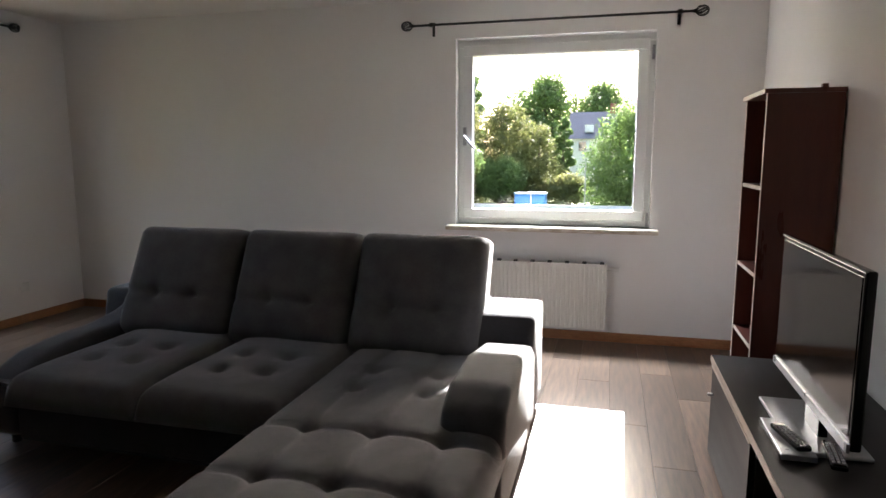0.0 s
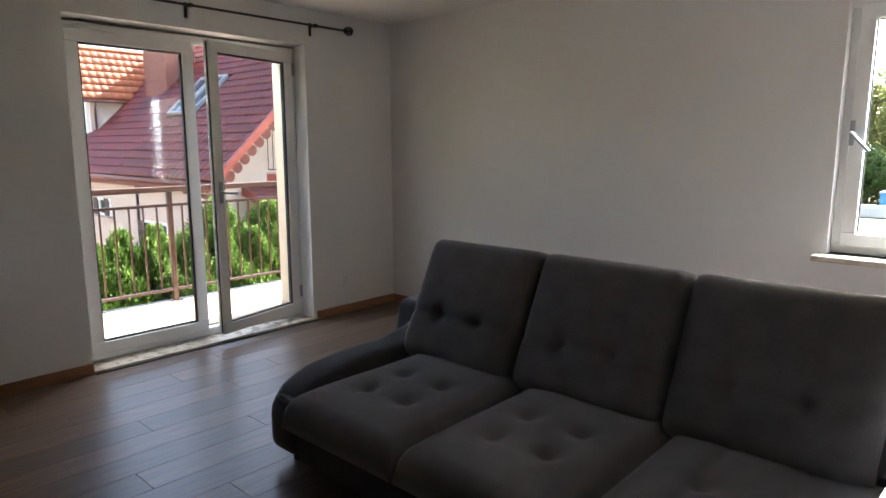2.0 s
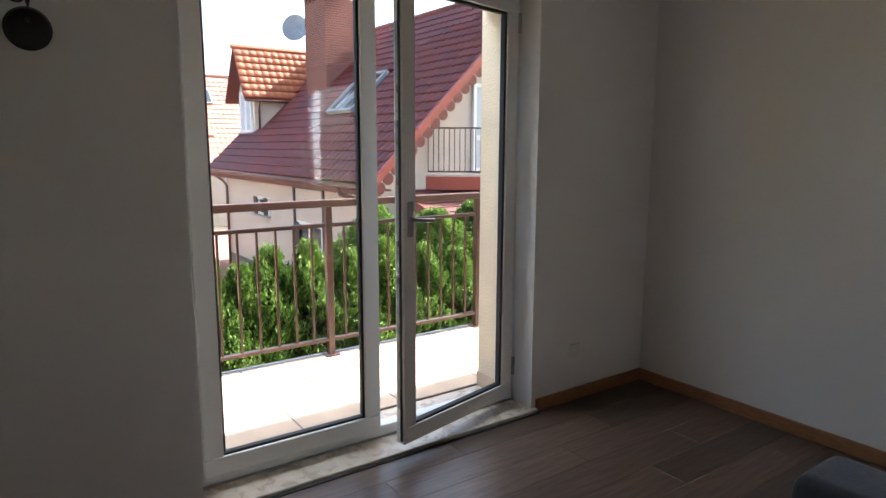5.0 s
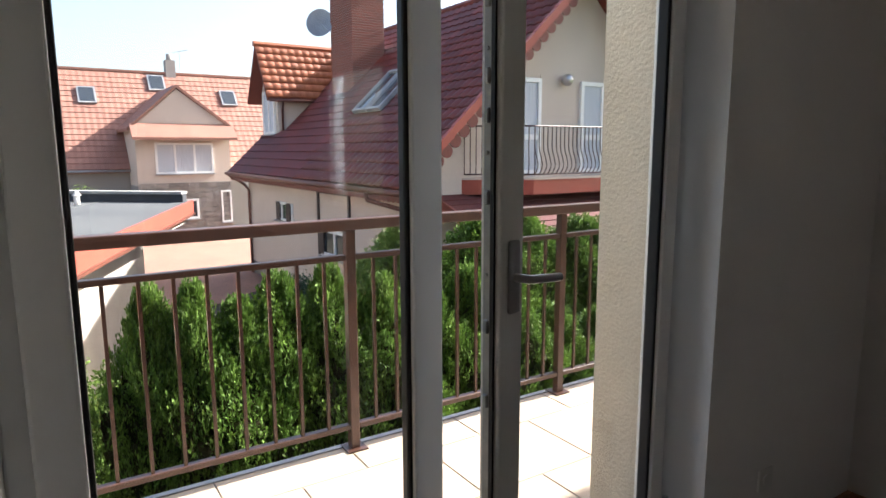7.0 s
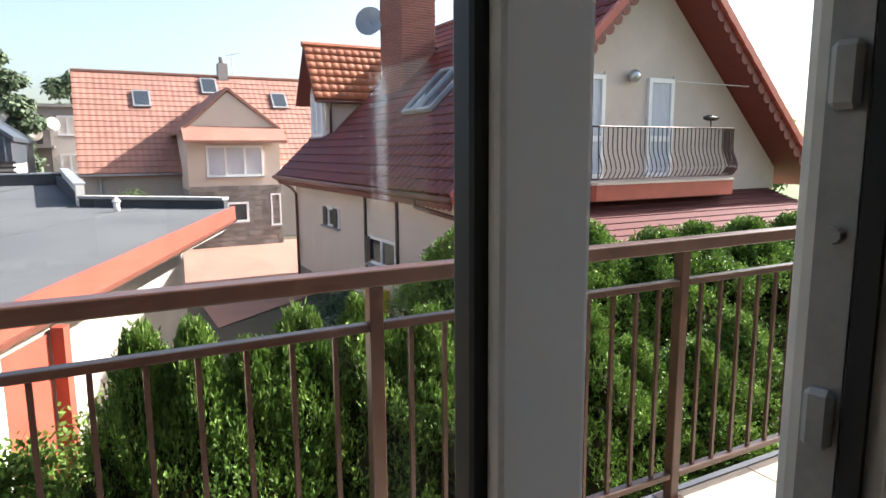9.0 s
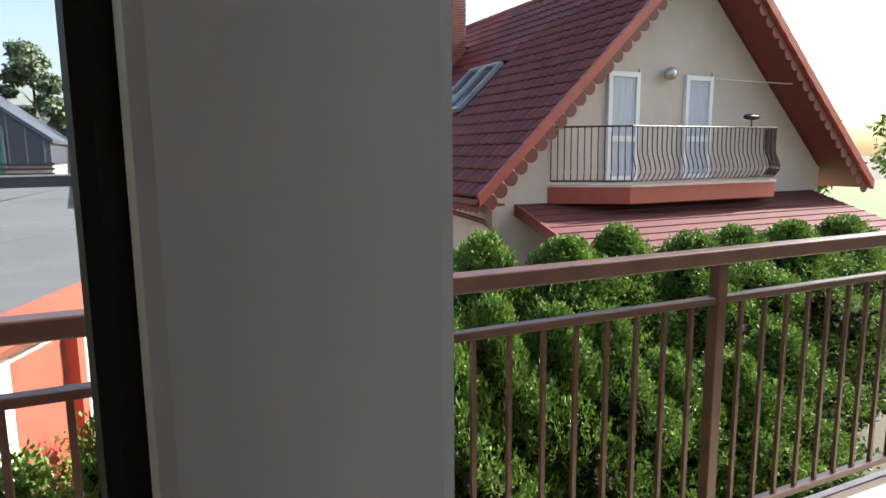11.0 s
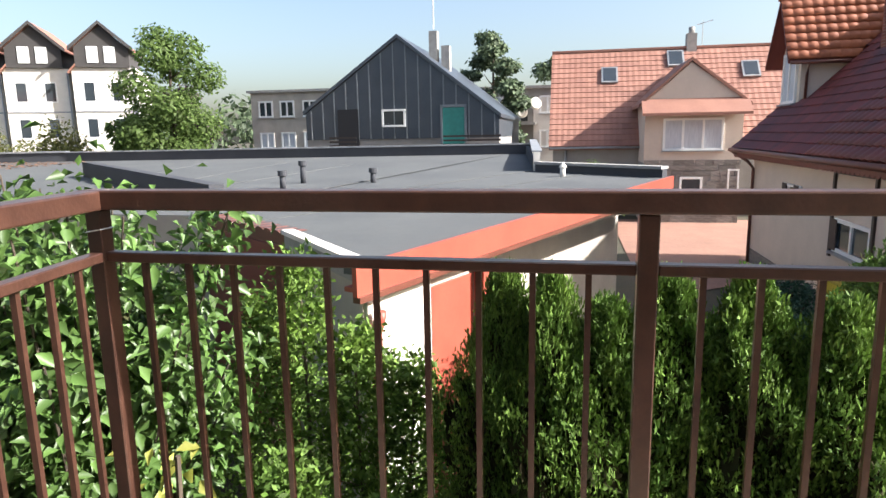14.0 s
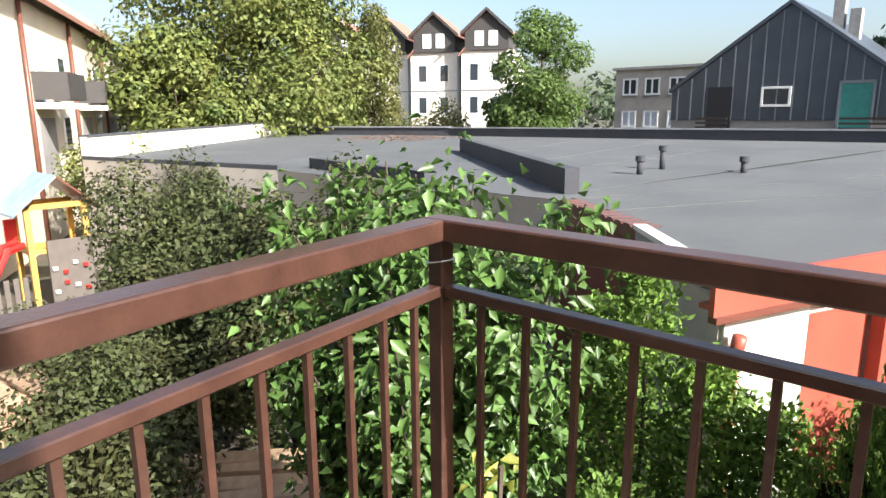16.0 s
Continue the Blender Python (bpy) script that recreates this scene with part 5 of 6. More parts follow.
        o.matrix_basis, o.matrix_parent_inverse = m, h.matrix_basis.inverted()
        o = box("roof_pane", (-0.46, -0.33, 0.1), (0.46, 0.33, 0.115), "darkpane", h)
        o.matrix_basis, o.matrix_parent_inverse = m, h.matrix_basis.inverted()
    # gabled extension
    xe, a, b, m = -35.6, 8.55, 12.75, 10.45
    k(prism("extension_wall", [(a, -0.25), (b, -0.25), (b, 2.5), (m, 4.2), (a, 2.5)], "x", xw - 2.5, xe, "plaster_house", h))
    k(prism("extension_base", [(a - 0.02, GROUND), (b, GROUND), (b, -0.255), (a - 0.02, -0.255)], "x", xw, xe + 0.03, "greyrender", h))
    for s, e in ((a - 0.3, 2.25), (b + 0.3, 2.25)):
        k(prism("extension_roof", [(s, e), (m, 4.25), (m, 4.40), (s, e + 0.15)], "x", xw - 2.6, xe + 0.1, "roof_far", h))
    k(prism("canopy", [(xe, 2.62), (xe + 0.75, 1.98), (xe + 0.75, 1.86), (xe, 2.42)], "y", a - 0.2, b + 0.2, "roof_far", h))
    simple_window(h, k, "window", "x", xe, 9.35, 11.95, 0.30, 1.75, 0.10, pane="curtain", out=1, bars=2)
    simple_window(h, k, "window", "x", xe + 0.03, 10.15, 11.15, -1.85, -0.90, 0.10, out=1, bars=0)
    simple_window(h, k, "window", "x", xe + 0.03, 12.2, 12.7, -2.1, -0.55, 0.08, out=1, bars=0)
    rng = random.Random(5)
    z = GROUND
    n = 0
    while z < -0.3:
        hh = 0.24
        y = a
        while y < b - 0.05:
            w = rng.uniform(0.35, 0.75)
            e = min(y + w, b)
            if not (10.05 < (y + e) / 2 < 11.25 and -1.95 < z + 0.12 < -0.82):
                slab_piece("stone", (xe + 0.03, y + 0.01, z + 0.01), (xe + 0.055 + 0.008 * (n % 3), round(e * 8) / 8 - 0.01, z + hh - 0.01), "stone", h, 0.004).matrix_parent_inverse = h.matrix_basis.inverted()
            y = e
            n += 1
        z += hh


build_far_house()


# ---- dark zinc-clad house ----
def build_dark_house():
    h = empty("zinc_clad_house", (-36, -2.4, GROUND), "steep gabled house clad in blue-grey standing seam zinc", "house")
    k = keeper(h)
    x, a, b, m, zt, ea, eb, zc = -33.0, -6.9, 2.25, -2.35, 5.5, 2.25, 1.95, 1.05
    k(prism("house_wall", [(a + 0.1, GROUND), (b - 0.1, GROUND), (b - 0.1, zc), (a + 0.1, zc)], "x", x - 11, x - 0.06, "greyrender", h))
    k(prism("gable_cladding", [(a + 0.1, zc), (b - 0.1, zc), (b - 0.1, eb), (m, zt - 0.1), (a + 0.1, ea)], "x", x - 11, x, "zinc", h))
    for s, e in ((a, ea), (b, eb)):
        k(prism("roof", [(s, e - 0.05), (m, zt - 0.08), (m, zt + 0.08), (s, e + 0.12)], "x", x - 11.2, x + 0.12, "zinc", h))
    top = lambda y: (ea + (zt - ea) * (y - a) / (m - a)) if y < m else (eb + (zt - eb) * (b - y) / (b - m))
    for i in range(16):
        y = a + 0.35 + i * 0.565
        k(box("seam", (x, y, zc), (x + 0.05, y + 0.05, top(y) - 0.12), "zinc_seam", h))
    k(box("dark_door", (x + 0.01, -5.25, 0.45), (x + 0.055, -4.25, 2.40), "gasket", h))
    k(box("teal_door", (x + 0.01, -0.35, 0.6), (x + 0.06, 0.62, 2.38), "teal", h, "teal painted door"))
    k(boxes("door_surround", [((x, -0.45, 0.6), (x + 0.09, -0.36, 2.5)), ((x, 0.63, 0.6), (x + 0.09, 0.72, 2.5)), ((x, -0.45, 2.39), (x + 0.09, 0.72, 2.5))], "zinc_seam", h))
    simple_window(h, k, "window", "x", x + 0.03, -3.15, -2.05, 1.58, 2.36, 0.09, pane="darkpane", out=1, bars=0, sill=False)
    for y0, y1 in ((-5.4, -4.15), (-0.2, 2.3)):
        for j in range(4):
            k(box("rail_slat", (x + 0.75, y0, 0.55 + j * 0.18), (x + 0.79, y1, 0.63 + j * 0.18), "darkwood", h))
        k(box("balcony_deck", (x, y0, 0.30), (x + 0.85, y1, 0.45), "greyrender", h))
    for y, t in ((-1.35, 6.3), (-0.75, 5.6)):
        k(box("chimney", (x - 3.4, y - 0.2, 3.2), (x - 2.9, y + 0.2, t - 0.2), "concrete", h))
    k(tube("aerial", [(x - 3.1, -1.35, 6.2), (x - 3.1, -1.35, 7.6)], 0.03, "steel", h, sides=5))


build_dark_house()


# ---- long low garage block with the felt roof ----
def build_garage():
    g = empty("garage_block", (-18, -4, GROUND), "long low garage block with grey felt roof and red fascia", "garage")
    k = keeper(g)
    zt = lambda x, y: 0.16 + 0.018 * max(0.0, -x - 11.5) + (0.05 if y > 0 else 0) * max(0.0, min(1.0, (-x - 20) / 6))
    outline = [(-9.75, 3.45), (-18.4, 7.15), (-20.2, 4.5), (-27.6, 4.0), (-26.6, -14.0), (-24.5, -24.0), (-11.6, -14.6), (-12.9, -7.0), (-12.6, 0.3), (-11.3, 2.1)]
    bm = bmesh.new()
    bm.faces.new([bm.verts.new((x, y, zt(x, y))) for x, y in outline])
    k(part("roof_felt", bm, "felt", g, "grey mineral felt with seams"))
    bm = bmesh.new()
    (dx, dy), (ex, ey) = outline[0], outline[1]
    span = math.hypot(ex - dx, ey - dy)
    ux, uy = (ex - dx) / span, (ey - dy) / span
    step = lambda along, back: (dx + ux * along - uy * back, dy + uy * along + ux * back)
    # beyond the door the wall steps back, an invented recess that keeps it dark
    walls = [outline[0], step(1.90, 0.0), step(1.90, 0.95), step(span - 0.15, 0.95)] + outline[2:]
    low, bot = ([bm.verts.new((x, y, z(x, y))) for x, y in walls] for z in (lambda x, y: zt(x, y) - 0.004, lambda x, y: GROUND))
    n = len(walls)
    for i in range(n):
        bm.faces.new((low[i], low[(i + 1) % n], bot[(i + 1) % n], bot[i]))
    k(part("outer_wall", bm, "beige", g))

    def strip(name, a, b, z0, z1, out, mat, da=0.0, thick=0.04, lift=(0, 0)):
        d = (Vector((*b, 0)) - Vector((*a, 0))).normalized()
        o = Vector((d.y, -d.x, 0)) * out
        v = []
        for p, lf in ((a, lift[0]), (b, lift[1])):
            for off in (da, da + thick):
                for z in (z0, z1):
                    q = Vector((*p, 0)) + o * off
                    v.append((q.x, q.y, zt(*p) + z + (lf if z == z1 or z == z0 else 0)))
        f = [(0, 1, 5, 4), (2, 3, 7, 6), (0, 1, 3, 2), (4, 5, 7, 6), (1, 3, 7, 5), (0, 2, 6, 4)]
        return k(mesh_object(name, v, f, mat, g))

    D, E = outline[0], outline[1]
    D2 = (D[0] + 0.20, D[1] - 0.085)
    strip("red_fascia", D2, E, -0.24, 0.03, 1, "redpaint", 0.09, 0.05)
    strip("eaves_board", D2, E, -0.05, 0.02, 1, "felt", 0.0, 0.09)
    strip("eaves_soffit", D2, E, -0.20, -0.16, 1, "redpaint", 0.0, 0.09)
    strip("gutter", D2, E, -0.29, -0.24, 1, "gutter", 0.09, 0.08)
    # whitewashed part of the garden wall with red door and pillars
    d = (Vector(E) - Vector(D)).normalized()
    nrm = Vector((-d.y, d.x)) * -1
    at = lambda s, o=0.0: (D[0] + d.x * s + nrm.x * o, D[1] + d.y * s + nrm.y * o)

    def wall_piece(name, s0, s1, z0, z1, o0, o1, mat, label=""):
        v = [(*at(s, o), z) for s in (s0, s1) for o in (o0, o1) for z in (z0, z1)]
        f = [(0, 1, 5, 4), (2, 3, 7, 6), (0, 1, 3, 2), (4, 5, 7, 6), (1, 3, 7, 5), (0, 2, 6, 4)]
        return k(mesh_object(name, v, f, mat, g, label=label))

    wall_piece("white_wall", 0.02, 0.96, GROUND, -0.18, 0.0, 0.04, "whitewash", "sunlit whitewashed wall")
    wall_piece("red_door", 0.98, 1.76, GROUND, -0.26, 0.0, 0.03, "redpaint", "orange-red painted door")
    for s in (1.765,):
        wall_piece("door_pillar", s, s + 0.12, GROUND, -0.2, 0.05, 0.17, "redpaint")
    # added setback, soffit and darker beige stand in for the red house's shadow
    wall_piece("grey_wall", 1.92, 9.2, GROUND, -0.20, -0.95, -0.92, "beige")
    wall_piece("deep_soffit", 1.92, 9.2, -0.17, -0.13, -0.95, 0.0, "beige")
    p = at(0.05, 0.10)
    k(tube("downpipe", [(*at(0.06, 0.15), -0.26), (*at(0.06, 0.13), -0.36), (*p, -0.46), (*p, GROUND)], 0.055, "redpaint", g))
    # end wall with white verge strip and tile edge
    C, Bp = outline[-1], outline[-2]
    strip("verge_strip", D, C, 0.0, 0.05, -1, "whitewash", -0.04, 0.14)
    strip("verge_under", D, C, -0.16, -0.001, -1, "concrete", 0.0, 0.07)
    strip("red_corrugated_wall", C, Bp, -2.9, -0.16, -1, "red_corr", 0.01, 0.05)
    dd = (Vector(Bp) - Vector(C))
    for i in range(11):
        q = Vector(C) + dd * ((i + 0.5) / 11)
        bm = bmesh.new()
        arc = [(0.11 * math.cos(t), 0.055 * math.sin(t)) for t in [j * math.pi / 6 for j in range(7)]]
        add_prism(bm, arc + [(-0.11, -0.11), (0.11, -0.11)], "y", -0.02, 0.25)
        o = part("edge_tile", bm, "gutter", g)
        o.matrix_basis = pose(q.x, q.y, zt(*q) - 0.04, 0, 0, math.degrees(math.atan2(dd.y, dd.x)) + 180)
        o.matrix_parent_inverse = g.matrix_basis.inverted()
    # parapets
    strip("back_parapet", outline[3], outline[4], 0.0, 0.32, 1, "felt_dark", -0.2, 0.2)
    strip("back_coping", outline[3], outline[4], 0.321, 0.37, 1, "flashing", -0.25, 0.3)
    strip("left_parapet", outline[4], outline[5], 0.0, 0.34, 1, "felt_dark", -0.2, 0.2)
    strip("left_coping", outline[4], outline[5], 0.341, 0.40, 1, "flashing", -0.25, 0.3)
    strip("end_parapet", outline[5], outline[6], 0.0, 0.62, 1, "whitewash", -0.2, 0.2)
    strip("end_coping", outline[5], outline[6], 0.621, 0.67, 1, "felt_dark", -0.24, 0.28)
    strip("right_parapet", outline[2], outline[3], 0.0, 0.45, 1, "whitewash", -0.16, 0.16)
    strip("right_parapet_inner", (-20.6, 4.3), (-27.2, 3.7), 0.0, 0.28, 1, "felt_dark", 0.0, 0.10)
    strip("right_coping", outline[2], outline[3], 0.451, 0.49, 1, "flashing", -0.20, 0.24)
    strip("gable_parapet", outline[1], outline[2], 0.0, 0.17, 1, "felt_dark", -0.2, 0.2)
    strip("gable_coping", outline[1], outline[2], 0.171, 0.23, 1, "concrete", -0.26, 0.32)
    strip("front_kerb", outline[6], outline[7], 0.0, 0.10, 1, "felt_dark", -0.1, 0.1)
    # step between the roof halves
    strip("roof_step", (-13.1, 0.05), (-19.2, -7.2), 0.0, 0.38, 1, "felt_dark", 0, 0.22)
    strip("roof_step_low", (-12.8, -2.5), (-13.6, -6.8), 0.0, 0.22, 1, "felt_dark", 0, 0.25)
    # felt seams
    for i, (a, b) in enumerate([((-12.8, 0.35), (-20.4, 4.3)), ((-13.4, 0.0), (-27.0, 2.9)), ((-12.2, 1.2), (-19.4, 5.6)), ((-14.5, -2.2), (-27, -1.0)), ((-15.2, -3.4), (-26.8, -4.2)), ((-16.5, -5), (-26.6, -7.5)), ((-13.5, -8.4), (-25.4, -16.5))]):
        strip("felt_seam", a, b, 0.001, 0.012, 1, "felt", 0, 0.10)


build_garage()


def vent_pipe(x, y, z, hgt, r, mat, label, group=""):
    v = empty("roof_vent", (x, y, z), label, "vent", group)
    tube("pipe", [(0, 0, -0.05), (0, 0, hgt)], r, mat, v, sides=10)
    bm = bmesh.new()
    bmesh.ops.create_cone(bm, cap_ends=True, segments=12, radius1=r * 1.5, radius2=r * 1.5 if mat == "felt_dark" else r * 0.3, depth=0.10, matrix=pose(0, 0, hgt + 0.05))
    part("cowl", bm, mat, v)


vent_pipe(-17.4, 1.2, 0.27, 0.20, 0.06, "felt_dark", "black plastic vent pipe on the felt roof", "black vents on the garage roof")
vent_pipe(-16.2, -0.25, 0.25, 0.24, 0.06, "felt_dark", "black plastic vent pipe on the felt roof", "black vents on the garage roof")
vent_pipe(-17.3, 0.05 - 0.35, 0.27, 0.36, 0.06, "felt_dark", "black plastic vent pipe on the felt roof", "black vents on the garage roof")
vent_pipe(-18.6, 5.05, 0.29, 0.20, 0.06, "whitewash", "white metal vent with a conical cap on the felt roof")


# ---- other buildings ----
def build_block(name, label, x, y0, y1, z1, mat, cols, rows, z_first, dz, w, hgt, depth=12):
    h = empty(name, (x - depth / 2, (y0 + y1) / 2, GROUND), label, "apartment block")
    k = keeper(h)
    k(box("wall", (x - depth, y0, GROUND), (x, y1, z1), mat, h))
    k(box("roof_edge", (x - depth - 0.2, y0 - 0.2, z1), (x + 0.25, y1 + 0.2, z1 + 0.18), "concrete", h))
    for c in cols:
        for r in range(rows):
            simple_window(h, k, "window", "x", x + 0.02, c, c + w, z_first + r * dz, z_first + r * dz + hgt, 0.12, out=1, bars=1, pane="curtain" if (r + len(cols)) % 2 else "darkpane")
    return h, k


build_block("concrete_block_flats", "low beige concrete block of flats with white windows", -50, -18.3, -11.5, 4.45, "beige", (-17.7, -16.0, -14.2), 2, 0.35, 2.3, 1.15, 1.2)
h, k = build_block("old_grey_flats", "old grey rendered flats with patched walls and balconies", -50, -1.2, 5.0, 4.2, "greyrender", (-0.5, 3.1), 2, 0.2, 2.3, 1.1, 1.2)
k(box("patched_wall", (-49.98, 2.7, GROUND), (-49.95, 5.0, 3.6), "whitewash", h))
k(box("balcony_slab", (-50, 0.4, 1.75), (-48.9, 2.9, 1.9), "concrete", h))
k(box("dark_opening", (-49.98, 1.6, 2.0), (-49.95, 2.3, 3.3), "gasket", h))
for y in (2.0, 2.9):
    bm = bmesh.new()
    bmesh.ops.create_cone(bm, cap_ends=True, segments=16, radius1=0.42, radius2=0.3, depth=0.1, matrix=pose(-48.8, y, 2.6 + (y - 2) * 0.6, 0, 80, 20))
    k(part("satellite_dish", bm, "whitewash", h))


def build_white_flats():
    h = empty("white_gabled_flats", (-60, -42, GROUND), "white rendered flats with charcoal gables and red tile roofs", "apartment block", rz=0)
    k = keeper(h)
    for i in range(4):
        m = Matrix.Translation((-57.0 + 1.6 * i, -36.0 - 5.6 * i, 0)) @ pose(0, 0, 0, 0, 0, 28)
        items = [box("wall", (-9, -2.6, GROUND), (0, 2.6, 7.6), "whitewash"), prism("gable", [(-2.2, 7.6), (2.2, 7.6), (2.2, 9.3), (0, 11.2), (-2.2, 9.3)], "x", -6, 0.25, "charcoal")]
        for s in (-1, 1):
            items.append(prism("roof", [(s * 2.6, 9.0), (0, 11.3), (0, 11.55), (s * 2.6, 9.25)], "x", -7, 0.6, "roof_far"))
            items.append(prism("verge", [(s * 2.62, 8.95), (0, 11.28), (0, 11.58), (s * 2.62, 9.3)], "x", 0.6, 0.66, "charcoal"))
        items.append(prism("eaves", [(-2.85, 7.2), (-2.2, 7.9), (-2.2, 7.75), (-2.85, 7.05)], "x", -8, 0.4, "roof_far"))
        for y in (-0.75, 0.65):
            items.append(box("window", (0.26, y - 0.45, 8.0), (0.32, y + 0.45, 9.4), "pvc"))
            items.append(box("pane", (0.325, y - 0.36, 8.1), (0.33, y + 0.36, 9.3), "curtain"))
        for z in (4.6, 1.4):
            for y in (-1.3, 1.0):
                items.append(box("window", (0.0, y - 0.5, z), (0.05, y + 0.5, z + 1.8), "pvc"))
                items.append(box("pane", (0.055, y - 0.40, z + 0.1), (0.06, y + 0.40, z + 1.7), "darkpane"))
        items.append(tube("downpipe", [(0.1, 2.5, 7.2), (0.1, 2.5, GROUND)], 0.07, "flashing"))
        items.append(box("ledge", (0, -2.6, 3.7), (0.05, 2.6, 3.82), "flashing"))
        for o in items:
            k(o)
            o.matrix_basis = m


build_white_flats()


def build_cream_flats():
    a, b = Vector((-10.4, -16.8, 0)), Vector((-22.5, -37.4, 0))
    ln = (b - a).length
    h = empty("cream_flats", (*a.xy, GROUND), "sunlit cream flats with grey balconies and brown downpipes", "apartment block", rz=math.degrees(math.atan2(b.y - a.y, b.x - a.x)))
    # local x runs along the front, local -y... front looks to local -y
    z = -GROUND
    def L(o):
        o.parent = h
        return o
    L(box("wall", (-3.0, 0.0, 0), (ln, 9, z + 5.0), "creamfar", h))
    L(box("upper_wall", (-3.0, 0.6, z + 5.0), (ln, 9, z + 6.2), "creamfar", h))
    L(prism("roof", [(-0.5, z + 5.0), (3.8, z + 7.6), (3.8, z + 7.8), (-0.5, z + 5.2)], "x", -3.2, ln + 0.3, "roof_far", h))
    for x in (3.2, 9.5, 15.8):
        L(box("balcony", (x, -1.1, z + 1.6), (x + 2.4, 0.0, z + 1.8), "whitewash", h))
        bm = bmesh.new()
        add_box(bm, (x, -1.1, z + 1.9), (x + 2.4, -1.06, z + 2.8))
        add_box(bm, (x, -1.1, z + 1.9), (x + 0.04, 0, z + 2.8))
        add_box(bm, (x + 2.36, -1.1, z + 1.9), (x + 2.4, 0, z + 2.8))
        L(part("balcony_panel", bm, "charcoal", h))
        L(box("balcony_door", (x + 0.6, -0.03, z + 1.8), (x + 1.6, 0.0, z + 3.9), "curtain", h))
        L(box("loggia", (x + 0.2, -0.03, z - 0.9), (x + 2.2, 0.0, z + 1.3), "greyrender", h))
        for zz in (0.1, 2.3):
            L(box("window", (x + 3.4, -0.05, z + zz), (x + 4.4, 0.0, z + zz + 1.3), "pvc", h))
            L(box("pane", (x + 3.5, -0.06, z + zz + 0.1), (x + 4.3, -0.051, z + zz + 1.2), "darkpane", h))
        L(tube("downpipe", [(x - 0.8, -0.12, z + 5.0), (x - 0.8, -0.10, 0)], 0.07, "gutter", h))


build_cream_flats()


# ---- playground ----
pg = empty("play_tower", (-9.8, -12, GROUND), "yellow timber play tower with blue roof and red slide", "playground")
kp = keeper(pg)
for x in (-9.25, -10.45):
    for y in (-12.5, -11.5):
        kp(box("post", (x - 0.06, y - 0.06, GROUND), (x + 0.06, y + 0.06, -0.62), "yellowwood", pg))
for s in (-1, 1):
    kp(prism("roof_panel", [(-9.85, 0.05), (-9.85 + s * 0.95, -0.78), (-9.85 + s * 0.95, -0.83), (-9.85, -0.01)], "y", -12.8, -11.2, "blueplastic" if s > 0 else "gutter", pg))
kp(boxes("beam", [((-10.45, -11.56, -0.72), (-9.25, -11.44, -0.60)), ((-10.45, -12.56, -0.72), (-9.25, -12.44, -0.60))], "yellowwood", pg))
kp(box("platform", (-10.5, -12.5, -1.75), (-9.2, -11.5, -1.65), "yellowwood", pg))
kp(box("climbing_panel", (-10.5, -11.45, GROUND), (-9.55, -11.38, -1.45), "climb", pg))
for i in range(8):
    kp(box("climbing_hold", (-10.35 + 0.22 * (i % 4), -11.38, -2.7 + 0.45 * (i // 4) + 0.1 * (i % 3)), (-10.25 + 0.22 * (i % 4), -11.31, -2.62 + 0.45 * (i // 4) + 0.1 * (i % 3)), "whitewash" if i % 2 else "redplastic", pg))
bm = bmesh.new()
for s in (-0.28, 0.28):
    add_tube(bm, [(-9.15, -11.9 + s, -1.5), (-8.8, -11.7 + s, -1.55), (-8.3, -11.4 + s, -2.3), (-8.0, -11.2 + s, -2.75)], 0.06, 8)
pts = [(-9.15, -11.9, -1.6), (-8.8, -11.7, -1.66), (-8.3, -11.4, -2.4), (-8.0, -11.2, -2.85)]
vs = [[bm.verts.new((x, y + s, z)) for s in (-0.28, 0.28)] for x, y, z in pts]
for p, q in zip(vs, vs[1:]):
    bm.faces.new((p[0], p[1], q[1], q[0]))
kp(part("slide", bm, "redplastic", pg, "red plastic slide"))
kp(box("red_panel", (-9.25, -12.5, -1.65), (-9.0, -12.4, -1.0), "redplastic", pg))
for i in range(9):
    slab_piece("fence_picket", (-8.95 + 0.18 * i, -10.9, GROUND), (-8.85 + 0.18 * i, -10.86, GROUND + 0.9), "climb", pg).matrix_parent_inverse = pg.matrix_basis.inverted()


# ---- garden plants ----
rows = [(-8.35, 4.82, 3.32, 0.31), (-8.22, 5.10, 3.34, 0.31), (-8.2, 5.42, 3.18, 0.40), (-8.3, 5.75, 3.32, 0.40), (-8.3, 6.18, 3.34, 0.40), (-8.2, 6.62, 3.22, 0.42), (-8.3, 7.08, 3.3, 0.42), (-8.25, 7.55, 3.2, 0.44), (-8.3, 8.1, 3.1, 0.46), (-8.3, 8.7, 2.7, 0.5), (-8.2, 9.4, 2.6, 0.55), (-8.4, 10.2, 2.7, 0.6)]
for i, (x, y, hh, r) in enumerate(rows):
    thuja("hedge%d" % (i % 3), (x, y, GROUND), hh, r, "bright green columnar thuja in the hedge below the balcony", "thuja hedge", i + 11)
back = [(-10.6, 8.3, 3.42, 0.62), (-10.3, 9.2, 3.35, 0.7), (-10.5, 10.1, 3.4, 0.7), (-10.2, 11.0, 3.3, 0.72), (-10.4, 12.0, 3.3, 0.75), (-10.4, 13.1, 3.3, 0.8), (-10.5, 14.4, 3.3, 0.8), (-11.4, 8.6, 3.2, 0.65)]
for i, (x, y, hh, r) in enumerate(back):
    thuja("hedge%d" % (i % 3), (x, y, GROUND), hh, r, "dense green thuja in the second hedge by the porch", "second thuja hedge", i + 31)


def blob_points(lobes, n, seed, shell=0.5):
    """Points on many overlapping lobes (centre, radii), thin towards their middles."""
    rng = np.random.default_rng(seed)
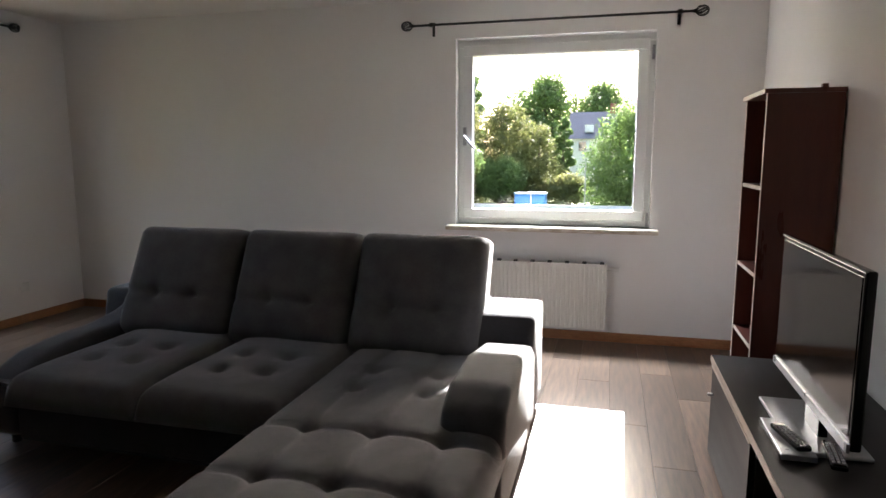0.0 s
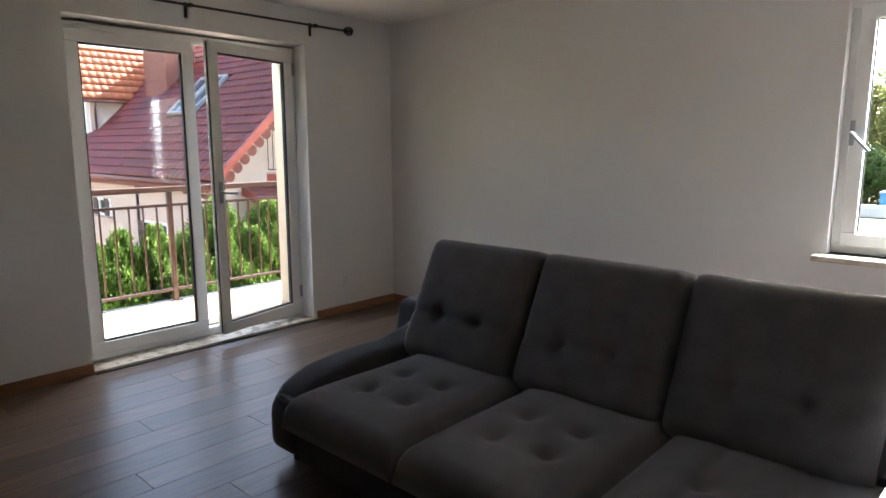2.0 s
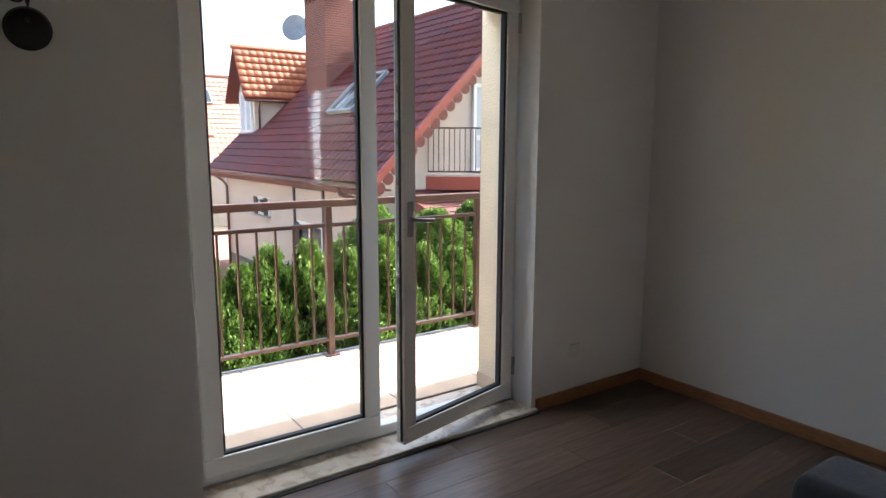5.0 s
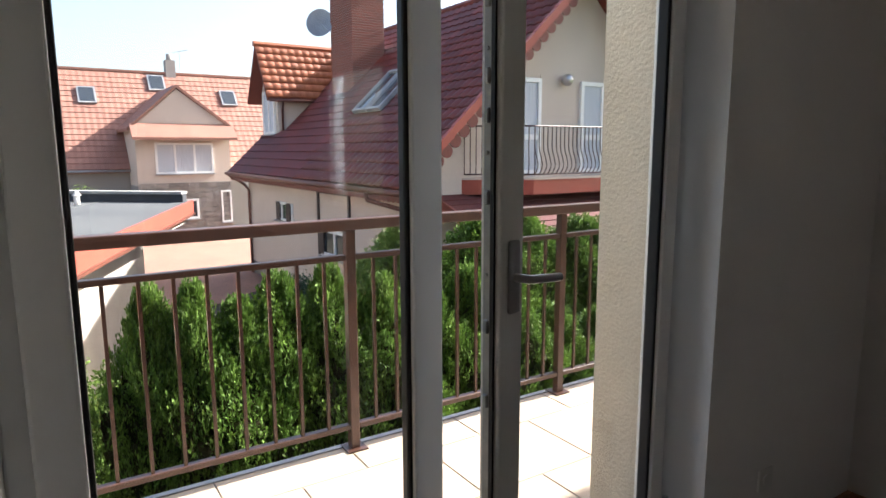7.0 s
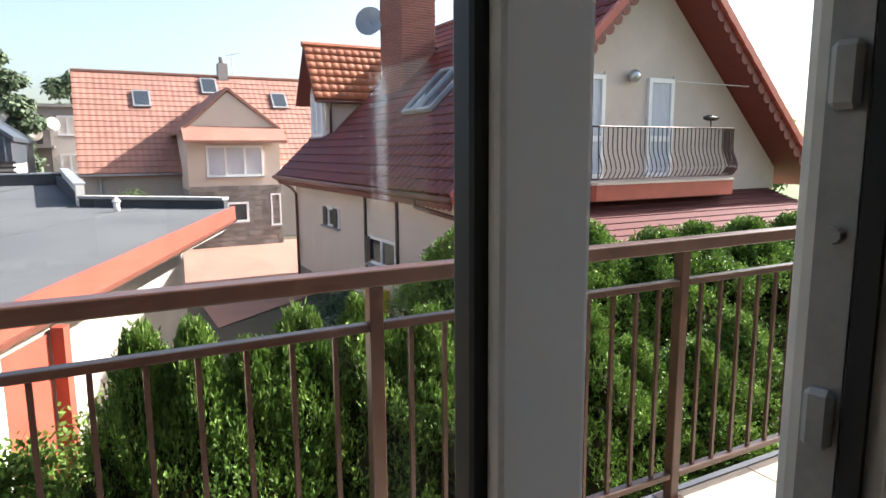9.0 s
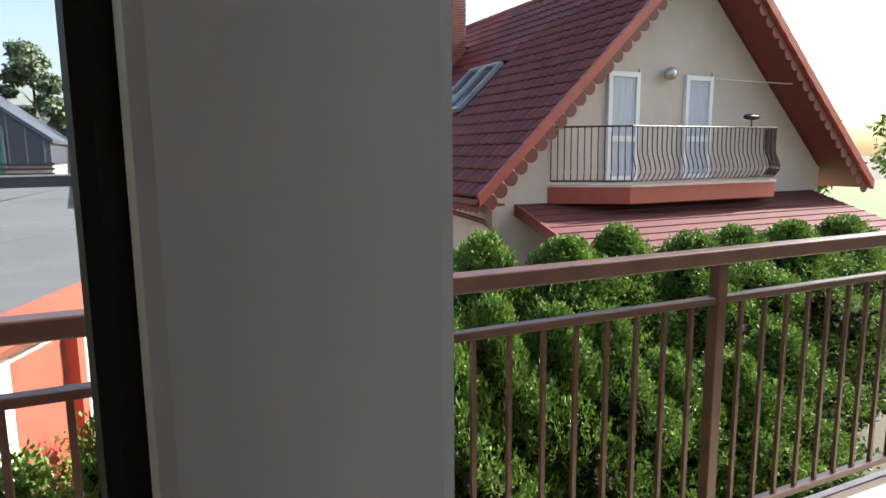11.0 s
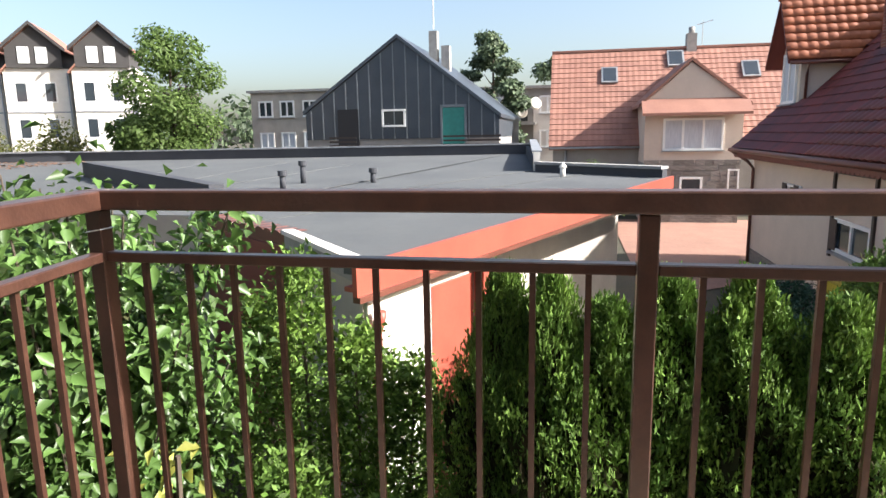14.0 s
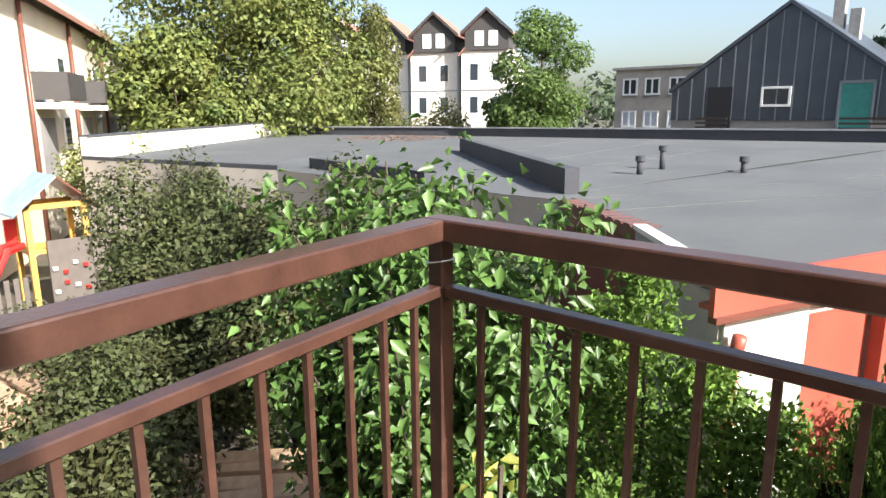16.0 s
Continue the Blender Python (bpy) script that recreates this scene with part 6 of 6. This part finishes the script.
    vol = np.array([r[0] * r[1] * r[2] for _, r in lobes]) ** (2 / 3)
    pick = rng.choice(len(lobes), n, p=vol / vol.sum())
    d = rng.normal(0, 1, (n, 3))
    d /= np.linalg.norm(d, axis=1, keepdims=True)
    c, r = np.array([l[0] for l in lobes])[pick], np.array([l[1] for l in lobes])[pick]
    rad = 1 - shell * rng.uniform(0, 1, (n, 1)) ** 1.6 + rng.normal(0, 0.07, (n, 1))
    return c + d * r * rad, d


def tree(name, at, label, cat, height, radius, mat, n, leaf, seed, lobes=14, low=0.3, group="", droop=0.2, trunk=0.18, flat=0.75, upright=0.0, parts_spread=0.45):
    t = empty(name, at, label, cat, group)
    rng = random.Random(seed)
    trunk_mesh("trunk", height * 0.85, trunk, t, seed, 7, low=low * 0.9, spread=parts_spread * radius / height * 1.6)
    ls = []
    for i in range(lobes):
        f = (i + 0.5) / lobes
        z = height * (low + (0.93 - low) * f)
        env = radius * math.sin(math.pi * min(1, 0.18 + 0.80 * f)) ** 0.7
        a = i * 2.4 + rng.uniform(-0.5, 0.5)
        d = env * rng.uniform(0.25, 0.72)
        r = radius * rng.uniform(0.26, 0.46) * (1.1 - 0.35 * f)
        ls.append(((d * math.cos(a), d * math.sin(a), z), (r, r, r * flat)))
    p, d = blob_points(ls, n, seed)
    leaf_cloud("crown", p, d + np.array([0, 0, 0.5]), leaf, mat, t, seed + 3, droop=droop, upright=upright)
    return t


# broad-leaved shrub right beside the balcony corner
sh = empty("leafy_shrub", (-7.7, 2.35, GROUND), "tall fresh green shrub with drooping broad leaves by the balcony", "shrub")
bm = bmesh.new()
rng = random.Random(3)
tips = []
for i in range(44):
    a, sp = i * 2.4, rng.uniform(0.2, 1.0)
    top = Vector((math.cos(a) * sp * 0.85, math.sin(a) * sp * 1.15, rng.uniform(2.6, 4.25) - 0.35 * sp))
    mid = Vector((top.x * 0.35, top.y * 0.35, top.z * 0.55))
    add_tube(bm, [(0.1 * math.cos(a), 0.1 * math.sin(a), 0), mid, top], 0.022, 5, 0.006)
    tips.append((mid, top))
part("branchwork", bm, "bark", sh)
lp, ln_ = [], []
nrng = np.random.default_rng(8)
for mid, top in tips:
    for j in range(330):
        f = nrng.uniform(0.0, 1.0) ** 0.8
        c = np.array(mid) * (1 - f) + np.array(top) * f + nrng.normal(0, 0.10, 3)
        lp.append(c)
        o = np.array([c[0], c[1], 0.0])
        ln_.append(o / (np.linalg.norm(o) + 0.1) * 0.6 + np.array([0, 0, 0.9]))
leaf_cloud("leaves", lp, np.array(ln_), 0.092, "leaf", sh, 9, folded=True, droop=1.3, aspect=1.75)
ysh = empty("pale_shrub", (-7.15, 3.35, GROUND), "slim stem with pale yellow leaves near the railing", "shrub")
tube("stem", [(0, 0, 0), (0.02, 0.0, 1.6), (0.0, 0.03, 2.75)], 0.015, "bark", ysh, sides=5)
p = np.stack([nrng.normal(0, 0.10, 130), nrng.normal(0, 0.10, 130), nrng.uniform(1.0, 2.8, 130)], 1)
leaf_cloud("leaves", p, np.tile([0.4, 0.3, 0.6], (130, 1)), 0.12, "leaf_yell", ysh, 10, folded=True, droop=1.2)


def shrub(name, at, label, radii, mat, n, leaf, seed, cat="shrub", group="", upright=0.4, droop=0.0, count=11):
    t = empty(name, at, label, cat, group)
    rng = random.Random(seed)
    bm = bmesh.new()
    ls = []
    for i in range(count):
        a, f = i * 2.4, (i + 0.5) / count
        c = Vector((radii[0] * 0.62 * math.sqrt(f) * math.cos(a), radii[1] * 0.62 * math.sqrt(f) * math.sin(a), radii[2] * (0.35 + 0.5 * rng.random() * (1 - 0.4 * f))))
        add_tube(bm, [(c.x * 0.1, c.y * 0.1, 0), tuple(c * 0.6), tuple(c)], 0.03, 5, 0.008)
        r = rng.uniform(0.30, 0.45)
        ls.append((tuple(c), (radii[0] * r, radii[1] * r, radii[2] * r * 0.75)))
    part("branchwork", bm, "bark", t)
    p, d = blob_points(ls, n, seed)
    p[:, 2] = np.maximum(p[:, 2], 0.03)
    leaf_cloud("leaves", p, d + np.array([0, 0, 0.3]), leaf, mat, t, seed + 5, upright=upright, droop=droop)
    return t


# dull hedge along the garage front and towards the play tower
shrub("evergreen_shrub", (-10.2, 0.4, GROUND), "dull green evergreen shrub below the balcony", (1.2, 1.3, 3.2), "yew", 22000, 0.085, 41)
shrub("evergreen_shrub", (-9.4, -1.6, GROUND), "dull green evergreen shrub below the balcony", (1.4, 1.7, 3.6), "yew", 26000, 0.09, 42)
shrub("evergreen_shrub", (-8.0, -2.6, GROUND), "dull green evergreen shrub below the balcony", (1.3, 1.6, 2.2), "yew", 9000, 0.09, 43)
shrub("evergreen_shrub", (-9.9, -5.3, GROUND), "dull yellow-green shrub in front of the garage wall", (1.8, 2.2, 3.5), "yew", 24000, 0.10, 44)
shrub("evergreen_shrub", (-8.2, -5.6, GROUND), "low dull green shrub in the garden", (1.4, 1.7, 1.6), "yew", 7000, 0.09, 45)
shrub("evergreen_shrub", (-11.4, -2.6, GROUND), "tall climbing shrub against the garage wall", (1.0, 1.7, 3.7), "yew", 8000, 0.10, 46)
shrub("evergreen_shrub", (-6.8, -1.0, GROUND), "dull green evergreen shrub below the balcony", (1.1, 1.4, 2.1), "yew", 8000, 0.08, 47)
shrub("ivy", (-12.2, -9.5, GROUND), "ivy hanging over the low garage wall", (0.6, 2.6, 3.4), "yew", 5000, 0.12, 48, cat="ivy")
shrub("round_shrub", (-13.4, -17.2, GROUND), "rounded green shrub by the cream flats", (2.2, 2.2, 4.1), "leaf_tree", 7000, 0.16, 49)
# feathery conifers between the shrub and the hedge
for i, (x, y, hh, r) in enumerate([(-8.8, 3.30, 3.28, 0.46), (-8.7, 3.76, 2.80, 0.44), (-7.9, 3.55, 2.2, 0.5), (-8.6, 4.15, 2.62, 0.46), (-9.1, 2.85, 2.9, 0.46), (-8.0, 4.15, 1.9, 0.5)]):
    t = empty("feathery_cypress", (x, y, GROUND), "loose feathery cypress with airy yellow-green sprays", "conifer", "feathery cypresses")
    trunk_mesh("trunk", hh * 0.95, 0.035, t, 60 + i, 8, low=0.1, spread=0.16)
    p, nr = thuja_points(hh, r, 900, 60 + i, bulge=0.3, taper=0.6)
    q, qn = sprays(p, nr, 70 + i, 7, 0.24, 0.35)
    leaf_cloud("crown", q, qn, 0.06, "thuja", t, 80 + i, upright=0.7, aspect=2.2)
for i, (x, y, rr, hh, mt) in enumerate([(-10.75, 4.6, 0.65, 2.3, "thuja"), (-15.4, 8.6, 1.5, 1.4, "thuja_blue"), (-13.2, 7.4, 1.4, 1.5, "thuja_blue"), (-17.8, 9.4, 0.9, 1.5, "thuja_blue"), (-12.2, 9.6, 1.2, 1.2, "thuja_blue")]):
    shrub("spreading_juniper" if mt != "thuja" else "clipped_bush", (x, y, GROUND), "low spreading blue-green juniper beside the beige house" if mt != "thuja" else "small clipped bright green bush by the path", (rr, rr, hh), mt, 5000, 0.07, 90 + i)
shrub("clipped_hedge", (-33.5, 6.3, GROUND), "clipped light green hedge before the far house", (1.0, 1.9, 2.9), "leaf_mid", 5000, 0.14, 97)
# timber stack below the railing
stack = empty("timber_stack", (-8.0, -0.4, GROUND), "stack of pale weathered planks lying in the garden", "timber")
rng = random.Random(4)
for i in range(26):
    lay, n = divmod(i, 5)
    o = slab_piece("plank", (-1.5, -0.09, -0.02), (1.5, 0.09, 0.02), "wood", stack)
    o.matrix_basis = pose(rng.uniform(-0.1, 0.1), (n - 2) * 0.2 + rng.uniform(-0.03, 0.03), 0.03 + lay * 0.05 + 0.25, 0, rng.uniform(-1, 1), rng.uniform(-3, 3))
for x in (-1.0, 1.0):
    box("bearer", (x - 0.08, -0.5, 0.0), (x + 0.08, 0.5, 0.25), "wood", stack)
stack.matrix_basis = pose(-8.25, -0.15, GROUND, 0, 0, 142)
stack.scale = (0.7, 1.3, 1.5)
stack2 = copy_thing(stack, pose(-6.9, -5.4, GROUND, 0, 0, 100))

# trees
tree("walnut_tree", (-24.5, -26.0, GROUND), "large green and yellow walnut tree beyond the garage roof", "tree", 17.5, 8.2, "leaf_tree", 52000, 0.30, 101, 30, 0.16, trunk=0.4, droop=0.5)
tree("walnut_tree", (-19.5, -25.0, GROUND), "green and yellow walnut tree hanging over the garage roof", "tree", 8.5, 4.0, "leaf_tree", 16000, 0.28, 102, 16, 0.3, trunk=0.22, droop=0.5)
tree("birch_tree", (-31.5, -24.5, GROUND), "pale yellow-green weeping birch before the white flats", "tree", 11.0, 2.7, "leaf_yellow", 12000, 0.24, 103, 18, 0.2, trunk=0.16, droop=1.6, flat=1.2)
tree("birch_tree", (-29.5, -27.2, GROUND), "pale yellow-green weeping birch before the white flats", "tree", 12.5, 3.0, "leaf_yellow", 12000, 0.24, 104, 18, 0.2, trunk=0.16, droop=1.6, flat=1.2)
tree("acacia_tree", (-33.0, -13.6, GROUND), "light green acacia tree with an airy crown", "tree", 9.8, 2.9, "leaf_mid", 13000, 0.24, 105, 16, 0.2, trunk=0.16)
tree("acacia_tree", (-34.5, -17.0, GROUND), "low light green acacia before the white flats", "tree", 5.6, 2.4, "leaf_mid", 7000, 0.24, 106, 12, 0.2, trunk=0.12)
shrub("field_shrub", (-33, -21, GROUND), "yellow-green bush behind the garage parapet", (2.6, 3.0, 4.9), "leaf_yellow", 7000, 0.22, 107)
tree("plum_tree", (-48.0, -23.0, GROUND), "dark purple plum tree beside the flats", "tree", 8.0, 3.2, "leaf_purple", 7000, 0.36, 108, 12, 0.2)
tree("pine_tree", (-46.0, 0.4, GROUND), "tall dark pine behind the zinc house", "tree", 11.0, 2.4, "leaf_dark", 9000, 0.34, 109, 16, 0.3, flat=0.5)
tree("pine_tree", (-46.5, -9.0, GROUND), "dark tree behind the zinc house", "tree", 8.0, 2.2, "leaf_dark", 5000, 0.36, 110, 12, 0.3)
tree("pine_tree", (-57.0, 4.0, GROUND), "dark tree behind the old flats", "tree", 10.5, 2.6, "leaf_dark", 5000, 0.4, 111, 12, 0.3)
wood = empty("distant_wood", (-90, -35, GROUND), "band of distant dark green woodland on the horizon", "woodland", kind="stuff")
nr = np.random.default_rng(12)
ls = [((nr.uniform(-12, 12), y, nr.uniform(3, 6.5)), (4.5, 4.5, 4.0)) for y in np.arange(-45, 75, 3.2)]
p, d = blob_points(ls, 14000, 13)
leaf_cloud("canopy", p, d, 1.1, "leaf_dark", wood, 14, kind="stuff")
tree("garden_tree", (-30, 38, GROUND), "green tree behind the maroon roof", "tree", 9, 4.0, "leaf_mid", 8000, 0.34, 112, 14, 0.2)

for x, y, hh, r, seed in ((-24.5, 45, 10.2, 4.4, 113), (-19.0, 49, 9.0, 4.2, 114), (-13.5, 52, 9.6, 4.4, 115)):
    tree("garden_tree", (x, y, GROUND), "green tree behind the maroon roof", "tree", hh, r, "leaf_mid", 8000, 0.34, seed, 14, 0.12)

# the plots beyond lie half a degree off the line of the flat
pivot = Matrix.Translation((-4.5, 5.1, 0))
for ob in [o for o in scene.objects if o not in INSIDE and o.parent is None]:
    ob.matrix_basis = pivot @ pose(0, 0, 0, 0, 0, 0.55) @ pivot.inverted() @ ob.matrix_basis

# view from the north window
tree("great_lime_tree", (-8.6, 92, GROUND), "great rounded lime tree on the skyline beyond the garden", "tree", 15.6, 7.0, "leaf_mid", 18000, 0.5, 120, 30, 0.25, trunk=0.5)
tree("great_lime_tree", (-1.2, 95, GROUND), "great rounded lime tree on the skyline beyond the garden", "tree", 14.8, 6.4, "leaf_mid", 16000, 0.5, 121, 28, 0.25, trunk=0.5)
tree("garden_tree", (-9.3, 62, GROUND), "sunlit yellow-green tree across the south garden", "tree", 9.6, 4.2, "leaf_yellow", 14000, 0.30, 122, 26, 0.06)
tree("garden_tree", (-12.8, 60, GROUND), "sunlit yellow-green tree across the south garden", "tree", 9.2, 4.0, "leaf_yellow", 12000, 0.30, 123, 26, 0.06)
tree("garden_tree", (-6.3, 63, GROUND), "sunlit yellow-green tree across the south garden", "tree", 7.4, 3.0, "leaf_yellow", 9000, 0.28, 130, 22, 0.06)
tree("slim_tree", (-4.2, 66, GROUND), "slim dark green tree across the south garden", "tree", 8.6, 1.2, "leaf_mid", 9000, 0.25, 124, 20, 0.08)
tree("garden_tree", (1.6, 55, GROUND), "rounded green tree across the south garden", "tree", 8.3, 4.3, "leaf_mid", 20000, 0.26, 125, 30, 0.04)
tree("garden_tree", (5.0, 60, GROUND), "rounded green tree across the south garden", "tree", 9.4, 3.8, "leaf_mid", 12000, 0.32, 126, 24, 0.06)
tree("garden_tree", (-17.2, 84, GROUND), "green tree across the south garden", "tree", 15.4, 2.6, "leaf_mid", 9000, 0.42, 127, 20, 0.12)
shrub("garden_bush", (-9.0, 57.5, GROUND), "bright yellow-green bush behind the garden wall", (2.7, 2.0, 4.4), "leaf_mid", 12000, 0.22, 128)
shrub("garden_bush", (-3.2, 58, GROUND), "bright yellow-green bush behind the garden wall", (2.4, 2.0, 2.8), "leaf_yellow", 9000, 0.22, 129)
fh = empty("slate_roof_house", (-1.5, 78, GROUND), "distant pale house with a grey slate roof and dormer", "house")
kf = keeper(fh)
kf(box("wall", (-4.1, 74, GROUND), (0.6, 82, 3.3), "whitewash", fh))
kf(prism("roof", [(73.6, 3.2), (78, 6.3), (82.4, 3.2)], "x", -4.4, 0.9, "hazeroof", fh))
kf(box("dormer", (-2.6, 74.2, 3.9), (-1.7, 76, 4.7), "whitewash", fh))
kf(box("chimney", (0.0, 77.6, 5.8), (0.6, 78.4, 7.2), "brick", fh))
for x in (-3.2, -0.9):
    kf(box("window", (x, 73.94, 1.9), (x + 0.8, 74.0, 2.9), "darkpane", fh))
pool = empty("blue_container", (-5.7, 53, GROUND), "bright blue container with a pale lid behind the garden wall", "container")
kp2 = keeper(pool)
kp2(box("body", (-7.0, 52, GROUND), (-4.6, 53.5, GROUND + 1.35), "cyan", pool, bevel=0.08, seg=2))
kp2(box("lid", (-7.05, 51.95, GROUND + 1.36), (-4.55, 53.55, GROUND + 1.5), "blueplastic", pool))
kp2(tube("pole", [(-5.7, 51.9, GROUND), (-5.7, 51.9, GROUND + 1.7)], 0.05, "whitewash", pool))
tagged(box("garden_wall", (-26, 50, GROUND), (14, 50.25, GROUND + 0.75), "whitewash"), "low pale garden wall in the sun", "wall", kind="structure")
bm = bmesh.new()
add_tube(bm, [(-1.6, 52, GROUND), (-1.6, 52, GROUND + 4.2)], 0.06, 6)
tagged(part("garden_post", bm, "concrete"), "slim grey post in the garden", "post")

# fallen leaves on the far roof corner
nr = np.random.default_rng(21)
p = np.stack([nr.uniform(-25.8, -22.0, 900), nr.uniform(-17.5, -12.5, 900), np.full(900, 0.0)], 1)
p[:, 2] = 0.17 + 0.018 * (-p[:, 0] - 11.5)
ob = leaf_cloud("fallen_leaves", p, np.tile([0, 0, 4.0], (900, 1)), 0.16, "dead", None, 22)
tagged(ob, "brown fallen leaves drifted against the roof parapet", "leaves", kind="stuff")

# ---- pieces of floors and paths, last ----
rng = random.Random(2)
x, col = X0, 0
while x < X1 - 0.01:
    x2 = min(x + 0.193, X1)
    y = Y0 - [0.0, 0.45, 0.85, 0.25, 0.65][col % 5]
    while y < Y1:
        y2 = min(y + 1.29, Y1)
        ya = max(y, Y0)
        if y2 - ya > 0.03:
            slab_piece("floor_board", (x + 0.0006, ya + 0.0006, -0.010), (x2 - 0.0006, y2 - 0.0006, 0.0), "laminate", floor, 0.0012)
        y = y2 if y2 < Y1 else Y1 + 1
    x, col = x2, col + 1
xs_ = [BX, -5.86, -5.40, OUT - 0.03]
for r_ in range(3):
    y = 4.70 - 0.61 * 2 + (0.305 if r_ % 2 else 0.0)
    while y < BY1:
        a, b = max(y, BY0 - 0.055), min(y + 0.61, BY1)
        if b - a > 0.05:
            slab_piece("balcony_tile", (xs_[r_] + 0.003, a + 0.003, BZ - 0.010), (xs_[r_ + 1] - 0.003, b - 0.003, BZ), "tile", pav, 0.002)
        y += 0.61
path = tagged(mesh_object("garden_path", [(-12.4, 2.2, GROUND + 0.001), (-8.9, 1.6, GROUND + 0.001), (-9.3, 5.2, GROUND + 0.001), (-17.0, 8.0, GROUND + 0.001), (-18.2, 7.0, GROUND + 0.001)], [(0, 1, 2, 3, 4)], "grout"), "path of grey hexagonal concrete pavers", "path", kind="structure")
hexm = bpy.data.meshes.new("paver")
R = 0.20
hv = [(R * 0.96 * math.cos(a), R * 0.96 * math.sin(a), z) for z in (0.0, 0.03) for a in [i * math.pi / 3 for i in range(6)]]
hexm.from_pydata(hv, [], [tuple(range(6, 12))] + [(i, (i + 1) % 6, 6 + (i + 1) % 6, 6 + i) for i in range(6)])
hexm.materials.append(M["paver"])
n = 0
for i in range(60):
    for j in range(60):
        x, y = -18.0 + i * R * 1.5, 1.4 + j * R * math.sqrt(3) + (R * math.sqrt(3) / 2 if i % 2 else 0)
        line = 3.45 + (-9.75 - x) * 0.428
        if x < -9.0 and x > -15.0 and line + 0.05 < y < line + 1.55 and n < 300:
            o = new("paver", hexm)
            o.parent, o.location = path, (x, y, GROUND + 0.002)
            n += 1
